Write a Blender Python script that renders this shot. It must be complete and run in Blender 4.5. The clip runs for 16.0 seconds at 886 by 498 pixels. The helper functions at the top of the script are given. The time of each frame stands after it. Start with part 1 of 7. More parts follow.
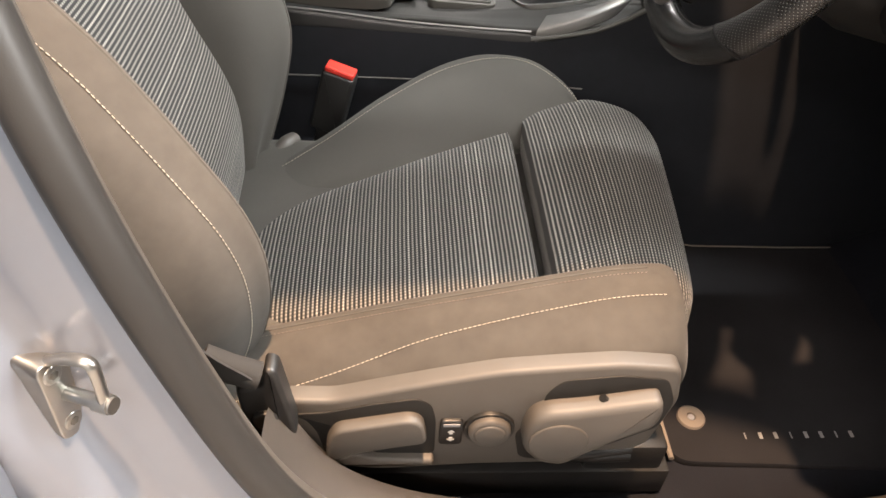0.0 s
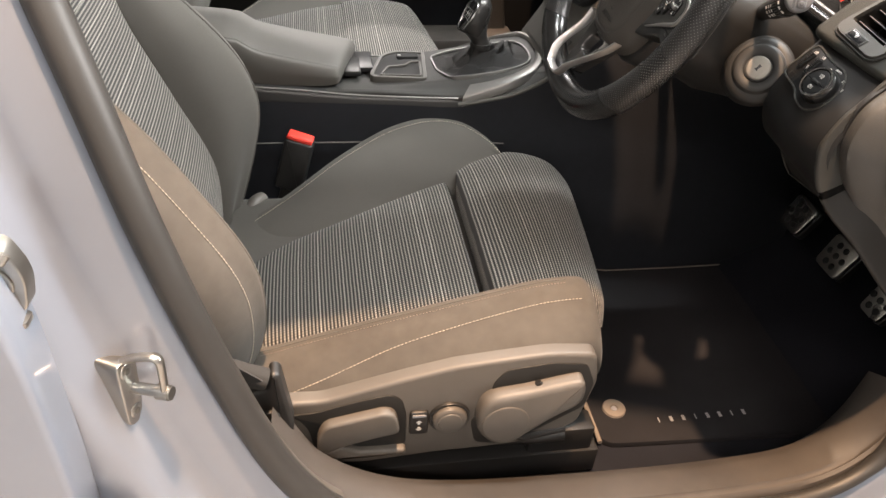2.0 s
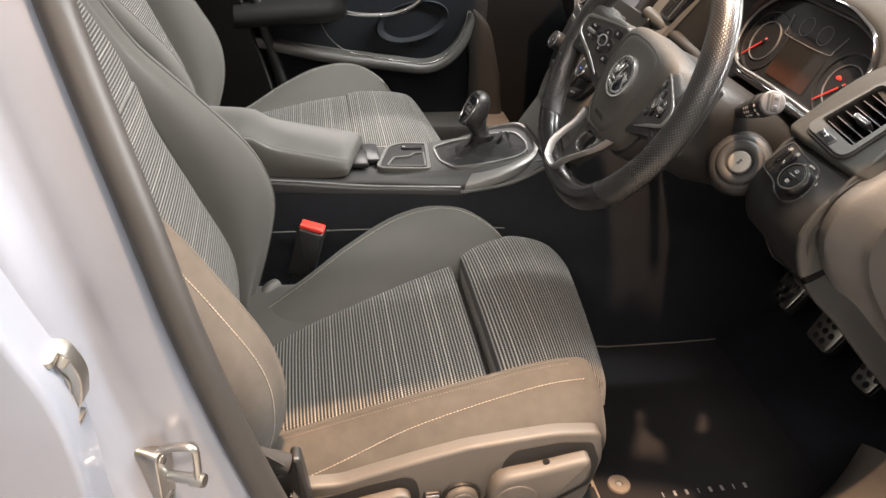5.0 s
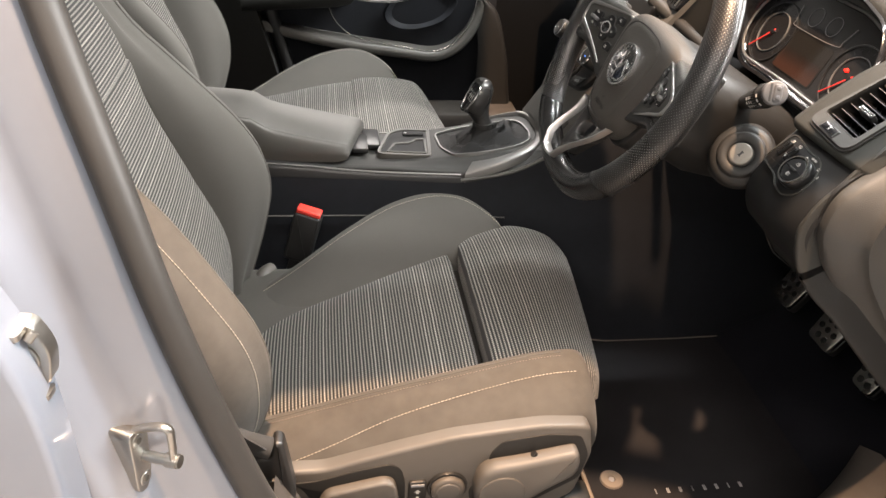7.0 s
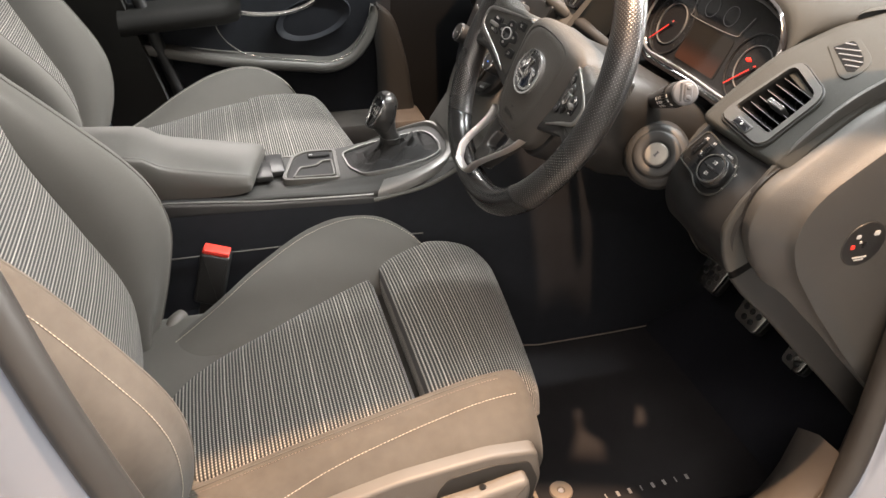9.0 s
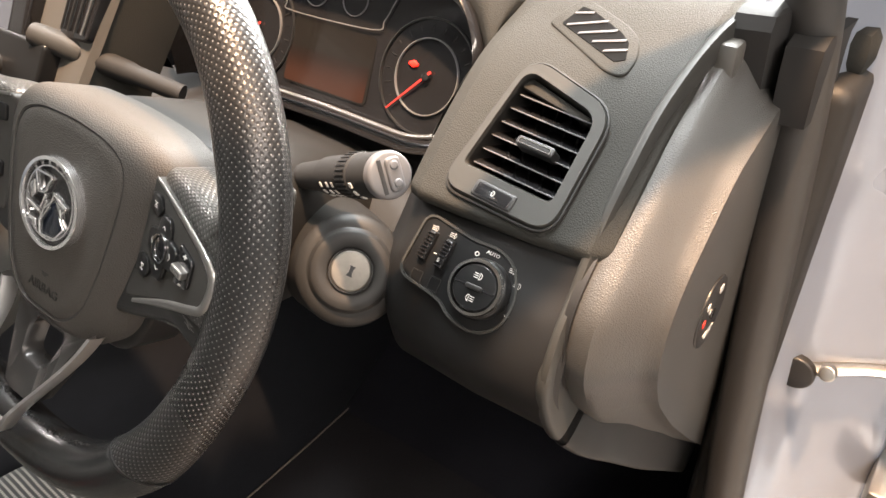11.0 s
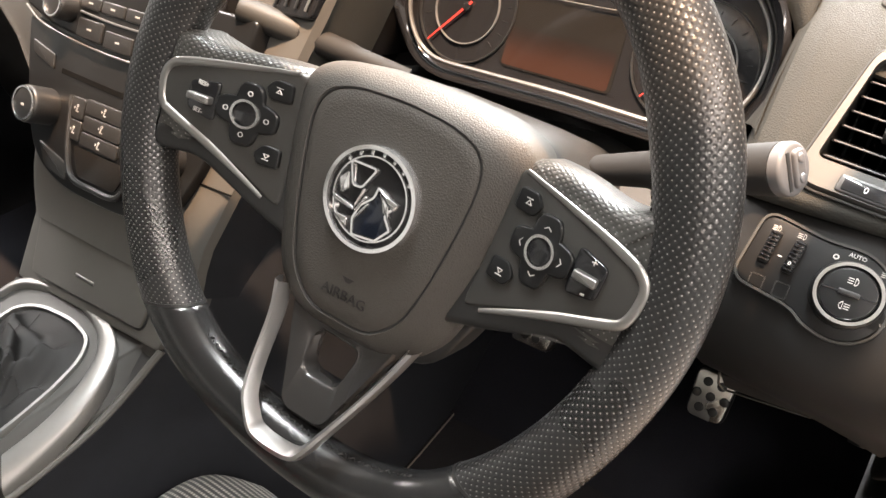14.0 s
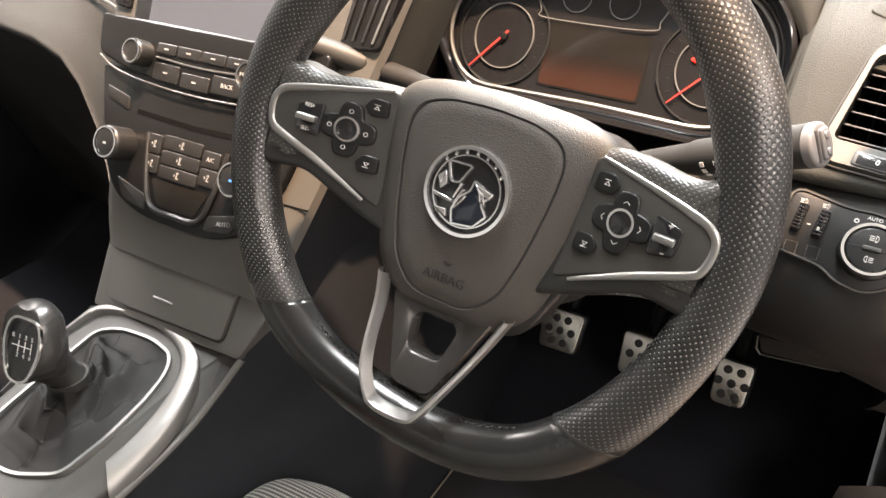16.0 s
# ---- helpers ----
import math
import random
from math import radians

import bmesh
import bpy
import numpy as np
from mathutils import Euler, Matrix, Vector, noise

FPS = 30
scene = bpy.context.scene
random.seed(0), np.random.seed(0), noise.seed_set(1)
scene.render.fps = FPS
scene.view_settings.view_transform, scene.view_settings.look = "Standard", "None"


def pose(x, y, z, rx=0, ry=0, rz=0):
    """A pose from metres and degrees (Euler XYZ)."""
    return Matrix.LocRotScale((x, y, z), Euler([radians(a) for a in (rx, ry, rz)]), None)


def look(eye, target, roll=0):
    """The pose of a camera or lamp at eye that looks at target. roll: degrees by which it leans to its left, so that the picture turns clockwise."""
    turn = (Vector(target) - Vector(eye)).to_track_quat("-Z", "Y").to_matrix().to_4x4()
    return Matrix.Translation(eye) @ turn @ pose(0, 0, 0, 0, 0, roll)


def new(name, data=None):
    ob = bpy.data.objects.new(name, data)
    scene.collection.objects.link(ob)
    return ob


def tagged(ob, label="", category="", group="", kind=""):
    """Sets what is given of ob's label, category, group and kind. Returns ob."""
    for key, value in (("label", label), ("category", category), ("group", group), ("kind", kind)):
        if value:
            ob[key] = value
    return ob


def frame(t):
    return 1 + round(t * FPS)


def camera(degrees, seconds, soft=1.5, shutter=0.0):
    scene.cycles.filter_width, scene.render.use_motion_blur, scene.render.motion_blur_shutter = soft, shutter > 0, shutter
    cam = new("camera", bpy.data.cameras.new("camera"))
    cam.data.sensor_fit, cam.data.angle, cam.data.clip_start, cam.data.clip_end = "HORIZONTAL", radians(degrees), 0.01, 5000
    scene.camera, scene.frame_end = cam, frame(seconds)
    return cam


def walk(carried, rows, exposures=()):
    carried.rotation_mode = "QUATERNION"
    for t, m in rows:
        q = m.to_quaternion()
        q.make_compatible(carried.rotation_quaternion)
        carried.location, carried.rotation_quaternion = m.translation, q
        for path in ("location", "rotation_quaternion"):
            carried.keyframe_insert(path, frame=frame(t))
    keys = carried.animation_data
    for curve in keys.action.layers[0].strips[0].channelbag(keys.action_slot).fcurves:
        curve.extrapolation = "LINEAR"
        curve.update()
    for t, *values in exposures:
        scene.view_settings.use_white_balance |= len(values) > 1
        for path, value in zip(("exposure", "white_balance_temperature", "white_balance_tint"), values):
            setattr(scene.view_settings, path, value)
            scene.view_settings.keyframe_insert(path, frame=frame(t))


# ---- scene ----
cam = camera(60.9, 16.0)
PATH = [
    (0, (0.085, -1.078, 1.062), (0.228, 0.401, -0.277), 4.5),
    (0.5, (0.056, -1.196, 1.101), (0.247, 0.295, -0.219), 3.3),
    (1, (0.049, -1.246, 1.12), (0.321, 0.266, -0.161), 3.6),
    (1.5, (0.043, -1.251, 1.135), (0.352, 0.287, -0.107), 4.1),
    (2, (0.042, -1.234, 1.146), (0.362, 0.33, -0.059), 4.6),
    (2.5, (0.039, -1.205, 1.157), (0.361, 0.39, -0.006), 4.7),
    (3, (0.04, -1.178, 1.185), (0.369, 0.446, 0.065), 4.8),
    (3.5, (0.041, -1.169, 1.194), (0.376, 0.476, 0.108), 4.7),
    (4, (0.033, -1.199, 1.184), (0.376, 0.462, 0.124), 4.5),
    (4.5, (0.02, -1.266, 1.195), (0.359, 0.401, 0.144), 3.6),
    (7, (0.046, -1.261, 1.183), (0.349, 0.4, 0.112), 4.4),
    (7.5, (0.066, -1.186, 1.157), (0.334, 0.458, 0.049), 5.5),
    (8, (0.055, -1.181, 1.164), (0.311, 0.462, 0.053), 4.8),
    (8.5, (0.056, -1.2, 1.182), (0.392, 0.439, 0.087), 3.1),
    (9, (0.057, -1.2, 1.193), (0.566, 0.409, 0.119), 2.0),
    (9.5, (0.125, -1.085, 1.169), (0.829, 0.448, 0.094), 1.0),
    (10, (0.175, -0.942, 1.149), (1.155, 0.428, 0.071), 0.6),
    (10.2, (0.19, -0.905, 1.149), (1.266, 0.381, 0.059), 0.1),
    (12.3, (0.308, -0.72, 1.043), (1.72, 0.057, -0.143), 1.0),
    (12.5, (0.295, -0.722, 1.048), (1.696, 0.064, -0.143), 1.5),
    (13, (0.229, -0.716, 1.074), (1.63, 0.095, -0.101), 2.5),
    (13.5, (0.201, -0.671, 1.096), (1.589, 0.137, -0.095), 3.2),
    (14, (0.16, -0.591, 1.088), (1.538, 0.295, -0.06), 1.9),
    (14.5, (0.071, -0.575, 1.103), (1.458, 0.334, -0.015), 0.8),
    (15, (0.058, -0.557, 1.101), (1.467, 0.35, 0.009), 0.2),
    (15.5, (0.057, -0.576, 1.097), (1.499, 0.31, 0.031), -0.1),
    (16, (0.062, -0.575, 1.097), (1.522, 0.295, 0.042), -0.4),
]
walk(cam, [(t, look(eye, target, roll)) for t, eye, target, roll in PATH],
     exposures=[(0.0, 0.36), (1.0, 0.26), (4.5, 0.38), (7.0, 0.35), (8.5, 0.45), (10.0, 0.64), (12.5, 0.87), (13.5, 0.97), (16.0, 1.12)])

# ---------------------------------------------------------------- light of the hall
world = bpy.data.worlds.new("hall")
scene.world = world
world.use_nodes = True
world.node_tree.nodes["Background"].inputs[0].default_value = (0.62, 0.66, 0.70, 1)
world.node_tree.nodes["Background"].inputs[1].default_value = 0.25


def lamp(name, kind, m, energy, color, size=0.1, size_y=None):
    d = bpy.data.lights.new(name, kind)
    d.energy, d.color = energy, color
    if kind == "AREA":
        d.shape, d.size, d.size_y = "RECTANGLE", size, size_y or size
    else:
        d.shadow_soft_size = size
    ob = new(name, d)
    ob.matrix_world = m
    return ob


# spot above the open door, and the rows of ceiling tubes over the car
key = lamp("ceiling_spot", "SPOT", look((0.25, -0.86, 4.0), (0.25, -0.72, 0.4)), 1380, (1.0, 0.63, 0.38), 0.05)
key.data.spot_size, key.data.spot_blend = radians(60), 0.5
lamp("ceiling_tubes_front", "AREA", look((1.35, -0.1, 4.0), (0.55, -0.1, 0.8)), 410, (0.97, 1.0, 1.0), 0.10, 4.5)
lamp("ceiling_tubes_ahead", "AREA", look((4.4, -0.1, 3.3), (0.0, -0.1, 0.8)), 1100, (0.99, 0.98, 0.96), 0.25, 4.5)
lamp("ceiling_tubes_side", "AREA", look((-0.5, -3.0, 3.1), (0.3, -0.3, 0.7)), 85, (1.0, 0.87, 0.79), 4.0, 0.14)
lamp("ceiling_tubes_far", "AREA", look((0.4, 3.0, 3.6), (0.4, 0.6, 0.6)), 220, (1.0, 0.93, 0.89), 3.5, 0.14)


# ---------------------------------------------------------------- materials
def material(name, color, rough=0.5, metal=0.0, spread=0.12, scale=60.0, bump=0.0, bump_scale=900.0, bump_kind="NOISE", coat=0.0, sheen=0.0, spec=0.5, worn=0.0):
    m = bpy.data.materials.new(name)
    m.use_nodes = True
    n, l = m.node_tree.nodes, m.node_tree.links
    b = n["Principled BSDF"]
    b.inputs["Roughness"].default_value, b.inputs["Metallic"].default_value = rough, metal
    b.inputs["Coat Weight"].default_value, b.inputs["Sheen Weight"].default_value = coat, sheen
    b.inputs["Specular IOR Level"].default_value = spec
    co = n.new("ShaderNodeTexCoord")
    tx = n.new("ShaderNodeTexNoise")
    tx.inputs["Scale"].default_value, tx.inputs["Detail"].default_value = scale, 5
    l.new(co.outputs["Object"], tx.inputs["Vector"])
    big = n.new("ShaderNodeTexNoise")
    big.inputs["Scale"].default_value, big.inputs["Detail"].default_value = 7, 3
    l.new(co.outputs["Object"], big.inputs["Vector"])
    add = n.new("ShaderNodeMath")
    add.operation = "MULTIPLY_ADD"
    l.new(tx.outputs["Fac"], add.inputs[0])
    add.inputs[1].default_value = 0.5
    l.new(big.outputs["Fac"], add.inputs[2])
    ra = n.new("ShaderNodeMapRange")
    ra.inputs[1].default_value, ra.inputs[2].default_value = 0.45, 1.05
    ra.inputs[3].default_value, ra.inputs[4].default_value = 1 - spread, 1 + spread
    l.new(add.outputs[0], ra.inputs[0])
    mix = n.new("ShaderNodeVectorMath")
    mix.operation = "SCALE"
    mix.inputs[0].default_value = color[:3]
    l.new(ra.outputs[0], mix.inputs["Scale"])
    l.new(mix.outputs[0], b.inputs["Base Color"])
    rr = n.new("ShaderNodeMapRange")
    rr.inputs[1].default_value, rr.inputs[2].default_value = 0.0, 1.0
    rr.inputs[3].default_value, rr.inputs[4].default_value = max(0.02, rough - 0.06 - worn), min(1, rough + 0.06 + worn)
    l.new(big.outputs["Fac"], rr.inputs[0])
    l.new(rr.outputs[0], b.inputs["Roughness"])
    if bump:
        if bump_kind == "VORONOI":
            h = n.new("ShaderNodeTexVoronoi")
            h.feature = "DISTANCE_TO_EDGE"
            out = h.outputs["Distance"]
        else:
            h = n.new("ShaderNodeTexNoise")
            h.inputs["Detail"].default_value = 3
            out = h.outputs["Fac"]
        h.inputs["Scale"].default_value = bump_scale
        l.new(co.outputs["Object"], h.inputs["Vector"])
        bp = n.new("ShaderNodeBump")
        bp.inputs["Strength"].default_value, bp.inputs["Distance"].default_value = bump, 0.0006
        if bump_kind == "VORONOI":
            sm = n.new("ShaderNodeMapRange")
            sm.inputs[1].default_value, sm.inputs[2].default_value = 0.0, 0.35
            l.new(out, sm.inputs[0])
            out = sm.outputs[0]
        l.new(out, bp.inputs["Height"])
        l.new(bp.outputs[0], b.inputs["Normal"])
    return m


def ribbed_cloth(name):
    """Woven seat cloth: pale cords across a black ground, a broader pale line now and then, the cords broken into beads."""
    m = material(name, (0.03, 0.03, 0.03), 0.95, sheen=0.15, spec=0.2)
    n, l = m.node_tree.nodes, m.node_tree.links
    b = n["Principled BSDF"]
    uv = n.new("ShaderNodeUVMap")
    sp = n.new("ShaderNodeSeparateXYZ")
    l.new(uv.outputs[0], sp.inputs[0])

    def math_node(op, a, c=None, d=None):
        q = n.new("ShaderNodeMath")
        q.operation = op
        for i, v in enumerate((a, c, d)):
            if v is None:
                continue
            if isinstance(v, (int, float)):
                q.inputs[i].default_value = v
            else:
                l.new(v, q.inputs[i])
        return q.outputs[0]

    wob = n.new("ShaderNodeTexNoise")
    wob.inputs["Scale"].default_value = 18
    l.new(uv.outputs[0], wob.inputs["Vector"])
    x = math_node("MULTIPLY_ADD", wob.outputs["Fac"], 0.0012, sp.outputs[0])
    cord = math_node("SINE", math_node("MULTIPLY", x, 2 * math.pi / 0.0047))
    cord = math_node("SMOOTH_MIN", math_node("MAXIMUM", math_node("MULTIPLY_ADD", cord, 0.9, 0.25), 0.0), 1.0, 0.2)
    row = math_node("FLOOR", math_node("DIVIDE", x, 0.0047))
    wn = n.new("ShaderNodeTexWhiteNoise")
    wn.noise_dimensions = "1D"
    l.new(row, wn.inputs["W"])
    gain = math_node("MULTIPLY_ADD", math_node("POWER", wn.outputs[0], 6.0), 0.60, 0.66)
    bead = math_node("MULTIPLY_ADD", math_node("SINE", math_node("MULTIPLY", sp.outputs[1], 2 * math.pi / 0.0036)), 0.32, 0.70)
    tone = math_node("MULTIPLY", math_node("MULTIPLY", cord, gain), bead)
    mix = n.new("ShaderNodeMix")
    mix.data_type = "RGBA"
    mix.inputs["A"].default_value, mix.inputs["B"].default_value = (0.022, 0.022, 0.022, 1), (0.40, 0.375, 0.335, 1)
    l.new(tone, mix.inputs["Factor"])
    l.new(mix.outputs["Result"], b.inputs["Base Color"])
    bp = n.new("ShaderNodeBump")
    bp.inputs["Strength"].default_value, bp.inputs["Distance"].default_value = 0.6, 0.001
    l.new(tone, bp.inputs["Height"])
    l.new(bp.outputs[0], b.inputs["Normal"])
    return m


def perforated(name, base=(0.0135, 0.0134, 0.0134)):
    """Black leather with rows of small holes in a diamond grid."""
    m = material(name, (0.030, 0.030, 0.030), 0.29, bump=0.08, bump_scale=1500)
    n, l = m.node_tree.nodes, m.node_tree.links
    b = n["Principled BSDF"]
    uv = n.new("ShaderNodeUVMap")
    mp = n.new("ShaderNodeMapping")
    mp.inputs["Rotation"].default_value[2] = radians(45)
    mp.inputs["Scale"].default_value = (1 / 0.0030, 1 / 0.0030, 1)
    l.new(uv.outputs[0], mp.inputs[0])
    fr = n.new("ShaderNodeVectorMath")
    fr.operation = "FRACTION"
    l.new(mp.outputs[0], fr.inputs[0])
    ds = n.new("ShaderNodeVectorMath")
    ds.operation = "DISTANCE"
    ds.inputs[1].default_value = (0.5, 0.5, 0)
    l.new(fr.outputs[0], ds.inputs[0])
    ra = n.new("ShaderNodeMapRange")
    ra.inputs[1].default_value, ra.inputs[2].default_value, ra.inputs[3].default_value, ra.inputs[4].default_value = 0.07, 0.17, 1, 0
    l.new(ds.outputs["Value"], ra.inputs[0])
    mix = n.new("ShaderNodeMix")
    mix.data_type = "RGBA"
    mix.inputs["A"].default_value, mix.inputs["B"].default_value = (*base, 1), (0.20, 0.196, 0.19, 1)
    l.new(ra.outputs[0], mix.inputs["Factor"])
    l.new(mix.outputs["Result"], b.inputs["Base Color"])
    dent = n.new("ShaderNodeBump")
    dent.invert = True
    dent.inputs["Strength"].default_value, dent.inputs["Distance"].default_value = 0.42, 0.0005
    wide = n.new("ShaderNodeMapRange")
    wide.inputs[1].default_value, wide.inputs[2].default_value, wide.inputs[3].default_value, wide.inputs[4].default_value = 0.10, 0.45, 1, 0
    l.new(ds.outputs["Value"], wide.inputs[0])
    l.new(wide.outputs[0], dent.inputs["Height"])
    l.new(dent.outputs[0], b.inputs["Normal"])
    return m


def glow(name, color, strength):
    m = bpy.data.materials.new(name)
    m.use_nodes = True
    b = m.node_tree.nodes["Principled BSDF"]
    b.inputs["Base Color"].default_value = (*color, 1)
    b.inputs["Emission Color"].default_value, b.inputs["Emission Strength"].default_value = (*color, 1), strength
    return m


CLOTH = material("charcoal_seat_cloth", (0.084, 0.0800, 0.0725), 0.95, spread=0.10, scale=900, bump=0.25, bump_scale=1600, sheen=0.06, spec=0.2)
CLOTHW = material("scuffed_bolster_cloth", (0.066, 0.0600, 0.0525), 0.95, spread=0.24, scale=70, bump=0.25, bump_scale=1600, sheen=0.05, spec=0.2)
RIB = ribbed_cloth("ribbed_seat_cloth")
THREAD = material("pale_thread", (0.46, 0.41, 0.33), 0.8)
SOFT = material("grained_dash_plastic", (0.0285, 0.0286, 0.0262), 0.72, spread=0.08, scale=30, bump=0.32, bump_scale=680, bump_kind="VORONOI", spec=0.10)
SMOOTHP = material("satin_grey_plastic", (0.074, 0.071, 0.065), 0.42, spread=0.06, scale=200, bump=0.08, bump_scale=2500)
SEATP = material("worn_seat_plastic", (0.078, 0.071, 0.063), 0.50, spread=0.14, scale=40, bump=0.15, bump_scale=1400)
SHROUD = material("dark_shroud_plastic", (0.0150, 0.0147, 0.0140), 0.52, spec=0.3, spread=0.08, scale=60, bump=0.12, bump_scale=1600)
COVER = material("grained_airbag_vinyl", (0.053, 0.0495, 0.045), 0.55, spread=0.08, scale=30, bump=0.30, bump_scale=640, bump_kind="VORONOI", spec=0.2)
BLACKP = material("black_plastic", (0.0135, 0.0135, 0.0135), 0.40, spread=0.10, scale=80, bump=0.10, bump_scale=1500)
GLOSSP = material("gloss_black_plastic", (0.012, 0.012, 0.013), 0.12, spread=0.05)
LEATHER = material("black_leather", (0.014, 0.014, 0.0143), 0.25, spread=0.12, scale=40, bump=0.05, bump_scale=700, bump_kind="VORONOI")
GAITER = material("soft_gaiter_leather", (0.0062, 0.0060, 0.0059), 0.60, spread=0.2, scale=30, bump=0.2, bump_scale=700, bump_kind="VORONOI", spec=0.2)
PERF = perforated("perforated_leather")
SPOKE = perforated("perforated_spoke_leather", (0.040, 0.0395, 0.037))
SILVER = material("satin_silver_trim", (0.30, 0.295, 0.285), 0.36, 0.9, spread=0.04)
CHROME = material("chrome", (0.66, 0.66, 0.66), 0.16, 1.0, spread=0.03)
STEEL = material("drilled_steel", (0.60, 0.58, 0.54), 0.28, 1.0, spread=0.12, scale=120)
ZINC = material("zinc_plated_steel", (0.40, 0.39, 0.365), 0.30, 0.95, spread=0.2, scale=50)
CARPET = material("black_carpet", (0.0130, 0.0137, 0.0172), 1.0, spread=0.35, scale=700, bump=0.9, bump_scale=900, sheen=0.02, spec=0.05)
MAT = material("black_velour_mat", (0.0170, 0.0166, 0.0182), 1.0, spread=0.30, scale=800, bump=0.9, bump_scale=1100, sheen=0.02, spec=0.05)
EDGE = material("mat_edging", (0.16, 0.135, 0.11), 0.8)
RUBBER = material("door_seal_rubber", (0.026, 0.0252, 0.024), 0.5, spread=0.15, scale=25, bump=0.1)
PAINT = material("silver_blue_paint", (0.238, 0.265, 0.318), 0.30, 0.35, spread=0.03, coat=0.6)
RED = material("red_plastic", (0.75, 0.05, 0.035), 0.35, spread=0.05)
WHITE = material("white_marking", (0.48, 0.47, 0.45), 0.6, spread=0.02)
GREYP = material("light_grey_plastic", (0.25, 0.25, 0.26), 0.5, spread=0.05)
STALKP = material("mid_grey_plastic", (0.082, 0.082, 0.086), 0.5, spread=0.05)
LOCKP = material("worn_lock_steel", (0.20, 0.19, 0.17), 0.55, 0.9, spread=0.2, scale=200)
NAVY = material("dark_blue_enamel", (0.009, 0.012, 0.020), 0.12, spread=0.1, scale=90)
BADGE = material("bright_badge_metal", (0.66, 0.66, 0.66), 0.10, 0.88, spread=0.02)
STALKB = material("matte_black_stalk", (0.017, 0.017, 0.017), 0.75, spread=0.08, spec=0.25)
TUNNEL = material("dark_tunnel_trim", (0.0115, 0.0130, 0.0165), 0.7, spread=0.25, scale=60, bump=0.2, bump_scale=1200, spec=0.25)
SILLP = material("scuffed_sill_plastic", (0.040, 0.0345, 0.0298), 0.62, spread=0.35, scale=35, bump=0.2, bump_scale=1200)
PANELB = material("deep_black_panel", (0.0085, 0.0088, 0.0092), 0.30, spread=0.08, scale=80, spec=0.3)
DIMCHROME = material("soft_chrome", (0.36, 0.36, 0.355), 0.24, 1.0, spread=0.03)
RINGM = material("satin_ring_metal", (0.21, 0.21, 0.205), 0.50, 0.9, spread=0.05)
PASSP = material("grained_passenger_dash_plastic", (0.031, 0.0312, 0.0302), 0.55, spread=0.08, scale=30, bump=0.3, bump_scale=620, bump_kind="VORONOI", spec=0.25)
LOWP = material("dark_lower_dash_plastic", (0.0095, 0.0096, 0.0097), 0.5, spread=0.08, scale=60, bump=0.12, bump_scale=1200, spec=0.24)
CAPP = material("grained_end_cap_plastic", (0.048, 0.0468, 0.0440), 0.46, spread=0.08, scale=30, bump=0.28, bump_scale=680, bump_kind="VORONOI", spec=0.4)
ARMREST = material("armrest_vinyl", (0.085, 0.081, 0.074), 0.55, spread=0.06, scale=60, bump=0.15, bump_scale=900)
WEB = material("seat_belt_webbing", (0.020, 0.020, 0.020), 0.9, bump=0.4, bump_scale=1200)
CONCRETE = material("hall_floor_concrete", (0.30, 0.29, 0.28), 0.7, spread=0.2, scale=6)
WALLP = material("hall_wall_paint", (0.55, 0.54, 0.52), 0.8, spread=0.05, scale=3)
HEADLINER = material("grey_headliner", (0.40, 0.38, 0.35), 0.95, spread=0.05)
LCD = material("dark_display_glass", (0.012, 0.011, 0.010), 0.10, spread=0.02)
ORANGE = glow("amber_display", (0.42, 0.10, 0.035), 0.2)
n_, l_ = ORANGE.node_tree.nodes, ORANGE.node_tree.links
n_["Principled BSDF"].inputs["Base Color"].default_value = (0.012, 0.009, 0.008, 1)
n_["Principled BSDF"].inputs["Roughness"].default_value = 0.12
gc, gs, gr = n_.new("ShaderNodeTexCoord"), n_.new("ShaderNodeSeparateXYZ"), n_.new("ShaderNodeMapRange")
gr.interpolation_type = "SMOOTHSTEP"
gr.inputs[1].default_value, gr.inputs[2].default_value, gr.inputs[3].default_value, gr.inputs[4].default_value = 0.15, 1.0, 0.11, 0.003
l_.new(gc.outputs["Generated"], gs.inputs[0])
l_.new(gs.outputs["Z"], gr.inputs[0])
l_.new(gr.outputs[0], n_["Principled BSDF"].inputs["Emission Strength"])
SCREEN = material("grey_screen_glass", (0.060, 0.068, 0.085), 0.14, spread=0.03)
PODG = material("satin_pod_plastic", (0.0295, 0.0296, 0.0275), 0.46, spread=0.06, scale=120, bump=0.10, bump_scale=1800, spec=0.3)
BRIGHT = material("bright_satin_spoke_trim", (0.52, 0.51, 0.50), 0.30, 0.9, spread=0.04)
# near-black fill that paints the unlit depth of slots, wells and joints
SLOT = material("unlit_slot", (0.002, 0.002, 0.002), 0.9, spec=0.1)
KNOBP = material("dark_satin_knob", (0.042, 0.041, 0.040), 0.28, 0.45, spread=0.08, scale=60)
NEEDLE = glow("red_needle", (0.60, 0.030, 0.022), 0.14)
DECKP = material("satin_console_deck", (0.036, 0.0355, 0.0335), 0.50, spread=0.08, scale=120, bump=0.08, bump_scale=2500, spec=0.22)
TRIMS = material("satin_gear_trim", (0.24, 0.235, 0.228), 0.46, 0.85, spread=0.05, scale=120)
DIALM = material("dim_dial_ring", (0.11, 0.11, 0.11), 0.5, spread=0.05)
SYMBOL = material("grey_printed_symbol", (0.26, 0.26, 0.255), 0.6, spread=0.02)
# almost black, so the shade beside the passenger footwell sits in the colour
FOOTSHADE = material("footwell_shade_black", (0.0045, 0.0047, 0.0052), 0.95, spread=0.2, scale=300, spec=0.1)

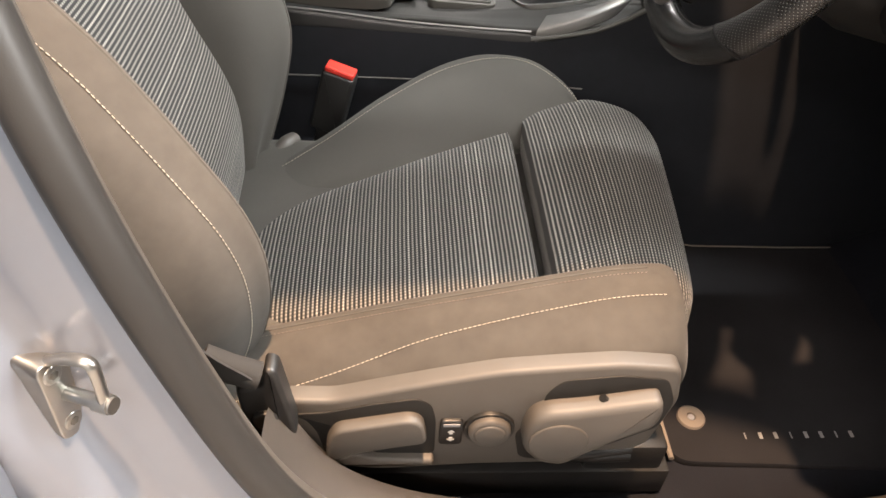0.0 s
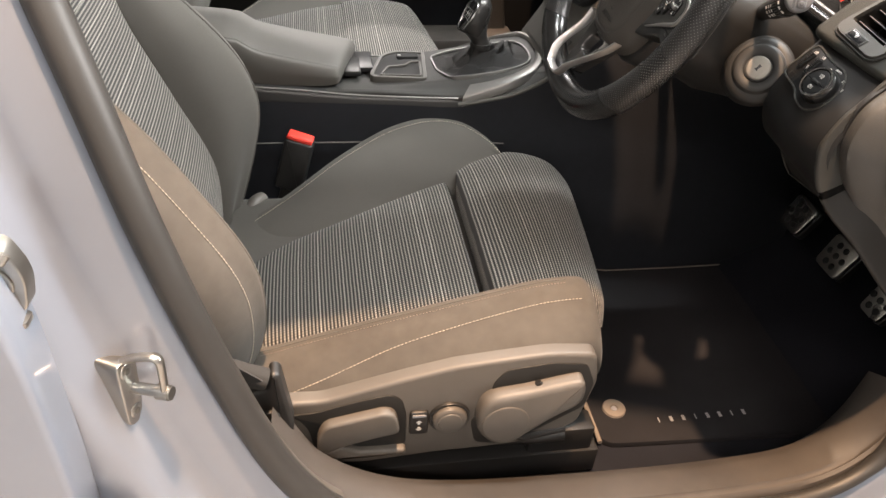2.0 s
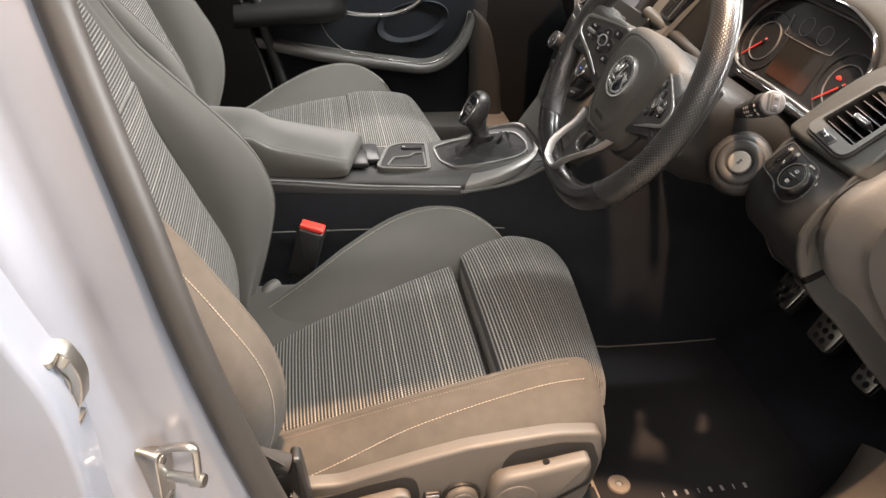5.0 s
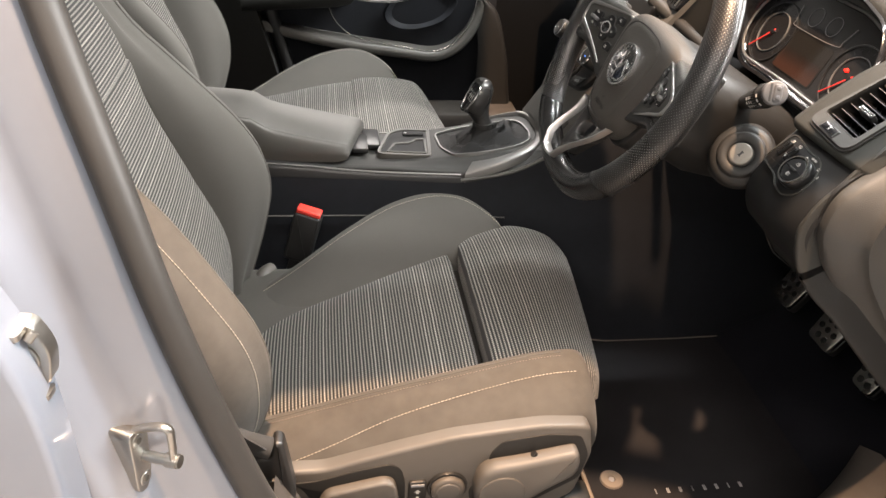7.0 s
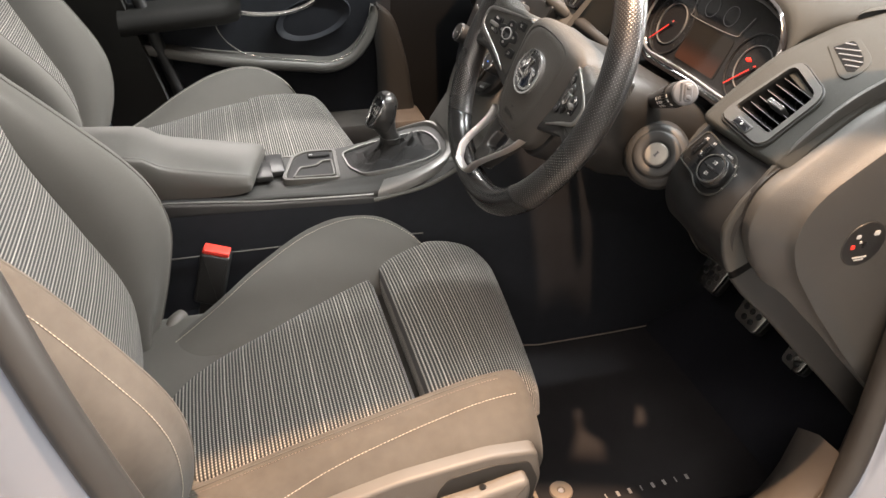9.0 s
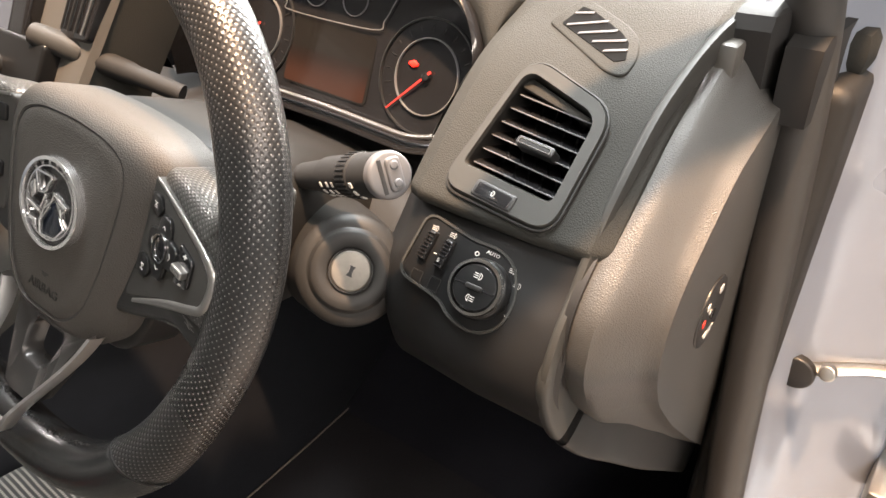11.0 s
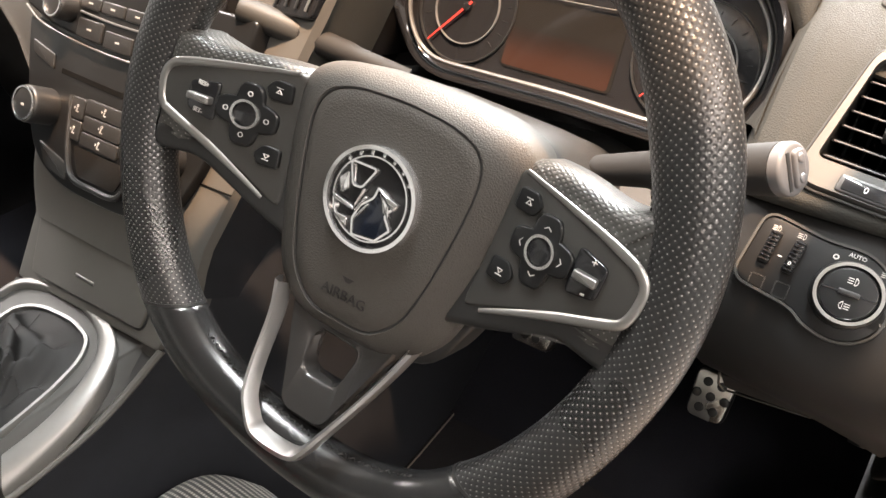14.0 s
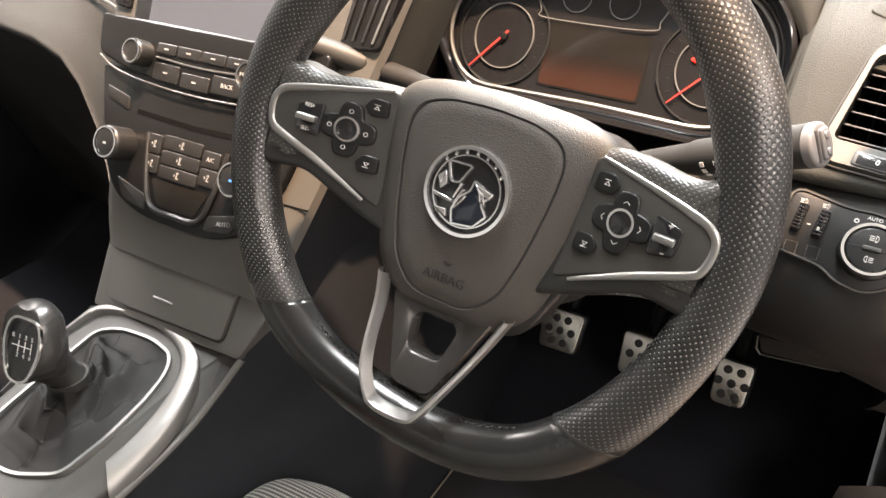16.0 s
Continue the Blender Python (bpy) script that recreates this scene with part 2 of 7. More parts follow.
WARN = glow("red_warning_lamp", (1.0, 0.02, 0.01), 1.2)


# ---------------------------------------------------------------- mesh tools
class Shape:
    """Vertices, faces and a texture place for each vertex."""

    def __init__(self):
        self.v, self.f, self.t = [], [], []

    def add(self, verts, faces, uvs=None):
        k = len(self.v)
        self.v += [Vector(p) for p in verts]
        self.t += list(uvs) if uvs else [(p[0], p[1]) for p in verts]
        self.f += [tuple(k + i for i in f) for f in faces]
        return self

    def join(self, other, m=None):
        m = m or Matrix()
        return self.add([m @ p for p in other.v], other.f, other.t)

    def moved(self, m):
        return Shape().join(self, m)


def part(name, shape, mat, parent=None, label="", m=None, angle=40, flip=False):
    me = bpy.data.meshes.new(name)
    pts = [(m @ p if m else p) for p in shape.v]
    me.from_pydata([tuple(p) for p in pts], [], [f[::-1] for f in shape.f] if flip else shape.f)
    layer = me.uv_layers.new(name="UVMap")
    for loop in me.loops:
        layer.data[loop.index].uv = shape.t[loop.vertex_index]
    bm = bmesh.new()
    bm.from_mesh(me)
    bmesh.ops.recalc_face_normals(bm, faces=bm.faces)
    bm.to_mesh(me)
    bm.free()
    me.shade_smooth()
    me.set_sharp_from_angle(angle=radians(angle))
    me.materials.append(mat)
    ob = new(name, me)
    if parent:
        ob.parent = parent
        ob.matrix_parent_inverse = PLACES.get(parent.name, Matrix()).inverted()
    return tagged(ob, label)


PLACES = {}


def thing(name, place, label, category, group="", kind=""):
    ob = new(name)
    ob.empty_display_size = 0.02
    ob.location = place
    PLACES[ob.name] = Matrix.Translation(place)
    return tagged(ob, label, category, group, kind)


def cr(pts, n):
    """n + 1 points of a smooth curve through pts."""
    P = [Vector(p) for p in pts]
    P = [P[0] * 2 - P[1], *P, P[-1] * 2 - P[-2]]
    out, k = [], len(P) - 3
    for i in range(n + 1):
        s = min(i / n * k, k - 1e-9)
        j, u = int(s), s - int(s)
        a, b, c, d = P[j:j + 4]
        out.append(0.5 * ((2 * b) + (c - a) * u + (2 * a - 5 * b + 4 * c - d) * u * u + (3 * b - a - 3 * c + d) * u ** 3))
    return out


def val(pairs, s):
    """A number that goes smoothly through (s, value) pairs."""
    for (a, x), (b, y) in zip(pairs, pairs[1:]):
        if s <= b:
            u = max(0, (s - a) / (b - a))
            u = u * u * (3 - 2 * u)
            return x + (y - x) * u
    return pairs[-1][1]


def curve(pairs, s):
    """A number that goes through (s, value) pairs without corners."""
    k = len(pairs)
    i = max(0, min(k - 2, sum(1 for a, _ in pairs if a <= s) - 1))
    (a, x), (b, y) = pairs[i], pairs[i + 1]

    def slope(j):
        lo, hi = pairs[max(j - 1, 0)], pairs[min(j + 1, k - 1)]
        return (hi[1] - lo[1]) / (hi[0] - lo[0])

    u, h = (s - a) / (b - a), b - a
    return (2 * u ** 3 - 3 * u * u + 1) * x + (u ** 3 - 2 * u * u + u) * h * slope(i) + (-2 * u ** 3 + 3 * u * u) * y + (u ** 3 - u * u) * h * slope(i + 1)


def rounded(pts, r, n=5):
    """The outline with its corners rounded; r a number, or one a corner."""
    out, k = [], len(pts)
    for i in range(k):
        p, a, b = (Vector(pts[j % k]).to_2d() for j in (i, i - 1, i + 1))
        rad = r[i] if isinstance(r, (list, tuple)) else r
        da, db = (a - p), (b - p)
        la, lb = min(rad, da.length * 0.48), min(rad, db.length * 0.48)
        q0, q1 = p + da.normalized() * la, p + db.normalized() * lb
        for j in range(n + 1):
            u = j / n
            out.append(q0 * (1 - u) ** 2 + p * 2 * u * (1 - u) + q1 * u * u)
    return out


def area2(o):
    return sum(a.x * b.y - b.x * a.y for a, b in zip(o, o[1:] + o[:1]))


def inset(o, d):
    """The outline moved inwards by d."""
    out, k = [], len(o)
    for i in range(k):
        a, p, b = o[i - 1], o[i], o[(i + 1) % k]
        e, f = (p - a), (b - p)
        if e.length < 1e-7:
            e = f
        if f.length < 1e-7:
            f = e
        e, f = e.normalized(), f.normalized()
        nrm = Vector((-e.y - f.y, e.x + f.x))
        if nrm.length < 1e-6:
            nrm = Vector((-e.y, e.x))
        nrm.normalize()
        c = max(0.45, nrm.dot(Vector((-e.y, e.x))))
        out.append(p + nrm * (d / c))
    return out


def prism(outline, z0, z1, bevel=0.0, seg=3, dome=0.0):
    """An outline in the xy plane raised from z0 to z1, its upper edge rounded."""
    o = [Vector(p).to_2d() for p in outline]
    if area2(o) < 0:
        o = o[::-1]
    rings = [[(p.x, p.y, z0) for p in o]]
    if bevel:
        for j in range(seg + 1):
            a = j / seg * math.pi / 2
            q = inset(o, bevel * (1 - math.cos(a)))
            rings.append([(p.x, p.y, z1 - bevel + bevel * math.sin(a)) for p in q])
    else:
        rings.append([(p.x, p.y, z1) for p in o])
    k, s = len(o), Shape()
    for r in rings:
        s.add(r, [])
    for i in range(len(rings) - 1):
        for j in range(k):
            s.f.append((i * k + j, i * k + (j + 1) % k, (i + 1) * k + (j + 1) % k, (i + 1) * k + j))
    s.f.append(tuple(range(k))[::-1])
    top = (len(rings) - 1) * k
    if dome:
        c = sum((Vector(p) for p in rings[-1]), Vector()) / k
        last = [Vector(p) for p in rings[-1]]
        base = top
        for w in (0.8, 0.55, 0.3):
            h = dome * (1 - w * w)
            s.add([c + (p - c) * w + Vector((0, 0, h)) for p in last], [])
            nb = len(s.v) - k
            for j in range(k):
                s.f.append((base + j, base + (j + 1) % k, nb + (j + 1) % k, nb + j))
            base = nb
        s.add([c + Vector((0, 0, dome))], [])
        for j in range(k):
            s.f.append((base + j, base + (j + 1) % k, len(s.v) - 1))
    else:
        s.f.append(tuple(top + j for j in range(k)))
    return s


def ringband(outer, inner, z0, z1, bevel=0.0015):
    """A flat band between two outlines of as many points, standing from z0 to z1."""
    o, i = [Vector(p).to_2d() for p in outer], [Vector(p).to_2d() for p in inner]
    k = len(o)
    mid = [(a + b) / 2 for a, b in zip(o, i)]
    rows = [[(p.x, p.y, z0) for p in o], [(p.x, p.y, z1 - bevel) for p in o],
            [((p * 0.8 + q * 0.2).x, (p * 0.8 + q * 0.2).y, z1) for p, q in zip(o, mid)],
            [((p * 0.8 + q * 0.2).x, (p * 0.8 + q * 0.2).y, z1) for p, q in zip(i, mid)],
            [(p.x, p.y, z1 - bevel) for p in i], [(p.x, p.y, z0) for p in i]]
    return loft(rows, True, False, True)


def loft(rings, closed=True, caps=True, loop=False):
    """A skin over rings of as many points each."""
    s, k, n = Shape(), len(rings[0]), len(rings)
    along = 0.0
    for i, r in enumerate(rings):
        r = [Vector(p) for p in r]
        if i:
            along += sum(((a - b).length for a, b in zip(r, prev))) / k
        w, uvs = 0.0, []
        for j, p in enumerate(r):
            if j:
                w += (p - r[j - 1]).length
            uvs.append((along, w))
        s.add(r, [], uvs)
        prev = r
    for i in range(n if loop else n - 1):
        a, b = i * k, (i + 1) % n * k
        for j in range(k if closed else k - 1):
            s.f.append((a + j, a + (j + 1) % k, b + (j + 1) % k, b + j))
    if caps and closed and not loop:
        s.f.append(tuple(range(k))[::-1])
        s.f.append(tuple((n - 1) * k + j for j in range(k)))
    return s


def tube(path, r, n=10, closed=False, flat=1.0, up=None, ends=True):
    """A round bar along a path; r a number or one a point; flat squeezes it across."""
    P = [Vector(p) for p in path]
    k, rings = len(P), []
    side = None
    for i, p in enumerate(P):
        d = (P[(i + 1) % k] - P[i - 1]) if closed else (P[min(i + 1, k - 1)] - P[max(i - 1, 0)])
        d.normalize()
        if up is not None:
            a = d.cross(Vector(up)).normalized()
        elif side is None:
            a = d.cross(Vector((0, 0, 1)) if abs(d.z) < 0.9 else Vector((1, 0, 0))).normalized()
        else:
            a = (side - d * side.dot(d)).normalized()
        side = a
        b = d.cross(a)
        rad = r[i] if isinstance(r, (list, tuple)) else r
        rings.append([p + a * rad * math.cos(q) + b * rad * flat * math.sin(q) for q in (j / n * 2 * math.pi for j in range(n))])
    return loft(rings, True, ends, closed)


def box(x0, x1, y0, y1, z0, z1, bevel=0.004, seg=2):
    bm = bmesh.new()
    bmesh.ops.create_cube(bm, size=1)
    for v in bm.verts:
        v.co = ((x0 + x1) / 2 + v.co.x * (x1 - x0), (y0 + y1) / 2 + v.co.y * (y1 - y0), (z0 + z1) / 2 + v.co.z * (z1 - z0))
    if bevel:
        bmesh.ops.bevel(bm, geom=list(bm.edges), offset=bevel, segments=seg, affect="EDGES", profile=0.5)
    s = Shape().add([v.co.copy() for v in bm.verts], [tuple(v.index for v in f.verts) for f in bm.faces])
    bm.free()
    return s


def disc(r, z0, z1, bevel=0.001, n=32, dome=0.0, x=0.0, y=0.0):
    return prism([(x + r * math.cos(i / n * 2 * math.pi), y + r * math.sin(i / n * 2 * math.pi)) for i in range(n)], z0, z1, bevel, dome=dome)


def ring(r0, r1, z0, z1, n=40, bevel=0.001, x=0.0, y=0.0):
    c = [(math.cos(i / n * 2 * math.pi), math.sin(i / n * 2 * math.pi)) for i in range(n)]
    return ringband([(x + r1 * a, y + r1 * b) for a, b in c], [(x + r0 * a, y + r0 * b) for a, b in c], z0, z1, bevel)


def cross_fill(rows, n):
    """Rows of a loft, with n - 1 smooth rows put in between each two."""
    tracks = [cr([r[j] for r in rows], n * (len(rows) - 1)) for j in range(len(rows[0]))]
    return [[t[i] for t in tracks] for i in range(len(tracks[0]))]


def inside(p, outline):
    """Is the point within the outline?"""
    hit = False
    for a, b in zip(outline, outline[1:] + outline[:1]):
        if (a.y > p.y) != (b.y > p.y) and p.x < a.x + (b.x - a.x) * (p.y - a.y) / (b.y - a.y):
            hit = not hit
    return hit


def axes(o, right, up):
    """The pose with these right and up directions at o; its z points out of the face."""
    r = Vector(right).normalized()
    u = Vector(up)
    u = (u - r * u.dot(r)).normalized()
    n = r.cross(u)
    return Matrix(((r.x, u.x, n.x, o[0]), (r.y, u.y, n.y, o[1]), (r.z, u.z, n.z, o[2]), (0, 0, 0, 1)))


def pillow(A, B, up, crown=0.01, drop=0.03, depth=0.04, n=5, en=8, ns=40, nv=26, back=1.0):
    """A padded panel between two edges A and B, rounded over on all sides."""
    a, b = cr(A, ns), cr(B, ns)
    up = Vector(up).normalized()
    s, rows, run = Shape(), [], 0.0
    for i in range(ns + 1):
        q = -1 + 2 * i / ns
        q = math.copysign(abs(q) ** 0.8, q)
        g = max(0, 1 - abs(q) ** en) ** (1 / en)
        if q < 0:
            g = 1 - (1 - g) * back
        if i:
            run += ((a[i] + b[i]) / 2 - (a[i - 1] + b[i - 1]) / 2).length
        w = (a[i] - b[i]).length
        row, uvs = [], []
        for j in range(nv + 1):
            v = math.sin((j / nv - 0.5) * math.pi)
            f = max(0, 1 - abs(v) ** n) ** (1 / n)
            p = a[i].lerp(b[i], (v + 1) / 2) + up * (crown * (1 - v * v) * (1 - q * q * 0.6) - drop * (1 - f * g))
            row.append(p)
            uvs.append((run, v * w / 2))
        rows.append(row)
        s.add(row, [], uvs)
    k = nv + 1
    for i in range(ns):
        for j in range(nv):
            s.f.append((i * k + j, i * k + j + 1, (i + 1) * k + j + 1, (i + 1) * k + j))
    edge = [j for j in range(k)] + [i * k + nv for i in range(1, ns + 1)] + [ns * k + j for j in range(nv - 1, -1, -1)] + [i * k for i in range(ns - 1, 0, -1)]
    base = len(s.v)
    s.add([s.v[i] - up * depth for i in edge], [], [s.t[i] for i in edge])
    m = len(edge)
    for i in range(m):
        s.f.append((edge[i], base + i, base + (i + 1) % m, edge[(i + 1) % m]))
    s.f.append(tuple(base + i for i in range(m)))
    return s


def stitches(path, step=0.0046, r=0.00042, length=0.0034):
    """A row of short raised stitches along a path."""
    s, P = Shape(), [Vector(p) for p in path]
    run, nxt = 0.0, 0.0
    for a, b in zip(P, P[1:]):
        d = b - a
        if d.length < 1e-6:
            continue
        while nxt < run + d.length:
            c = a + d * ((nxt - run) / d.length)
            u = d.normalized()
            s.join(tube([c - u * length / 2, c - u * length * 0.2, c + u * length * 0.2, c + u * length / 2], [r * 0.4, r, r, r * 0.4], 5))
            nxt += step
        run += d.length
    return s


def letters(text, size, m, parent, mat=None, name="lettering", depth=0.0003):
    """Words in the built-in font, as a mesh on the plane of m."""
    c = bpy.data.curves.new("text", "FONT")
    c.body, c.size, c.align_x, c.align_y, c.extrude, c.resolution_u = text, size, "CENTER", "CENTER", depth, 2
    ob = bpy.data.objects.new("text", c)
    scene.collection.objects.link(ob)
    bpy.context.view_layer.update()
    me = bpy.data.meshes.new_from_object(ob.evaluated_get(bpy.context.evaluated_depsgraph_get()))
    s = Shape().add([m @ v.co for v in me.vertices], [tuple(p.vertices) for p in me.polygons])
    bpy.data.objects.remove(ob)
    return part(name, s, mat or WHITE, parent, angle=20)


def rect(x0, x1, y0, y1):
    return [(x0, y0), (x1, y0), (x1, y1), (x0, y1)]


# ---------------------------------------------------------------- hall and car body
def slab(name, x0, x1, y0, y1, z0, z1, mat, label, category, bevel=0.0):
    return tagged(part(name, box(x0, x1, y0, y1, z0, z1, bevel), mat, None), label, category, kind="structure")


slab("ground", -8, 9, -7, 8, -0.1, 0.0, CONCRETE, "plain grey concrete floor of the hall", "floor")
slab("wall_north", -8, 9, 8, 8.2, 0, 4.4, WALLP, "pale painted hall wall", "wall")
slab("wall_south", -8, 9, -7.2, -7, 0, 4.4, WALLP, "pale painted hall wall", "wall")
slab("wall_east", 9, 9.2, -7, 8, 0, 4.4, WALLP, "pale painted hall wall", "wall")
slab("wall_west", -8.2, -8, -7, 8, 0, 4.4, WALLP, "pale painted hall wall", "wall")
slab("ceiling", -8, 9, -7, 8, 4.4, 4.6, WALLP, "pale hall ceiling", "ceiling")

# the line of the door opening, from the top of the B pillar down, along the sill and up the A pillar
SEAL = [(-0.235, -0.60, 1.36), (-0.190, -0.655, 1.18), (-0.150, -0.700, 1.02), (-0.118, -0.730, 0.90), (-0.092, -0.748, 0.79), (-0.055, -0.760, 0.655),
        (-0.012, -0.766, 0.525), (0.035, -0.766, 0.445), (0.105, -0.768, 0.396), (0.20, -0.772, 0.379), (0.36, -0.774, 0.374), (0.52, -0.774, 0.376),
        (0.63, -0.770, 0.387), (0.70, -0.758, 0.425), (0.735, -0.746, 0.50), (0.742, -0.735, 0.62), (0.742, -0.724, 0.78), (0.742, -0.714, 0.92),
        (0.735, -0.705, 1.00), (0.70, -0.690, 1.10), (0.60, -0.65, 1.22), (0.45, -0.61, 1.33)]
seal_path = cr(SEAL, 120)


def outward(i):
    """Away from the door opening, in the plane of the car's side."""
    a, b = seal_path[max(i - 1, 0)], seal_path[min(i + 1, 120)]
    d = Vector((b.x - a.x, 0, b.z - a.z)).normalized()
    return Vector((-d.z, 0, d.x)) * -1


car = thing("car", (0.2, 0, 0), "silver-blue hatchback body with the driver's door open", "car")

# black rubber seal: a fat lip and a flat inner flange
rings = []
for i in range(121):
    p, o = seal_path[i], outward(i)
    y = Vector((0, 1, 0))
    sec = [(0.006, 0.012), (0.007, -0.001), (0.006, -0.006), (0.001, -0.011), (-0.004, -0.012), (-0.011, -0.009), (-0.016, -0.003), (-0.018, 0.004), (-0.016, 0.016), (-0.006, 0.022)]
    thin = 1 - 0.45 * val([(0, 0), (1, 1)], min(1, max(0, (i - 38) / 10))) * (1 - val([(0, 0), (1, 1)], min(1, max(0, (i - 72) / 8))))
    rings.append([p + o * a * thin + y * b * thin for a, b in sec])
part("door_seal", loft(rings, True, True), RUBBER, car, "dark rubber door seal round the opening", angle=60)


# painted shut face round the opening: the stepped B pillar runs into the sill, the sill into the hinge pillar
FACE_B = [(0.004, 0.004), (0.016, -0.004), (0.038, -0.012), (0.054, -0.015), (0.068, -0.026), (0.085, -0.046), (0.105, -0.052), (0.125, -0.046), (0.145, -0.020), (0.170, 0.0), (0.32, 0.02)]
FACE_S = [(0.004, 0.004), (0.016, -0.006), (0.028, -0.012), (0.038, -0.018), (0.047, -0.030), (0.056, -0.050), (0.070, -0.070), (0.100, -0.082), (0.130, -0.082), (0.160, -0.080), (0.240, -0.060)]
FACE_H = [(0.004, 0.004), (0.016, -0.002), (0.030, -0.006), (0.045, -0.014), (0.070, -0.030), (0.085, -0.055), (0.100, -0.085), (0.108, -0.094), (0.115, -0.098), (0.16, -0.10), (0.32, -0.09)]
rows = []
for i in range(0, 109):
    p, o = seal_path[i], outward(i)
    b = val([(0, 0), (1, 1)], min(1, max(0, (i - 32) / 16)))
    h = val([(0, 0), (1, 1)], min(1, max(0, (i - 72) / 12)))
    sec = [(x0 + (x1 - x0) * b + (x2 - x1) * h, y0 + (y1 - y0) * b + (y2 - y1) * h) for (x0, y0), (x1, y1), (x2, y2) in zip(FACE_B, FACE_S, FACE_H)]
    rows.append([p + o * q.x + Vector((0, q.y, 0)) for q in cr([(x, y, 0) for x, y in sec], 33)])
part("door_aperture", loft(rows, False, False), PAINT, car, "silver-blue painted door aperture with a stepped shut face", angle=60)

# plastic sill cover and the inner trim of the pillars
rows = []
for i in range(34, 80):
    p = seal_path[i]
    x = p.x
    k = 1 - val([(0, 0), (1, 1)], min(1, max(0, (p.z - 0.40) / 0.12)))
    rows.append([(p.x, p.y + 0.012, p.z + 0.004), (p.x, p.y + 0.014, p.z + 0.010), (p.x, p.y + 0.019, p.z + 0.012), (p.x, p.y + 0.021, p.z + 0.0085), (p.x, p.y + 0.025, p.z + 0.0085), (p.x, p.y + 0.028, p.z + 0.0115), (p.x, p.y + 0.060, p.z + 0.008), (p.x, p.y + 0.078, p.z - 0.002), (p.x, p.y + 0.094, p.z - 0.03 * k - 0.005), (p.x, p.y + 0.112, 0.29)])
part("sill_cover", loft(rows, False, False), SILLP, car, "scuffed grey plastic sill cover", angle=50)
rows = []
for i in range(0, 42):
    p, o = seal_path[i], outward(i)
    rows.append([p - o * a + Vector((0, b, 0)) for a, b in ((0.015, 0.016), (0.012, 0.026), (-0.004, 0.045), (-0.035, 0.070), (-0.12, 0.10))])
part("b_pillar_trim", loft(rows, False, False), SEATP, car, "grey plastic B pillar trim")

# floor pan, tunnel, bulkhead
floor_rows = []
for y, dz in ((-0.70, 0.0), (-0.62, 0.0), (-0.30, 0.0), (-0.17, 0.004), (-0.155, 0.05), (-0.14, 0.14), (-0.10, 0.22)):
    floor_rows.append([(-1.2, y, 0.27 + dz), (-0.2, y, 0.28 + dz), (0.2, y, 0.285 + dz), (0.5, y, 0.287 + dz), (0.78, y, 0.292 + dz * 0.95), (0.90, y, 0.345 + dz * 0.8), (1.02, y, 0.46 + dz * 0.6), (1.12, y, 0.62 + dz * 0.3), (1.18, y, 0.85)])
part("driver_carpet", loft(floor_rows, False, False), CARPET, car, "black moulded footwell carpet")
part("passenger_carpet", loft([[(p[0], -p[1] * 1.1 if p[1] < -0.69 else -p[1], p[2]) for p in r] for r in floor_rows], False, False), CARPET, car, "black moulded footwell carpet")
part("kick_panel", box(0.745, 1.17, -0.738, -0.703, 0.27, 0.93, 0.012, 3), SHROUD, car, "dark trim at the side of the footwell")
part("bulkhead", box(1.15, 1.22, -0.80, 0.80, 0.25, 0.97, 0.01), BLACKP, car)
part("roof", box(-1.3, 0.42, -0.612, 0.60, 1.385, 1.42, 0.012), HEADLINER, car, "grey headliner roof")
part("far_roof_rail", box(-1.3, 0.5, 0.56, 0.66, 1.32, 1.40, 0.02), HEADLINER, car)
part("rear_bulkhead", box(-1.35, -1.25, -0.75, 0.75, 0.2, 1.0, 0.02), CARPET, car)
part("bonnet", loft([[(1.10, y, 0.985 - 0.05 * y * y), (1.5, y, 0.98 - 0.08 * y * y), (2.1, y, 0.86 - 0.1 * y * y), (2.35, y, 0.62)] for y in (-0.85, -0.5, 0, 0.5, 0.85)], False, False), PAINT, car)
part("front_wing", box(0.93, 2.3, -0.92, -0.86, 0.25, 0.90, 0.03), PAINT, car, "silver-blue front wing")
part("far_side", box(-1.3, 2.3, 0.80, 0.88, 0.25, 0.92, 0.03), PAINT, car)
for side in (-1, 1):
    part("windscreen_pillar", tube(cr([(0.38, side * 0.600, 1.37), (0.47, side * 0.620, 1.32), (0.53, side * 0.652, 1.285), (0.66, side * 0.697, 1.21), (0.92, side * 0.745, 1.06), (1.10, side * 0.765, 0.96)], 20), 0.024, 10), BLACKP, car)

# rear door outer skin with its hinges
rear_rows = []
for z, x in ((1.10, -0.245), (1.0, -0.214), (0.92, -0.190), (0.876, -0.176), (0.83, -0.160), (0.78, -0.152), (0.70, -0.150), (0.62, -0.150), (0.55, -0.152), (0.45, -0.157), (0.32, -0.165)):
    yb = -0.862 + 0.05 * max(0, z - 0.75)
    rear_rows.append([(x - 0.002, yb + 0.050, z), (x, yb + 0.016, z), (x + 0.0006, yb + 0.006, z), (x - 0.001, yb + 0.0015, z), (x - 0.005, yb, z), (x - 0.06, yb - 0.009, z), (x - 0.25, yb - 0.020, z), (x - 0.70, yb - 0.018, z), (x - 0.9, yb, z)])
rear_door = thing("rear_door", (-0.5, -0.83, 0.3), "closed silver-blue rear door with a curved leading edge", "car door")
part("skin", loft(cross_fill(rear_rows, 5), False, False), PAINT, rear_door, angle=60)
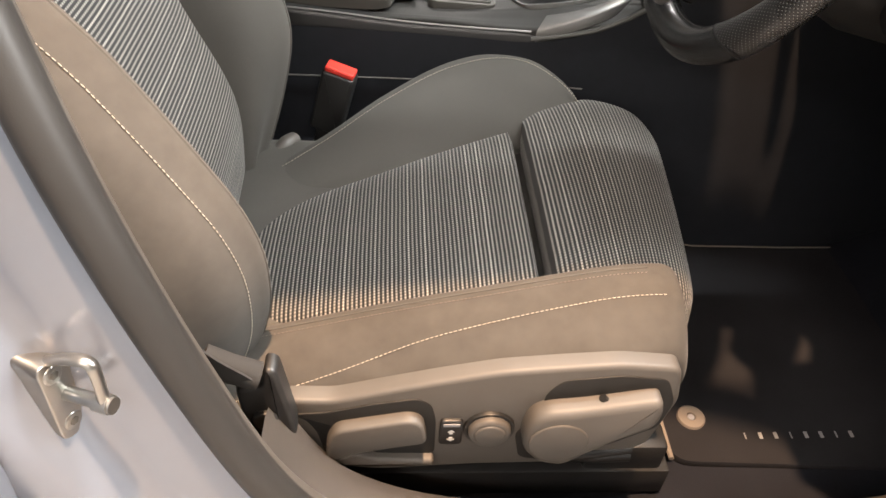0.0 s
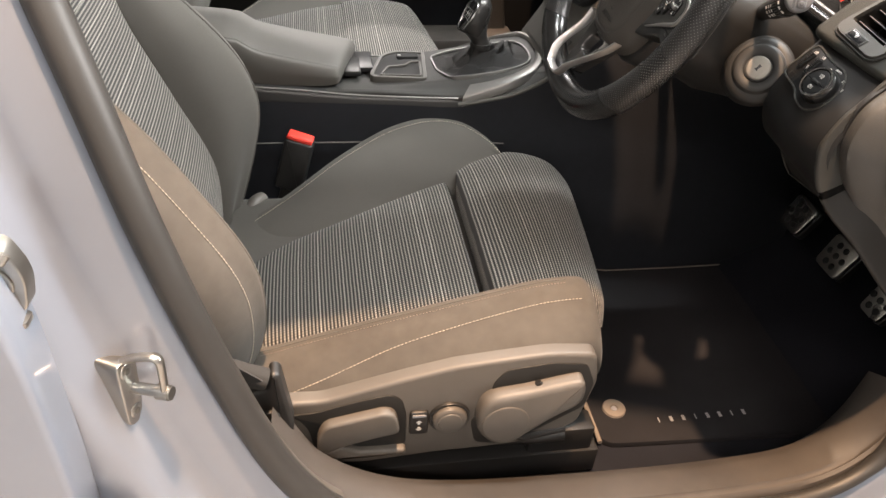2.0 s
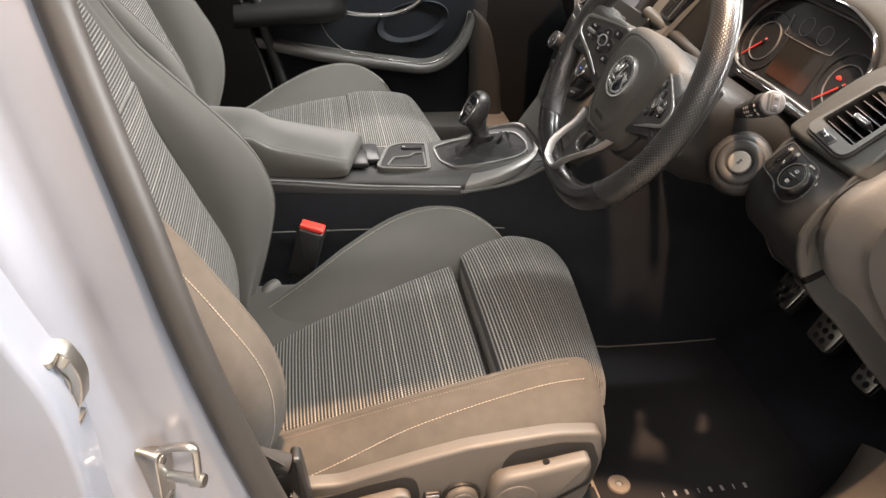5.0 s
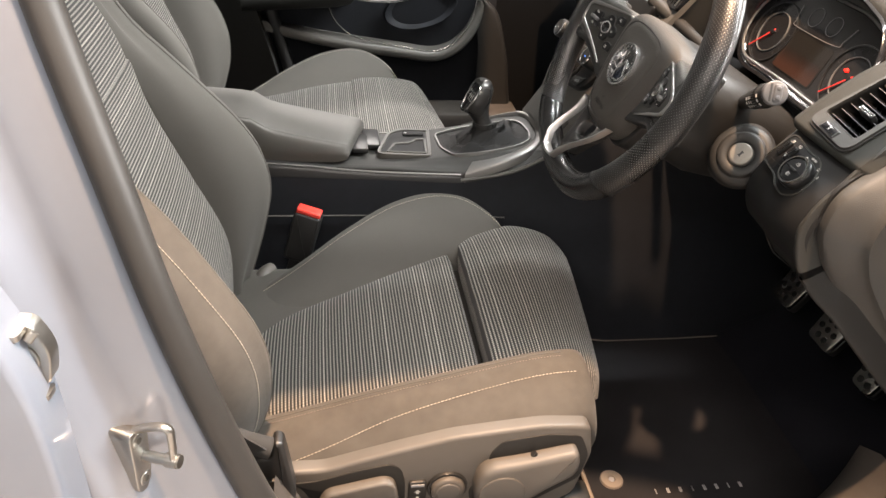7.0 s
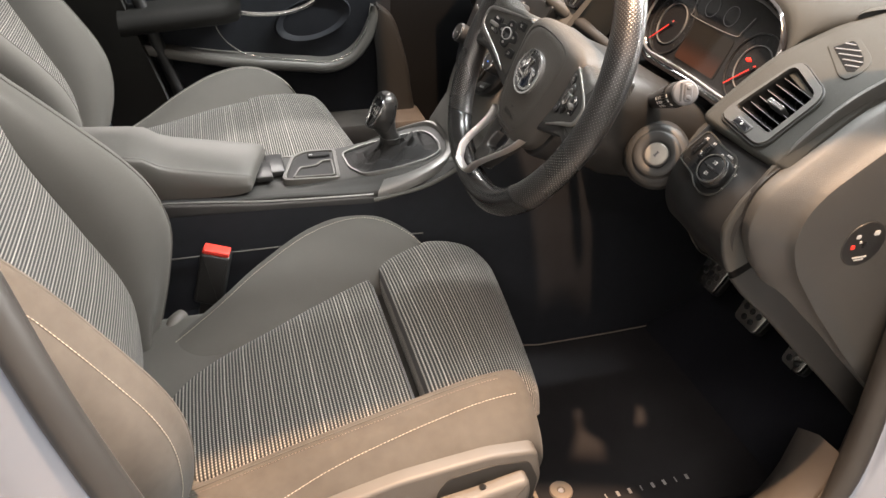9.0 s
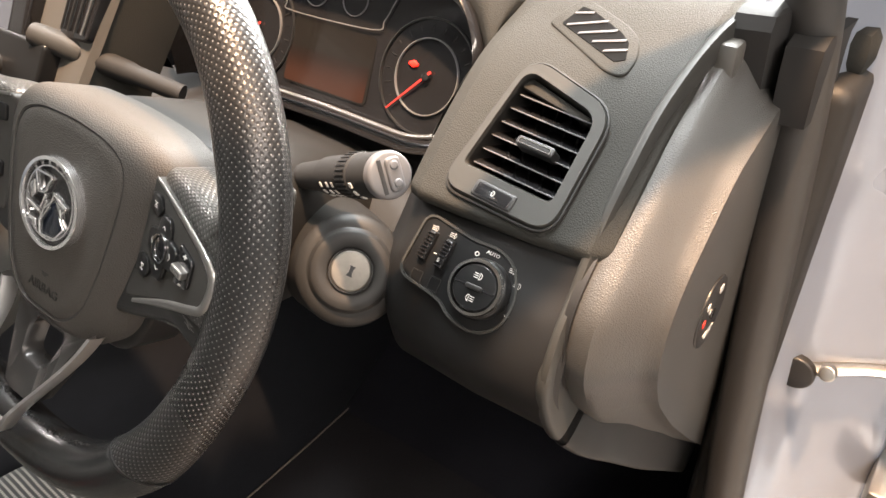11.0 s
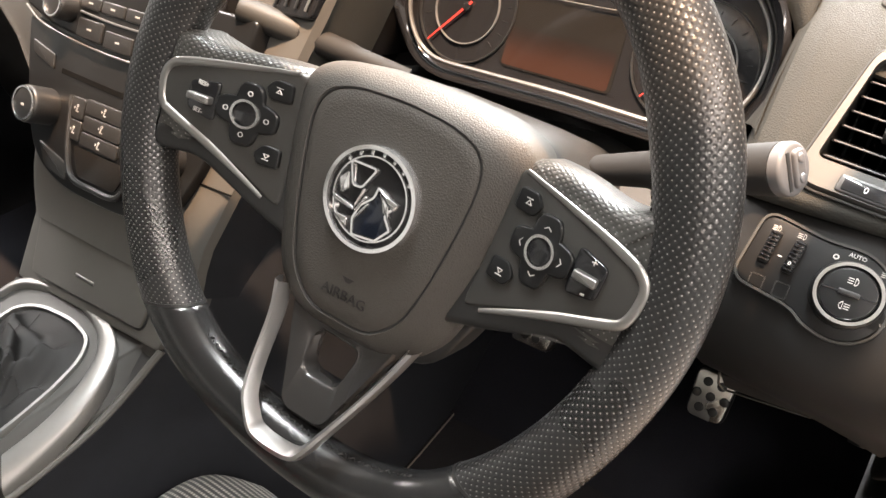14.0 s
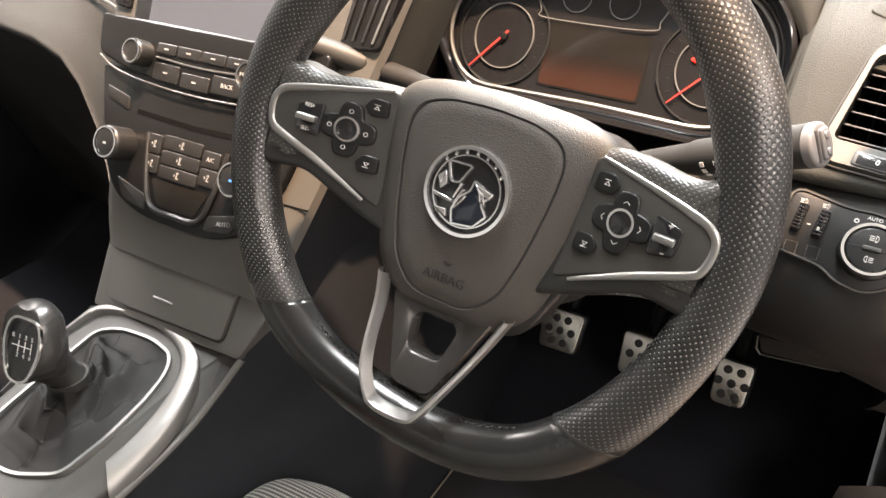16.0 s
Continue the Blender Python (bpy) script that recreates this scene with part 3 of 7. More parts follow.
# dark tube standing in for the shade between door edge and pillar
part("edge_shade", tube(cr([(r[0][0] - 0.012, r[0][1] - 0.012, r[0][2]) for r in rear_rows], 40), 0.0060, 8), RUBBER, rear_door, "dark strip for the shaded gap behind the door's edge")


def hinge(name, x, y, z):
    h = thing(name, (x, y, z), "zinc-plated door hinge leaf bolted to the pillar", "hinge", "rear door hinges")
    leaf = rounded([(-0.060, -0.030), (0.018, -0.026), (0.024, 0.006), (0.014, 0.030), (-0.060, 0.028)], [0.003, 0.010, 0.012, 0.006, 0.003])
    HM = axes((x, y, z), (1, -0.12, 0), (0, 0, 1))
    part("leaf", prism(leaf, -0.010, 0.004, 0.0015), ZINC, h, m=HM)
    part("flange", prism(rounded(rect(-0.060, 0.012, 0.0, 0.017), 0.004), -0.0295, -0.024, 0.0015), ZINC, h, "bent upper flange", m=axes((x, y, z), (1, -0.12, 0), (-0.12, -1, 0)))
    part("flange", prism(rounded(rect(-0.060, 0.020, 0.0, 0.015), 0.004), 0.0260, 0.031, 0.0015), ZINC, h, "bent lower flange", m=axes((x, y, z), (1, -0.12, 0), (-0.12, -1, 0)))
    part("washer", disc(0.0155, 0.003, 0.0060, 0.001, 28), ZINC, h, m=HM)
    part("bolt", prism([(0.0105 * math.cos(i * math.pi / 3), 0.0105 * math.sin(i * math.pi / 3)) for i in range(6)], 0.005, 0.0125, 0.0012), ZINC, h, "hexagonal bolt head", m=HM)
    part("dimple", tube([HM @ Vector((0.016, 0.024, 0.003)), HM @ Vector((0.012, 0.019, 0.007))], 0.004, 10), ZINC, h)
    return h


hinge("upper_hinge", -0.170, -0.818, 0.816)
hinge("lower_hinge", -0.134, -0.846, 0.530)

# door lock striker
st = thing("lock_striker", (-0.12, -0.768, 0.668), "zinc door lock striker loop on a screwed plate", "striker")
PT = axes((-0.1205, -0.7800, 0.6690), (0.45, 0.89, 0), (0, 0, 1))
plate = part("plate", prism(rounded([(-0.012, -0.038), (0.007, -0.040), (0.012, 0.024), (-0.010, 0.034)], 0.009), -0.026, 0.006, 0.0012), ZINC, st, m=PT)
for yy in (0.020, -0.026):
    part("screw", disc(0.0072, 0.003, 0.0070, 0.0018, 24, x=-0.001, y=yy), ZINC, plate, m=PT)
    part("screw_recess", disc(0.0034, 0.0066, 0.0074, 0.0003, 6, x=-0.001, y=yy), LOCKP, plate, m=PT)
loop_path = cr([(-0.1190, -0.7790, 0.6960), (-0.1060, -0.7835, 0.7035), (-0.0935, -0.7875, 0.7075), (-0.0880, -0.7890, 0.7055), (-0.0868, -0.7894, 0.7000), (-0.0872, -0.7892, 0.6850), (-0.0880, -0.7890, 0.6690)], 36)
part("loop", tube(loop_path, 0.0030, 12, flat=1.5, up=(0.3, 0.95, 0)), ZINC, st, "bright striker loop")
part("bar", tube([(-0.1200, -0.7780, 0.6665), (-0.1040, -0.7835, 0.6670), (-0.0845, -0.7900, 0.6675)], 0.0050, 18), ZINC, st, "thick striker bar")
part("collar", tube([(-0.0945, -0.7867, 0.6672), (-0.0845, -0.7900, 0.6675)], 0.0066, 18), ZINC, st)
part("bar_end", tube([(-0.0845, -0.7900, 0.6675), (-0.0825, -0.7907, 0.6676)], 0.0058, 18), ZINC, st)


# ---------------------------------------------------------------- seats
def seat(name, m, label, driver):
    """A front seat; the shapes are those of the driver's, m places them."""
    s = thing(name, m @ Vector((0.15, -0.41, 0.30)), label, "car seat", "front seats")

    def p(n, shape, mat, parent=None, lab="", **k):
        return part(n, shape, mat, parent or s, lab, m=m, **k)

    up = (-0.10, 0, 1)
    near_by, low = (0.0, 0.0) if driver else (0.022, 0.005)
    back = m if driver else m @ Matrix.Translation((-0.035, 0, 0))
    # cushion: ribbed rear panel, ribbed thigh panel
    p("seat_panel", pillow([(-0.16, -0.345, 0.452), (-0.05, -0.335, 0.468), (0.05, -0.300, 0.484), (0.15, -0.258, 0.500), (0.247, -0.222, 0.514)],
                           [(-0.16, -0.520, 0.455), (-0.05, -0.545, 0.476), (0.05, -0.552, 0.494), (0.15, -0.556, 0.512), (0.243, -0.556, 0.528)], up, 0.010, 0.024, 0.05, 6, 14, 60, 30), RIB, lab="ribbed black and grey cloth seat panel")
    p("thigh_panel", pillow([(0.258 - near_by, -0.204, 0.522 - low), (0.30 - near_by, -0.184, 0.529 - low), (0.36, -0.156, 0.527 - low), (0.424, -0.158, 0.510 - low), (0.458, -0.200, 0.492)],
                            [(0.254 - near_by, -0.556, 0.534 - low), (0.30 - near_by, -0.558, 0.540 - low), (0.345, -0.558, 0.538 - low), (0.386, -0.552, 0.532 - low), (0.406, -0.536, 0.520 - low)], up, 0.016 if driver else 0.004, 0.034 if driver else 0.016, 0.022, 6, 7 if driver else 12, 44, 34), RIB, lab="ribbed cloth thigh cushion with a dark joint behind it")
    p("cushion_core", box(-0.15, 0.385, -0.56, -0.20, 0.40, 0.475, 0.02, 3), CLOTH)

    # far bolster: a wide hump that rises from the seat joint to the thigh
    def hump(xs, fn, mat, nm, lab=""):
        return p(nm, loft([fn(x) for x in xs], True, True), mat, lab=lab, angle=70)

    def far(x):
        i_y = curve([(-0.12, -0.350), (-0.03, -0.335), (0.08, -0.295), (0.17, -0.252), (0.25, -0.216), (0.365, -0.195)], x)
        i_z = curve([(-0.12, 0.448), (0.02, 0.474), (0.25, 0.512), (0.365, 0.505)], x)
        r_y = curve([(-0.12, -0.300), (0.0, -0.228), (0.08, -0.180), (0.17, -0.136), (0.26, -0.122), (0.33, -0.158), (0.365, -0.20)], x)
        r_z = curve([(-0.12, 0.452), (0.0, 0.496), (0.08, 0.532), (0.17, 0.560), (0.26, 0.565), (0.33, 0.540), (0.365, 0.500)], x)
        o_y = min(r_y + 0.022, -0.105)
        return cr([(x, i_y - 0.02, i_z - 0.035), (x, i_y, i_z), (x, (i_y + r_y) / 2, i_z + (r_z - i_z) * 0.72), (x, r_y - 0.012, r_z - 0.002), (x, r_y + 0.008, r_z - 0.006), (x, o_y, r_z - 0.035), (x, o_y, 0.43), (x, i_y, 0.42)], 26)

    xs = [-0.12 + 0.485 * i / 36 for i in range(37)]
    hump(xs, far, CLOTH, "inner_bolster", "charcoal cloth side bolster with pale stitching")
    line = [Vector(far(x)[11]) + Vector((0, 0, 0.0012)) for x in xs[1:-1]]
    p("stitching", stitches(line), THREAD)

    def near(x):
        z = curve([(-0.10, 0.490), (0.0, 0.508), (0.16, 0.545), (0.28, 0.568), (0.345, 0.570), (0.366, 0.562), (0.378, 0.535)], x)
        y = curve([(-0.10, -0.600), (0.04, -0.588), (0.23, -0.580), (0.378, -0.566)], x)
        w = curve([(-0.10, 0.056), (0.14, 0.066), (0.32, 0.073), (0.378, 0.060)], x)
        return cr([(x, y + 0.040, z - 0.060), (x, y + 0.034, z - 0.022), (x, y + 0.022, z - 0.004), (x, y, z), (x, y - 0.022, z - 0.006), (x, y - w + 0.010, z - 0.030), (x, y - w, z - 0.052), (x, y - w + 0.004, z - 0.075), (x, y - w + 0.02, z - 0.095), (x, y + 0.02, z - 0.10)], 34)

    if not driver:
        def near(x):
            return [(a, -0.79 - b, c) for a, b, c in far(x)]
    xs2 = [(-0.10 + 0.475 * i / 36) if driver else (-0.12 + 0.485 * i / 36) for i in range(37)]
    rows = [near(-0.10 + 0.475 * i / 110) for i in range(111)] if driver else [near(x) for x in xs2]
    if driver:
        # slack in the cover: shallow creases that run along the side below the seam
        for i, r in enumerate(rows):
            x = -0.10 + 0.475 * i / 110
            for j in range(13, 24):
                d = 0.0011 * math.sin(38 * x + 1.9 * j) * math.sin(0.9 * j - 21 * x) + 0.0007 * math.sin(90 * x - 1.3 * j)
                r[j] = Vector(r[j]) + Vector((0, -d, d * 0.5)) * math.sin(math.pi * (j - 12.5) / 11) * min(1, max(0, (0.35 - x) / 0.06))
    p("outer_bolster", loft(rows, True, True), CLOTHW if driver else CLOTH, lab="charcoal cloth side bolster with two rows of pale stitching", angle=70)


    def seam(x, k):
        q = near(x)
        i = min(int(k), len(q) - 2)
        return Vector(q[i]).lerp(Vector(q[i + 1]), k - i)

    p("stitching", stitches([Vector(near(x)[11]) + Vector((0, 0, 0.0012)) for x in xs2[1:-1]] if not driver else [seam(x, curve([(-0.10, 19.0), (0.02, 17.6), (0.14, 15.6), (0.28, 14.8), (0.378, 14.8)], x)) + Vector((0, -0.0008, 0.0010)) for x in xs2[1:-2]]), THREAD)

    if driver:
        p("seam_cord", tube([seam(x, 9.2) + Vector((0, 0, 0.0004)) for x in xs2[1:-3]], 0.0011, 6), CLOTH, lab="raised seam along the bolster's crest")
        p("stitching", stitches([seam(x, 10.4) + Vector((0, 0, 0.0006)) for x in xs2[1:-3]], 0.0040, 0.0003, 0.0026), EDGE)
    # backrest
    n = Vector((0.90, 0, 0.42)).normalized()
    def pb(n, shape, mat, lab="", **k):
        return part(n, shape, mat, s, lab, m=back, **k)

    pb("back_panel", pillow([(-0.096, -0.285, 0.480), (-0.098, -0.278, 0.580), (-0.140, -0.268, 0.680), (-0.182, -0.265, 0.780), (-0.198, -0.268, 0.850)],
                           [(-0.092, -0.525, 0.480), (-0.098, -0.538, 0.580), (-0.140, -0.556, 0.680), (-0.182, -0.560, 0.780), (-0.198, -0.556, 0.850)], n, 0.004, 0.013, 0.05, 7, 14, 60, 28), RIB, lab="ribbed black and grey cloth backrest panel")
    pb("upper_back_panel", pillow([(-0.198, -0.268, 0.832), (-0.212, -0.268, 0.880), (-0.245, -0.270, 0.95), (-0.29, -0.272, 1.04), (-0.345, -0.29, 1.13)],
                                 [(-0.198, -0.556, 0.832), (-0.212, -0.552, 0.880), (-0.245, -0.545, 0.95), (-0.29, -0.535, 1.04), (-0.345, -0.51, 1.13)], n, 0.004, 0.011, 0.05, 7, 16, 50, 28), RIB, lab="ribbed cloth panel above a crease in the backrest")
    pb("back_core", loft([[(x - 0.035, -0.29, z), (x - 0.035, -0.52, z), (x - 0.10, -0.60, z), (x - 0.12, -0.40, z), (x - 0.10, -0.22, z)] for x, z in ((-0.07, 0.45), (-0.12, 0.60), (-0.19, 0.78), (-0.27, 0.96), (-0.35, 1.13))]), CLOTH)

    def backbol(side):
        def fn(i):
            t = i / 40
            z = curve([(0, 0.475), (0.12, 0.53), (0.5, 0.76), (1.0, 1.10)], t)
            if side < 0:
                f = curve([(0.475, -0.045), (0.548, -0.024), (0.608, -0.021), (0.652, -0.030), (0.694, -0.049), (0.791, -0.107), (0.846, -0.150), (0.95, -0.222), (1.10, -0.305)], z)
            else:
                f = curve([(0.475, -0.076), (0.554, -0.052), (0.631, -0.038), (0.689, -0.050), (0.736, -0.077), (0.793, -0.125), (0.837, -0.164), (0.878, -0.200), (0.95, -0.240), (1.10, -0.312)], z)
            base = curve([(0.475, -0.105), (0.60, -0.128), (0.70, -0.165), (0.80, -0.200), (0.88, -0.222), (1.10, -0.335)], z)
            iy = curve([(0, 0.115), (0.3, 0.130), (0.6, 0.140), (1, 0.13)], t)
            oy = curve([(0, 0.205), (0.2, 0.222), (0.5, 0.220), (0.8, 0.200), (1, 0.17)], t)
            c = -0.405
            q = side
            flare = 0.062 if side < 0 else -0.002
            return cr([(base, c + q * iy, z), (base + (f - base) * 0.55, c + q * (iy + 0.012), z), (f - 0.012, c + q * (oy - 0.050), z), (f, c + q * (oy - 0.030), z), (f - 0.008, c + q * (oy - 0.010), z),
                       (f - 0.035, c + q * (oy + flare * 0.4), z - 0.005), (base - 0.02, c + q * (oy + flare), z - 0.01), (base - 0.07, c + q * (oy + flare - 0.01), z - 0.01), (base - 0.07, c + q * (iy + 0.02), z)], 30)
        return fn

    for side, nm in ((1, "inner_back_bolster"), (-1, "outer_back_bolster")):
        fn = backbol(side)
        pb(nm, loft([fn(i) for i in range(41)]), CLOTHW if driver and side < 0 else CLOTH, lab="charcoal cloth backrest bolster with pale stitching", angle=70)
        pb("piping", tube([Vector(fn(i)[11]) for i in range(1, 41)], 0.0016, 6), CLOTH)
        if side < 0:
            pb("stitching", stitches([Vector(fn(i)[16]) + Vector((0.0006, side * 0.0014, 0)) for i in range(2, 40)]), THREAD)

    # plastic valance, levers and switches on the outer side
    yb = -0.640
    out = rounded([(-0.032, 0.450), (-0.022, 0.414), (0.020, 0.393), (0.080, 0.386), (0.171, 0.394), (0.240, 0.396), (0.300, 0.402), (0.344, 0.430), (0.357, 0.500), (0.348, 0.546), (0.292, 0.551), (0.239, 0.546), (0.186, 0.540), (0.133, 0.527), (0.080, 0.512), (0.037, 0.499), (0.004, 0.500), (-0.030, 0.498)], 0.010)
    M = axes((0, yb, 0), (1, 0, 0), (0, 0, 1))
    side_m = m @ M if driver else m @ Matrix.Translation((0, 0, -0.055)) @ M

    def q(n, shape, mat, parent=None, lab=""):
        return part(n, shape, mat, parent or s, lab, m=side_m)

    val_ = q("valance", prism(out, 0.006, 0.024, 0.005), SEATP, lab="grey plastic seat valance with scuffs")
    lv = q("height_lever", prism(rounded([(0.038, 0.472), (0.106, 0.488), (0.118, 0.482), (0.124, 0.452), (0.092, 0.445), (0.057, 0.435), (0.028, 0.421), (0.029, 0.452)], 0.009), 0.02, 0.038, 0.0035), SEATP, lab="flat grey height lever")
    # dark plate that paints the shade of the lever's recess on the valance
    q("lever_recess_shade", prism(rounded([(-0.004, 0.482), (0.029, 0.484), (0.074, 0.497), (0.113, 0.505), (0.126, 0.495), (0.131, 0.472), (0.132, 0.418), (0.075, 0.418), (0.026, 0.416), (0.020, 0.455), (0.010, 0.474)], 0.007), 0.020, 0.0255, 0.001), SHROUD, val_)
    q("lever_tip", prism(rounded([(0.024, 0.408), (0.132, 0.408), (0.131, 0.418), (0.076, 0.420), (0.057, 0.430), (0.030, 0.418)], 0.003), 0.02, 0.034, 0.004), SEATP, val_)
    # shade of the recliner's hollow, again laid on as a dark plate
    q("pocket_shade", prism(rounded([(0.208, 0.45), (0.226, 0.478), (0.230, 0.512), (0.243, 0.531), (0.295, 0.538), (0.338, 0.533), (0.352, 0.50), (0.346, 0.46), (0.28, 0.415), (0.25, 0.402), (0.216, 0.410)], 0.008), 0.020, 0.0252, 0.001), SHROUD, val_)
    arm = q("recline_lever", prism(rounded([(0.212, 0.472), (0.217, 0.494), (0.230, 0.504), (0.268, 0.509), (0.318, 0.520), (0.332, 0.522), (0.337, 0.506), (0.335, 0.484), (0.302, 0.462), (0.278, 0.441), (0.256, 0.420), (0.231, 0.426), (0.213, 0.448)], 0.010), 0.022, 0.044, 0.008), SEATP, lab="grey plastic recliner lever with a round boss")
    q("boss", disc(0.0285, 0.038, 0.0455, 0.002, x=0.245, y=0.463), SEATP, arm)
    q("lever_shaft", tube([(0.262, 0.424, 0.026), (0.275, 0.412, 0.024), (0.330, 0.418, 0.020)], 0.006, 10), BLACKP, arm)
    q("release_knob", tube([(0.292, 0.496, 0.024), (0.285, 0.508, 0.030), (0.280, 0.514, 0.030)], 0.004, 8), BLACKP, val_)
    sw = q("rocker_switch", prism(rounded(rect(0.135, 0.157, 0.436, 0.474), 0.005), 0.020, 0.028, 0.002), BLACKP, lab="black rocker switch with two white arrows")
    q("lamp_strip", prism(rounded(rect(0.138, 0.154, 0.4665, 0.4705), 0.001), 0.027, 0.0288, 0.0004), GREYP, sw)
    for yy, d in ((0.4575, 1), (0.4465, -1)):
        q("arrow_mark", prism([(0.146 + a * 0.0036, yy + d * b * 0.0036) for a, b in ((-1, 0), (0, 1), (1, 0), (0.45, 0), (0.45, -0.8), (-0.45, -0.8), (-0.45, 0))], 0.028, 0.0285), WHITE, sw)
    kn = q("lumbar_knob", disc(0.0205, 0.02, 0.034, 0.004, 40, x=0.182, y=0.460), SEATP, lab="round grey lumbar button in a ring")
    q("knob_ring", ring(0.021, 0.0245, 0.018, 0.0275, x=0.182, y=0.460), BLACKP, kn)
    q("knob_face", disc(0.0150, 0.033, 0.0355, 0.002, x=0.182, y=0.460), SEATP, kn)
    # frame and rails
    p("seat_frame", box(-0.02, 0.33, -0.635, -0.20, 0.365, 0.41, 0.01), BLACKP)
    for yy in (-0.615, -0.225):
        p("seat_rail", box(-0.16, 0.40, yy - 0.022, yy + 0.022, 0.29, 0.335, 0.004), BLACKP)
        p("rail_foot", box(0.30, 0.39, yy - 0.018, yy + 0.018, 0.33, 0.375, 0.006), BLACKP)
    p("adjuster_stub", tube([(0.24, -0.645, 0.392), (0.30, -0.650, 0.392), (0.335, -0.650, 0.395)], 0.010, 12), BLACKP)
    p("joint_cover", tube(cr([(-0.066, -0.232, 0.462), (-0.056, -0.218, 0.470), (-0.046, -0.204, 0.468)], 8), 0.012, 14), SEATP, lab="grey plastic hinge cover at the seat joint")
    return s


seat("driver_seat", Matrix(), "charcoal and ribbed cloth driver's seat with pale stitching", True)
MIR = Matrix.Translation((-0.122, 0.000, -0.004)) @ Matrix.Diagonal((1, -1, 1, 1))
seat("passenger_seat", MIR, "charcoal and ribbed cloth front passenger seat", False)

# seat belt: webbing down the pillar and its anchor beside the seat
belt = thing("seat_belt", (-0.03, -0.66, 0.45), "black seat belt webbing running down to its floor anchor", "seat belt")
w0 = cr([(-0.27, -0.62, 1.05), (-0.21, -0.668, 0.85), (-0.145, -0.692, 0.72), (-0.080, -0.698, 0.62), (-0.042, -0.698, 0.578)], 24)
part("webbing", loft([[(p.x - 0.022, p.y, p.z - 0.006), (p.x + 0.022, p.y - 0.006, p.z + 0.006), (p.x + 0.022, p.y - 0.008, p.z + 0.006), (p.x - 0.022, p.y - 0.0022, p.z - 0.006)] for p in w0]), WEB, belt)
part("fold", tube([(-0.060, -0.690, 0.592), (-0.040, -0.692, 0.582), (-0.018, -0.692, 0.572)], 0.012, 12), WEB, belt, "folded stitched webbing end")
part("anchor", prism(rounded([(-0.034, 0.43), (0.002, 0.425), (0.006, 0.50), (-0.004, 0.575), (-0.014, 0.578), (-0.018, 0.556), (-0.040, 0.552)], 0.006), 0, 0.02, 0.005), BLACKP, belt, m=axes((0, -0.672, 0), (1, 0, 0), (0, 0, 1)))
part("bolt_cover", disc(0.011, 0, 0.006, 0.002), BLACKP, belt, m=axes((-0.018, -0.691, 0.515), (1, 0, 0), (0, 0, 1)))

bk = thing("belt_buckle", (0.02, -0.20, 0.45), "black seat belt buckle with a red release button", "belt buckle")
BM = axes((0.010, -0.176, 0.530), (0.97, -0.22, -0.25), (0.36, 0.0, 1))
part("body", prism(rounded(rect(-0.0225, 0.0225, -0.060, 0.030), 0.006), -0.013, 0.013, 0.005), BLACKP, bk, m=BM)
part("button", prism(rounded(rect(-0.0200, 0.0200, 0.028, 0.037), 0.003), -0.010, 0.011, 0.003), RED, bk, "red release button", m=BM)
part("stalk", box(-0.012, 0.012, -0.10, -0.04, -0.006, 0.006, 0.002), BLACKP, bk, m=BM)


# ---------------------------------------------------------------- centre console
con = thing("centre_console", (0.2, 0, 0.30), "dark plastic centre console with chrome edging and a silver gear surround", "console")
CY = -0.035
top = []
for x, z, w in ((-0.45, 0.636, 0.066), (-0.05, 0.620, 0.073), (0.10, 0.606, 0.077), (0.22, 0.602, 0.081), (0.30, 0.602, 0.084), (0.36, 0.610, 0.090), (0.42, 0.640, 0.104)):
    top.append([(x, CY - w - 0.010, 0.29), (x, CY - w - 0.006, z - 0.06), (x, CY - w - 0.002, z - 0.012), (x, CY - w + 0.004, z - 0.003), (x, CY - w + 0.018, z), (x, CY, z + 0.002), (x, CY + w - 0.018, z), (x, CY + w - 0.004, z - 0.003), (x, CY + w + 0.002, z - 0.012), (x, CY + w + 0.010, 0.29)])
part("console_body", loft(top, False, False), BLACKP, con, "black plastic console body", angle=50)
for sgn in (-1, 1):
    part("chrome_strip", tube(cr([(-0.40, CY + sgn * 0.0680, 0.630), (-0.05, CY + sgn * 0.0760, 0.617), (0.10, CY + sgn * 0.0795, 0.6045), (0.20, CY + sgn * 0.0825, 0.600), (0.275, CY + sgn * 0.0855, 0.5985)], 24), 0.0016, 8), SILVER, con)
# armrest: a long wedge with a blunt, undercut front
arm = thing("armrest", (-0.1, CY, 0.62), "soft grey padded console armrest", "armrest")
rings = []
for x, z, h, w in ((-0.42, 0.712, 0.086, 0.062), (-0.20, 0.702, 0.080, 0.063), (-0.095, 0.694, 0.076, 0.064), (-0.072, 0.690, 0.073, 0.064), (-0.050, 0.676, 0.060, 0.064), (-0.030, 0.670, 0.055, 0.064), (0.0, 0.664, 0.050, 0.064), (0.060, 0.653, 0.041, 0.063), (0.094, 0.647, 0.035, 0.0625), (0.110, 0.644, 0.030, 0.0615), (0.1150, 0.640, 0.024, 0.0600), (0.1165, 0.636, 0.016, 0.0585)):
    rings.append(cr([(x, CY - w, z - h), (x, CY - w - 0.002, z - h * 0.6), (x, CY - w, z - 0.010), (x, CY - w + 0.004, z - 0.0035), (x, CY - w + 0.012, z), (x, CY, z + 0.003), (x, CY + w - 0.012, z), (x, CY + w - 0.003, z - 0.006), (x, CY + w + 0.003, z - h * 0.5), (x, CY + w, z - h)], 44))
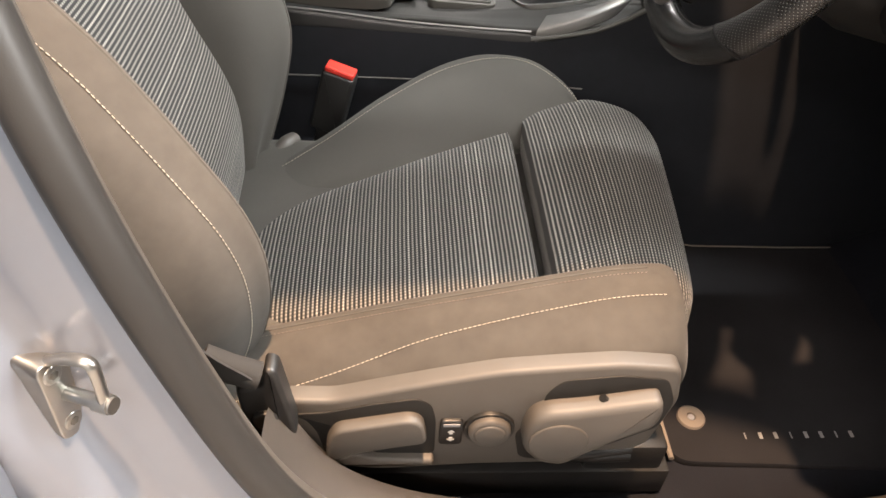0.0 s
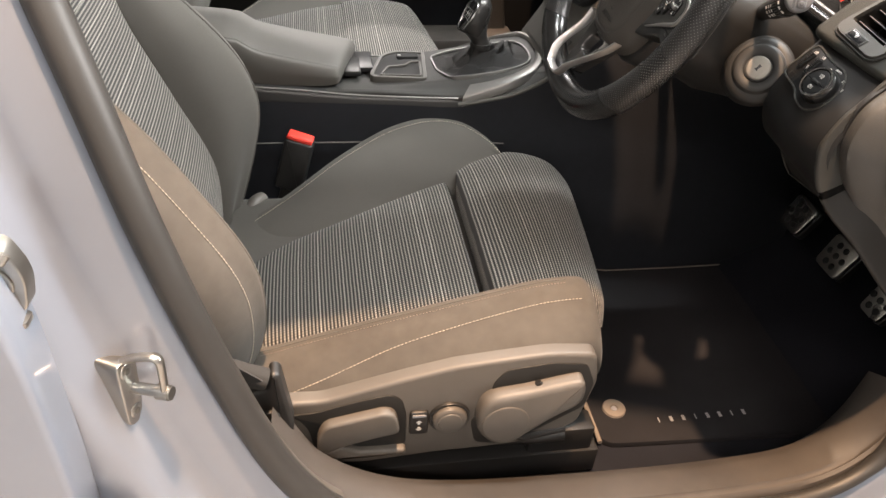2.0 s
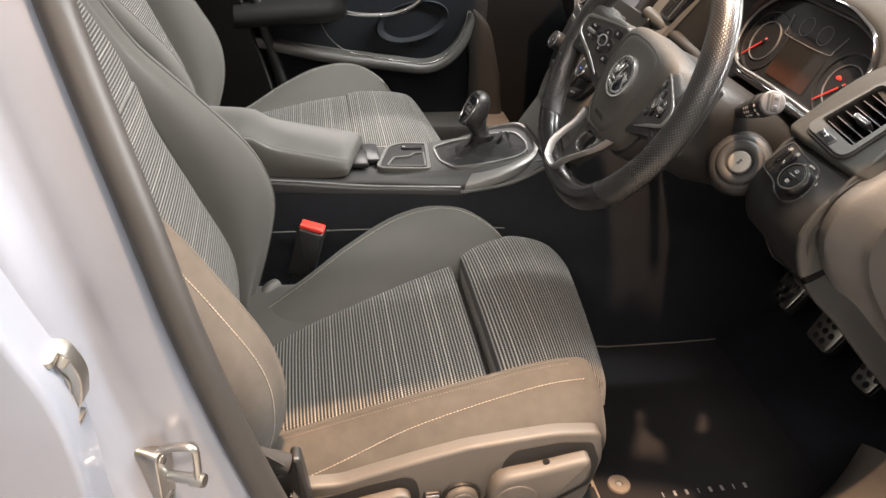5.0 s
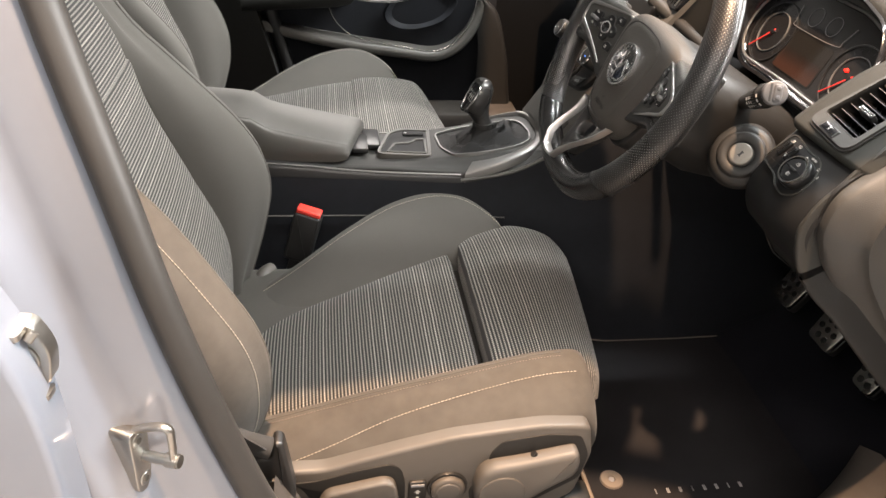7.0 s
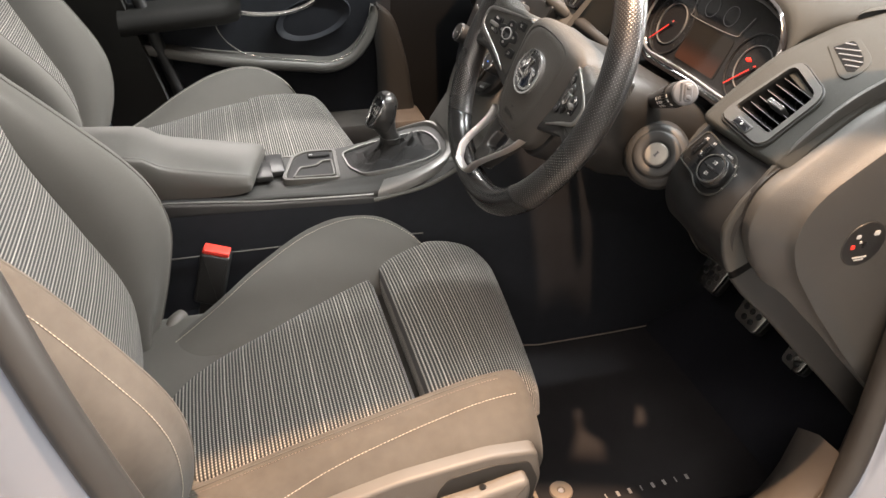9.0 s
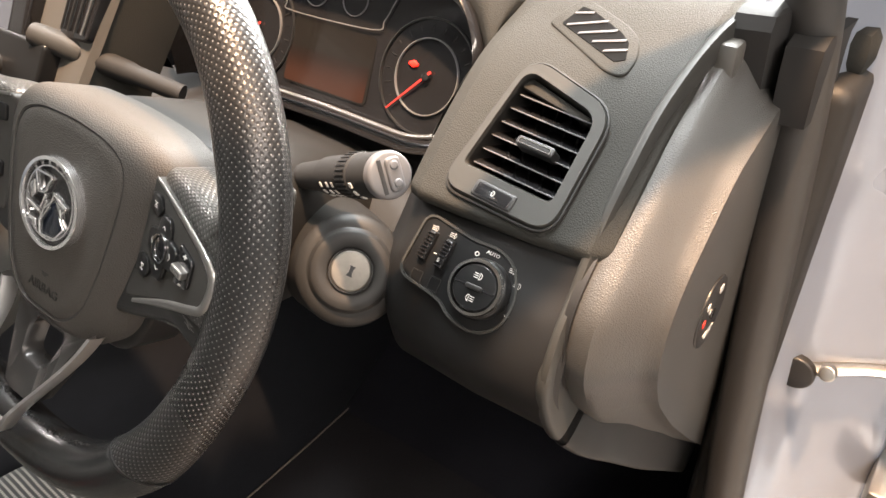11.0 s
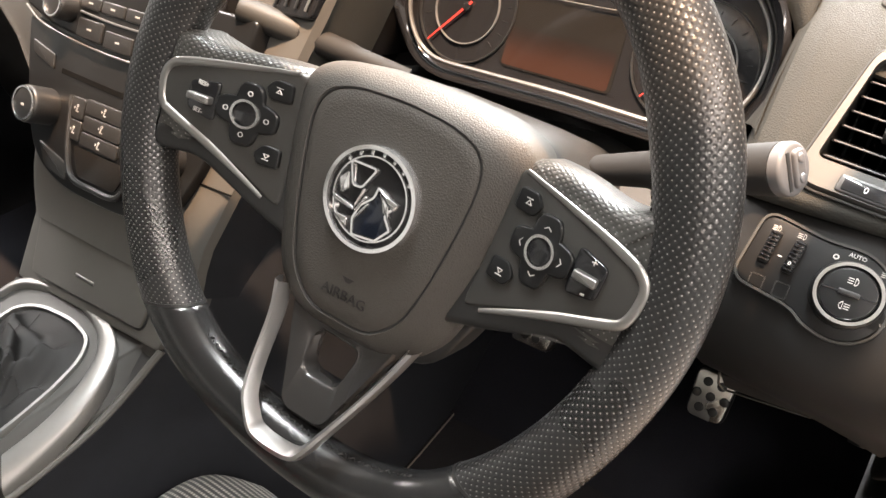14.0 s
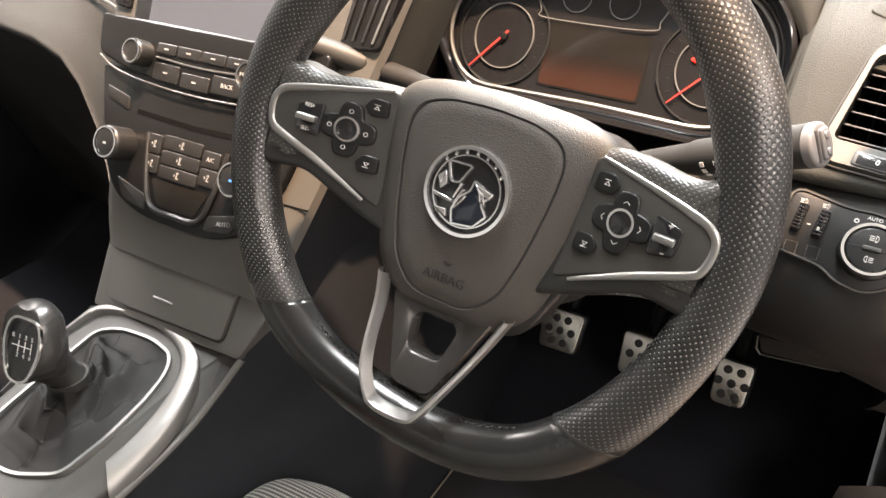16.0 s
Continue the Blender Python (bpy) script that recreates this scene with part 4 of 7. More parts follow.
for rg in rings:
    for v in rg:
        v.x -= 0.034 * min(1, max(0, (v.x + 0.05) / 0.16)) * min(1, max(0, (CY + 0.064 - v.y) / 0.128))
part("lid", loft(rings, True, True), ARMREST, arm, "grey padded lid with a creased edge", angle=60)
part("latch", box(0.092, 0.120, CY - 0.03, CY + 0.03, 0.612, 0.622, 0.003), BLACKP, arm)
# tray with its raised rim
TR = axes((0, 0, 0.613), (1, 0, 0), (0, 1, 0))
tray_o = rounded([(0.130, -0.074), (0.228, -0.084), (0.238, 0.030), (0.185, 0.036), (0.158, 0.018)], [0.020, 0.012, 0.010, 0.016, 0.016], 6)
tray_i = inset([Vector(p) for p in tray_o], 0.007)
tray = part("tray_rim", ringband(tray_o, tray_i, -0.006, 0.004, 0.0025), SMOOTHP, con, "grey tray surround", m=TR)
part("tray_floor", prism(tray_i, -0.004, 0.0014), PANELB, tray, m=TR)
well_o = rounded([(0.150, -0.066), (0.222, -0.072), (0.226, -0.010), (0.205, -0.012), (0.196, -0.026), (0.166, -0.030)], 0.006)
part("tray_well", ringband(well_o, inset([Vector(p) for p in well_o], 0.004), 0, 0.0042, 0.0015), SMOOTHP, tray, m=TR)
part("switch", prism(rounded(rect(0.186, 0.224, 0.004, 0.020), 0.003), 0, 0.005, 0.001), STALKB, tray, "small black switch", m=TR)
part("switch_mark", prism(rounded(rect(0.188, 0.194, 0.009, 0.013), 0.002), 0.005, 0.0054), SYMBOL, tray, m=TR)
part("cup_lid_bar", box(0.112, 0.142, CY - 0.01, CY + 0.06, 0.610, 0.620, 0.003), BLACKP, con)
# gear surround: silver horseshoe, chrome ring, leather gaiter
GM = axes((0, 0, 0.5786), (1, 0, 0.16), (0, 1, 0))
g_out = rounded([(0.246, 0.004), (0.249, -0.055), (0.268, -0.093), (0.314, -0.099), (0.357, -0.098), (0.388, -0.092), (0.408, -0.078), (0.415, -0.045), (0.411, -0.004), (0.398, 0.018), (0.354, 0.018), (0.284, 0.016)], 0.012, 5)
g_in = inset([Vector(p) for p in g_out], 0.0036)
deck = []
for x, z, n, f in ((0.06, 0.6095, -0.107, 0.034), (0.15, 0.6080, -0.110, 0.035), (0.22, 0.6145, -0.113, 0.036), (0.28, 0.6234, -0.118, 0.036), (0.33, 0.6314, -0.126, 0.040), (0.38, 0.6394, -0.132, 0.048), (0.41, 0.6442, -0.139, 0.052), (0.434, 0.649, -0.146, 0.053)):
    k = min(1, max(0, (x - 0.15) / 0.13))
    deck.append([(x, n - 0.001, z - 0.012 - 0.022 * k), (x, n, z - 0.003 - 0.020 * k), (x, n + 0.005, z - 0.001 - 0.017 * k), (x, n + 0.012, z - 0.001 - 0.012 * k), (x, n + 0.022, z - 0.001 - 0.004 * k), (x, n + 0.034, z - 0.001), (x, CY, z - 0.001), (x, f - 0.014, z - 0.001), (x, f - 0.004, z - 0.002), (x, f, z - 0.006)])
g_cut = inset([Vector(p) for p in g_out], 0.0042)
sheet = [cr(r, 96) for r in cross_fill(deck, 26)]
for r in sheet:
    for v in r:
        if inside(Vector((v.x * 1.0127, v.y)), g_cut):
            v.z -= 0.030
part("console_deck", loft(sheet, False, False), DECKP, con, "satin grey console deck", angle=60)
gear = thing("gear_lever", (0.33, CY, 0.607), "black gear lever with a leather gaiter in a chrome ring", "gear lever")
part("gaiter_ring", ringband(g_out, g_in, -0.010, 0.0026, 0.0012), RINGM, gear, "chrome gaiter ring", m=GM)
hs_o = cr([(0.282, -0.122, 0.600), (0.318, -0.128, 0.616), (0.350, -0.130, 0.629), (0.384, -0.123, 0.641), (0.408, -0.107, 0.648), (0.421, -0.080, 0.652), (0.429, -0.040, 0.653), (0.427, 0.0, 0.653), (0.415, 0.040, 0.650), (0.39, 0.048, 0.644), (0.35, 0.050, 0.633), (0.30, 0.049, 0.616)], 62)
hs_i = cr([(0.297, -0.106, 0.617), (0.325, -0.110, 0.624), (0.350, -0.110, 0.631), (0.374, -0.107, 0.639), (0.396, -0.095, 0.645), (0.409, -0.072, 0.648), (0.415, -0.035, 0.650), (0.412, 0.003, 0.650), (0.401, 0.029, 0.648), (0.38, 0.034, 0.644), (0.345, 0.034, 0.637), (0.305, 0.035, 0.627)], 62)
up = Vector((0, 0, 1))
rows = []
for i, (a, b) in enumerate(zip(hs_o, hs_i)):
    b = a.lerp(b, val([(0, 1), (22, 1), (38, 0.5), (62, 0.4)], i))
    rows.append([a - up * 0.016, a - up * 0.003, a * 0.90 + b * 0.10 + up * 0.0002, a * 0.5 + b * 0.5 + up * 0.0012, a * 0.10 + b * 0.90 + up * 0.0012, b - up * 0.0005, b - up * 0.01])
part("silver_surround", loft(rows, False, False), TRIMS, con, "satin silver trim round the gear lever", angle=60)
low_o = cr([(0.276, -0.1215, 0.588), (0.32, -0.1275, 0.598), (0.36, -0.132, 0.609), (0.395, -0.137, 0.627), (0.424, -0.145, 0.650)], 24)
part("edge_lip", tube(low_o, 0.0036, 8), SMOOTHP, con, "satin lip below the silver trim")
gp = [GM @ Vector((p.x, p.y, -0.001)) for p in g_in]
kc = Vector((0.3225, -0.040, 0.660))
rings = []
for i in range(29):
    t = i / 28
    ring_pts = []
    for j, p in enumerate(gp):
        a = j / len(gp) * 2 * math.pi
        th = math.atan2(p.y - kc.y, p.x - kc.x)
        target = kc + Vector((0.0170 * math.cos(th), 0.0170 * math.sin(th), 0))
        k = 1 - (1 - t) ** 1.9
        h = val([(0, 0), (0.15, 0.004), (0.35, 0.009), (0.55, 0.016), (0.72, 0.026), (0.86, 0.037), (1, kc.z - 0.612)], t)
        wave = (0.0062 * math.sin(4 * a + 7 * t) + 0.0030 * math.sin(7 * a - 6 * t) + 0.0034 * math.sin(22 * t + 2 * a)) * math.sin(math.pi * t)
        ring_pts.append(Vector((p.x + (target.x - p.x) * k + wave, p.y + (target.y - p.y) * k + wave * 0.6, p.z + (kc.z - p.z) * (h / (kc.z - 0.612)) + wave)))
    rings.append(ring_pts)
part("gaiter", loft(rings, True, False), GAITER, gear, "creased black leather gaiter", angle=70)
for j0 in (8, 26, 50):
    part("gaiter_seam", stitches([rings[i][j0 % len(gp)] + Vector((0, 0, 0.0008)) for i in range(1, 25)], 0.0040, 0.0004, 0.003), SHROUD, gear)
# the knob leans back and is cut off flat where the shift pattern sits
heart, face_n = kc + Vector((-0.013, 0.005, 0.042)), Vector((-0.86, -0.10, 0.50)).normalized()
flat_c = heart + face_n * 0.0128
rings = []
for h, cx, a, b in ((-0.004, 0.001, 0.0150, 0.0145), (0.002, 0.000, 0.0148, 0.0142), (0.008, -0.004, 0.0150, 0.0142), (0.014, -0.008, 0.0168, 0.0152), (0.021, -0.012, 0.0198, 0.0172), (0.029, -0.0155, 0.0230, 0.0200), (0.037, -0.0150, 0.0245, 0.0225), (0.046, -0.0130, 0.0240, 0.0230), (0.055, -0.0110, 0.0240, 0.0225), (0.063, -0.0090, 0.0205, 0.0195), (0.069, -0.0065, 0.0150, 0.0150), (0.073, -0.0050, 0.0075, 0.0080)):
    ringp = []
    for j in range(36):
        q = j / 36 * 2 * math.pi
        p = kc + Vector((cx + 1.08 * a * math.cos(q), 0.15 * h + 1.10 * b * math.sin(q), 1.05 * h))
        over = (p - flat_c).dot(face_n)
        ringp.append(p - face_n * over if over > 0 else p)
    rings.append(ringp)
knob = part("knob", loft(cross_fill(rings, 3)), KNOBP, gear, "dark satin gear knob leaning back", angle=50)
cap_m = axes(flat_c, face_n.cross(Vector((0, 0, 1))) * -1, face_n.cross(face_n.cross(Vector((0, 0, 1)))) * -1)
cap_o = rounded([(-0.012, -0.0300), (0.012, -0.0300), (0.0222, 0.002), (0.0165, 0.0258), (-0.0165, 0.0258), (-0.0222, 0.002)], 0.012)
part("knob_trim", ringband(cap_o, inset([Vector(p) for p in cap_o], 0.0028), -0.006, 0.0022, 0.0011), CHROME, knob, "silver edge round the shift pattern", m=cap_m)
part("pattern_plate", prism(inset([Vector(p) for p in cap_o], 0.0026), -0.006, 0.0012, 0.001), GLOSSP, knob, "gloss black shift pattern plate", m=cap_m)
for i, ch in enumerate(("R", "1", "3", "5", "2", "4", "6")):
    letters(ch, 0.0050, cap_m @ pose((-0.0105, -0.0035, 0.0035, 0.0105, -0.0035, 0.0035, 0.0105)[i], 0.0085 if i < 4 else -0.0065, 0.0014), knob, SYMBOL)
part("shift_lines", Shape().join(prism(rect(-0.0107, 0.0107, 0.0007, 0.0013), 0.0012, 0.0015)).join(prism(rect(-0.0038, -0.0032, -0.0035, 0.0055), 0.0012, 0.0016)).join(prism(rect(0.0032, 0.0038, -0.0035, 0.0055), 0.0012, 0.0016)).join(prism(rect(0.0102, 0.0108, -0.0035, 0.0055), 0.0012, 0.0016)), WHITE, knob, m=cap_m)
part("knob_collar", ring(0.0150, 0.0178, -0.006, 0.0025, 32, 0.0008), SHROUD, gear, "dark collar under the knob", m=Matrix.Translation(kc))

# ---------------------------------------------------------------- steering wheel
WM = axes((0.4160, -0.3815, 0.8999), (0.0166, -0.9949, -0.0995), (0.408, -0.084, 0.909))
wheel = thing("steering_wheel", (0.43, -0.3845, 0.89), "black leather flat-bottomed steering wheel with silver trim and buttons", "steering wheel")


def w(name, shape, mat, parent=None, label="", angle=45, sunk=False):
    """A part of the wheel; sunk parts follow the dish of the spokes towards the hub."""
    if mat == SPOKE and sunk:
        shape.t = [(p.x, p.y - p.z) for p in shape.v]
    if sunk:
        for p in shape.v:
            p.z -= 0.33 * max(0, 0.14 - max(math.hypot(p.x, p.y), 0.07))
    return part(name, shape, mat, parent or wheel, label, m=WM, angle=angle)


def rim_ring(deg, grow=0.0, skew=0.0):
    a = radians(deg)
    bulge = 0.0035 * (math.exp(-((deg - 28) / 16) ** 2) + math.exp(-((deg - 152) / 16) ** 2))
    rr, rz = 0.0172 + bulge * 0.6 + grow, 0.0165 + grow
    R = 0.1605 - bulge * 0.5
    low = deg % 360
    R += 0.0125 * math.exp(-((low - 300) / 27) ** 2) + 0.0045 * math.exp(-((low - 236) / 20) ** 2)
    out = []
    for j in range(28):
        q = j / 28 * 2 * math.pi
        b = a + radians(skew) * math.cos(q)
        out.append(Vector((math.cos(b), math.sin(b), 0)) * (R + rr * math.cos(q)) + Vector((-0.003, -0.001, rz * math.sin(q) - 0.010)))
    return out


SEAMS = {-46: 5.0, 64: 0.0, 116: 0.0, 229: -4.0, 314: 5.0}
for lab, lo, hi, mat in (("perforated leather grip", -46, 64, PERF), ("smooth black leather rim top", 64, 116, LEATHER), ("perforated leather grip", 116, 229, PERF), ("smooth black leather lower rim", 229, 314, LEATHER)):
    k = int((hi - lo) / 2.2)
    w("rim_grip" if mat == PERF else "rim_smooth", loft([rim_ring(lo + (hi - lo) * i / k, 0, SEAMS[lo] * max(0, 1 - 4 * i / k) + SEAMS[hi] * max(0, 4 * i / k - 3)) for i in range(k + 1)]), mat, None, lab, 70)
for d in (-46, 64, 116, 229):
    w("rim_seam", loft([rim_ring(d - 0.35, 0.0004, SEAMS[d]), rim_ring(d + 0.35, 0.0004, SEAMS[d])]), BLACKP)
for lo, hi in ((-44, 20), (160, 224), (-120, -60)):
    pts = [Vector(rim_ring(d % 360 if d < 0 else d)[13]) * 1 for d in [lo + (hi - lo) * i / 60 for i in range(61)]]
    pts = [Vector((p.x, p.y, p.z + 0.0005)) for p in pts]
    zig = [p + Vector((0, 0, 0.0014 * (1 if i % 2 else -1))) for i, p in enumerate(pts)]
    w("stitching", stitches(zig, 0.0035, 0.0005, 0.0028), SHROUD)

def shield(half, r):
    return [Vector(p) for p in rounded([(0, half[0][1])] + half[1:] + [(-x, y) for x, y in half[:0:-1]], r, 5)]


cover = shield([(0, 0.0510), (0.044, 0.0490), (0.066, 0.0420), (0.0755, 0.028), (0.0725, -0.005), (0.065, -0.048), (0.055, -0.080), (0.034, -0.0975)], 0.012)
line = shield([(0, 0.0400), (0.030, 0.0380), (0.047, 0.0315), (0.0525, 0.018), (0.0505, -0.005), (0.0445, -0.040), (0.0365, -0.068), (0.020, -0.0840)], 0.010)
rings = [[(p.x, p.y, z) for p in cover] for z in (-0.060, -0.0300)]
for s, z in ((0.05, -0.0268), (0.12, -0.0245), (0.25, -0.0212), (0.5, -0.0168), (0.75, -0.0138), (0.955, -0.0122), (0.985, -0.0131), (1.0, -0.0131)):
    rings.append([(p.x + (q.x - p.x) * s, p.y + (q.y - p.y) * s, z) for p, q in zip(cover, line)])
for s, z in ((0.985, -0.0131), (0.97, -0.0121), (0.85, -0.0114), (0.6, -0.0107), (0.3, -0.0101), (0.05, -0.0100)):
    rings.append([(q.x * s, (q.y + 0.011) * s - 0.011, z) for q in line])
pad = w("airbag_cover", loft(rings), COVER, None, "grained black airbag cover", angle=60)
w("cover_groove", tube([(p.x, p.y, -0.0133) for p in line], 0.0008, 6, True), BLACKP, pad)
hub = w("hub", prism(rounded([(-0.066, 0.040), (0.066, 0.040), (0.075, -0.04), (0.05, -0.10), (-0.05, -0.10), (-0.075, -0.04)], 0.02), -0.075, -0.040, 0.004), BLACKP)
# badge: chrome ring round a dark disc with a plain chrome crest
bz = -0.0082
by = -0.0122
bad = w("badge", ring(0.0254, 0.0280, bz - 0.004, bz + 0.0036, 64, 0.0008, 0, by), BADGE, None, "round chrome badge on a dark ground")
w("inner_ring", ring(0.0216, 0.0226, bz - 0.004, bz + 0.0024, 56, 0.0004, 0, by), BADGE, bad)
w("badge_ground", disc(0.0256, bz - 0.004, bz + 0.0006, 0.0004, 40, x=0, y=by), GLOSSP, bad)


def emblem(pts, z=0.0028, r=0.0012, hollow=0.0, mat=BADGE):
    pts = [Vector((x * 1.06, y * 1.06 + by)) for x, y in rounded(pts, r, 3)]
    s = ringband(pts, inset(pts, hollow), bz, bz + z, 0.0003) if hollow else prism(pts, bz, bz + z, 0.0007)
    w("crest", s, mat, bad)


bird = [(-0.004, -0.0205), (0.010, -0.0185), (0.0165, -0.010), (0.0115, -0.004), (0.0150, 0.001), (0.010, 0.006), (0.003, 0.008), (0.002, 0.002), (-0.004, -0.004), (-0.0065, -0.012)]
emblem(bird, hollow=0.0013)
emblem([(x * 0.9 + 0.0004, y * 0.9 - 0.0008) for x, y in bird], 0.0020, mat=NAVY)
emblem([(0.004, 0.0065), (0.0165, 0.0035), (0.0150, -0.0005), (0.0115, 0.0010), (0.0135, -0.0045), (0.0095, -0.0030), (0.0075, 0.0015)], 0.0034, 0.0006)
for k in range(3):
    emblem([(-0.0045 + 0.0022 * k, 0.004 - 0.003 * k), (-0.0030 + 0.0022 * k, 0.004 - 0.003 * k), (-0.0062 + 0.001 * k, -0.006 - 0.003 * k), (-0.0070 + 0.001 * k, -0.005 - 0.003 * k)], 0.0032, 0.0003)
emblem([(-0.0205, -0.0045), (-0.0070, -0.0065), (-0.0070, -0.0085), (-0.0200, -0.0070)], 0.0030, 0.0005)
emblem([(-0.0195, 0.0040), (-0.0150, 0.0090), (-0.0125, 0.0010), (-0.0160, -0.0030)], 0.0030, 0.0010)
emblem([(-0.0180, -0.0130), (-0.0090, -0.0130), (-0.0080, -0.0175), (-0.0140, -0.0165)], 0.0030, 0.0008)
emblem([(-0.0145, 0.0140), (-0.0010, 0.0145), (-0.0060, 0.0045), (-0.0105, 0.0040)], hollow=0.0013)
for k in range(7):
    a = radians(38 + 17 * k)
    w("rim_mark", prism([(0.0240 * math.cos(a) + 0.0009 * x, 0.0240 * math.sin(a) + 0.0012 * y + by) for x, y in ((-1, -1), (1, -1), (1, 1), (-1, 1))], bz, bz + 0.0016, 0.0002), BADGE, bad)
letters("AIRBAG", 0.0085, WM @ pose(0, -0.0690, -0.0112, 0, 0, 0), pad, SHROUD, depth=0.0005)
w("airbag_mark", prism([(0.004 * a, -0.060 + 0.003 * b) for a, b in ((-1, 0.6), (1, 0.6), (0.3, -0.3), (-0.3, -0.3))], -0.016, -0.0106), SHROUD, pad)

for sgn, nm in ((1, "right"), (-1, "left")):
    def X(pts):
        return [(sgn * x, y) for x, y in pts]
    dy = 0.0 if sgn > 0 else -0.0045
    spoke = w("spoke", prism(rounded(X([(0.068, 0.0395 + dy), (0.096, 0.0390 + dy), (0.120, 0.0340 + dy), (0.1325, 0.0365 + dy), *(((0.1390, 0.048), (0.152, 0.060)) if sgn > 0 else ((0.152, 0.036),)), (0.156, -0.036), (0.120, -0.032), (0.078, -0.050), (0.058, -0.058)]), 0.011), -0.034, -0.0005, 0.009, 6), SPOKE, None, "leather-wrapped wheel spoke", sunk=True)
    w("spoke_shell", prism(rounded(X([(0.05, -0.02), (0.150, -0.022), (0.148, -0.038), (0.118, -0.034), (0.076, -0.052), (0.046, -0.062)]), 0.008), -0.026, 0.000, 0.004), BLACKP, spoke, sunk=True)
    plate_o = rounded(X([(0.068, 0.033), (0.100, 0.0255), (0.140, 0.0145), (0.1455, 0.005), (0.1430, -0.010), (0.132, -0.016), (0.095, -0.030), (0.062, -0.045), (0.064, -0.020)]), 0.006)
    plate = w("switch_plate", prism(plate_o, -0.006, 0.0030, 0.0015), DECKP, None, "black switch plate with thumb controls", sunk=True)
    tr = cr([(x, y, 0.003) for x, y in X([(0.071, 0.0315), (0.100, 0.0250), (0.130, 0.0175), (0.1415, 0.0125), (0.1457, 0.004), (0.1430, -0.0095), (0.134, -0.0150), (0.112, -0.0240), (0.092, -0.0330), (0.073, -0.0420)])], 54)
    w("silver_edge", tube(tr, [0.0011 + 0.0014 * min(1, i / 12, (54 - i) / 12) for i in range(55)], 12, flat=0.55, up=(0, 0, 1)), SILVER, plate, "silver edge trim", sunk=True)
    jx = sgn * 0.0930
    cross = []
    for i in range(48):
        a = i / 48 * 2 * math.pi
        r = 0.0116 + 0.0064 * min(1, 1.25 * abs(math.cos(2 * a)) ** 1.3)
        cross.append((jx + r * math.cos(a), r * math.sin(a)))
    js = w("thumb_pad", prism(cross, 0.002, 0.0062, 0.0014), PANELB, plate, "four-way thumb pad", sunk=True)
    w("pad_ring", ring(0.0066, 0.0084, 0.004, 0.0078, 36, 0.0008, jx, 0), CHROME, js, sunk=True)
    w("pad_centre", disc(0.0066, 0.004, 0.0072, 0.0008, 28, x=jx), GLOSSP, js, sunk=True)
    for a in range(4):
        c = Vector((jx + 0.0118 * math.cos(a * math.pi / 2), 0.0118 * math.sin(a * math.pi / 2)))
        u, v = Vector((math.cos(a * math.pi / 2), math.sin(a * math.pi / 2))), Vector((-math.sin(a * math.pi / 2), math.cos(a * math.pi / 2)))
        if sgn > 0:
            w("pad_mark", prism([tuple(c + u * x + v * y) for x, y in ((-0.0010, -0.0020), (-0.0005, -0.0020), (0.0009, 0), (-0.0005, 0.0020), (-0.0010, 0.0020), (0.0004, 0))], 0.006, 0.0066), WHITE, js, sunk=True)
        else:
            w("pad_mark", ring(0.0011, 0.0015, 0.006, 0.0066, 14, 0.0001, c.x, c.y), WHITE, js, sunk=True)
    for cx, cy in ((0.0785, 0.0185), (0.0765, -0.0185)):
        b = w("button", prism(rounded(X([(cx - 0.008, cy - 0.005), (cx + 0.004, cy - 0.006), (cx + 0.008, cy), (cx + 0.003, cy + 0.006), (cx - 0.007, cy + 0.006)]), 0.0025), 0.002, 0.0058, 0.001), PANELB, plate, sunk=True)
        up_ = 1 if cy > 0 else -1
        tri_o = [(cx - 0.0022, cy - 0.0012 * up_), (cx + 0.0016, cy - 0.0012 * up_), (cx - 0.0003, cy + 0.0014 * up_)]
        mid = Vector((cx - 0.0003, cy - 0.0004 * up_))
        w("button_mark", ringband([tuple(v) for v in X(tri_o)], [tuple(mid.lerp(Vector(v), 0.62) * 1.0) for v in tri_o] if sgn > 0 else [(-mid.lerp(Vector(v), 0.62).x, mid.lerp(Vector(v), 0.62).y) for v in tri_o], 0.0056, 0.0062, 0.00005), WHITE, b, sunk=True)
        w("button_mark", prism(X(rect(cx - 0.0022, cx + 0.0016, cy + 0.0019 * up_ - 0.0002, cy + 0.0019 * up_ + 0.0002)), 0.0056, 0.0062), WHITE, b, sunk=True)
    rk = w("rocker", prism(rounded(X([(0.111, -0.011), (0.127, -0.008), (0.128, 0.008), (0.111, 0.012)]), 0.003), 0.002, 0.0050, 0.001), GLOSSP, plate, sunk=True)
    w("rocker_bar", prism(rounded(X(rect(0.113, 0.1255, -0.0022, 0.0022)), 0.0012), 0.004, 0.0098, 0.0012), SILVER, rk, "silver roller", sunk=True)
    if sgn < 0:
        letters("RES+", 0.0036, WM @ pose(-0.1195, 0.0082, -0.0006, 0, 0, 0), rk)
        letters("SET-", 0.0036, WM @ pose(-0.1195, -0.0072, -0.0006), rk)
    else:
        letters("+", 0.006, WM @ pose(0.1205, 0.0078, -0.0008), rk)
        letters("-", 0.008, WM @ pose(0.1205, -0.0068, -0.0008), rk)

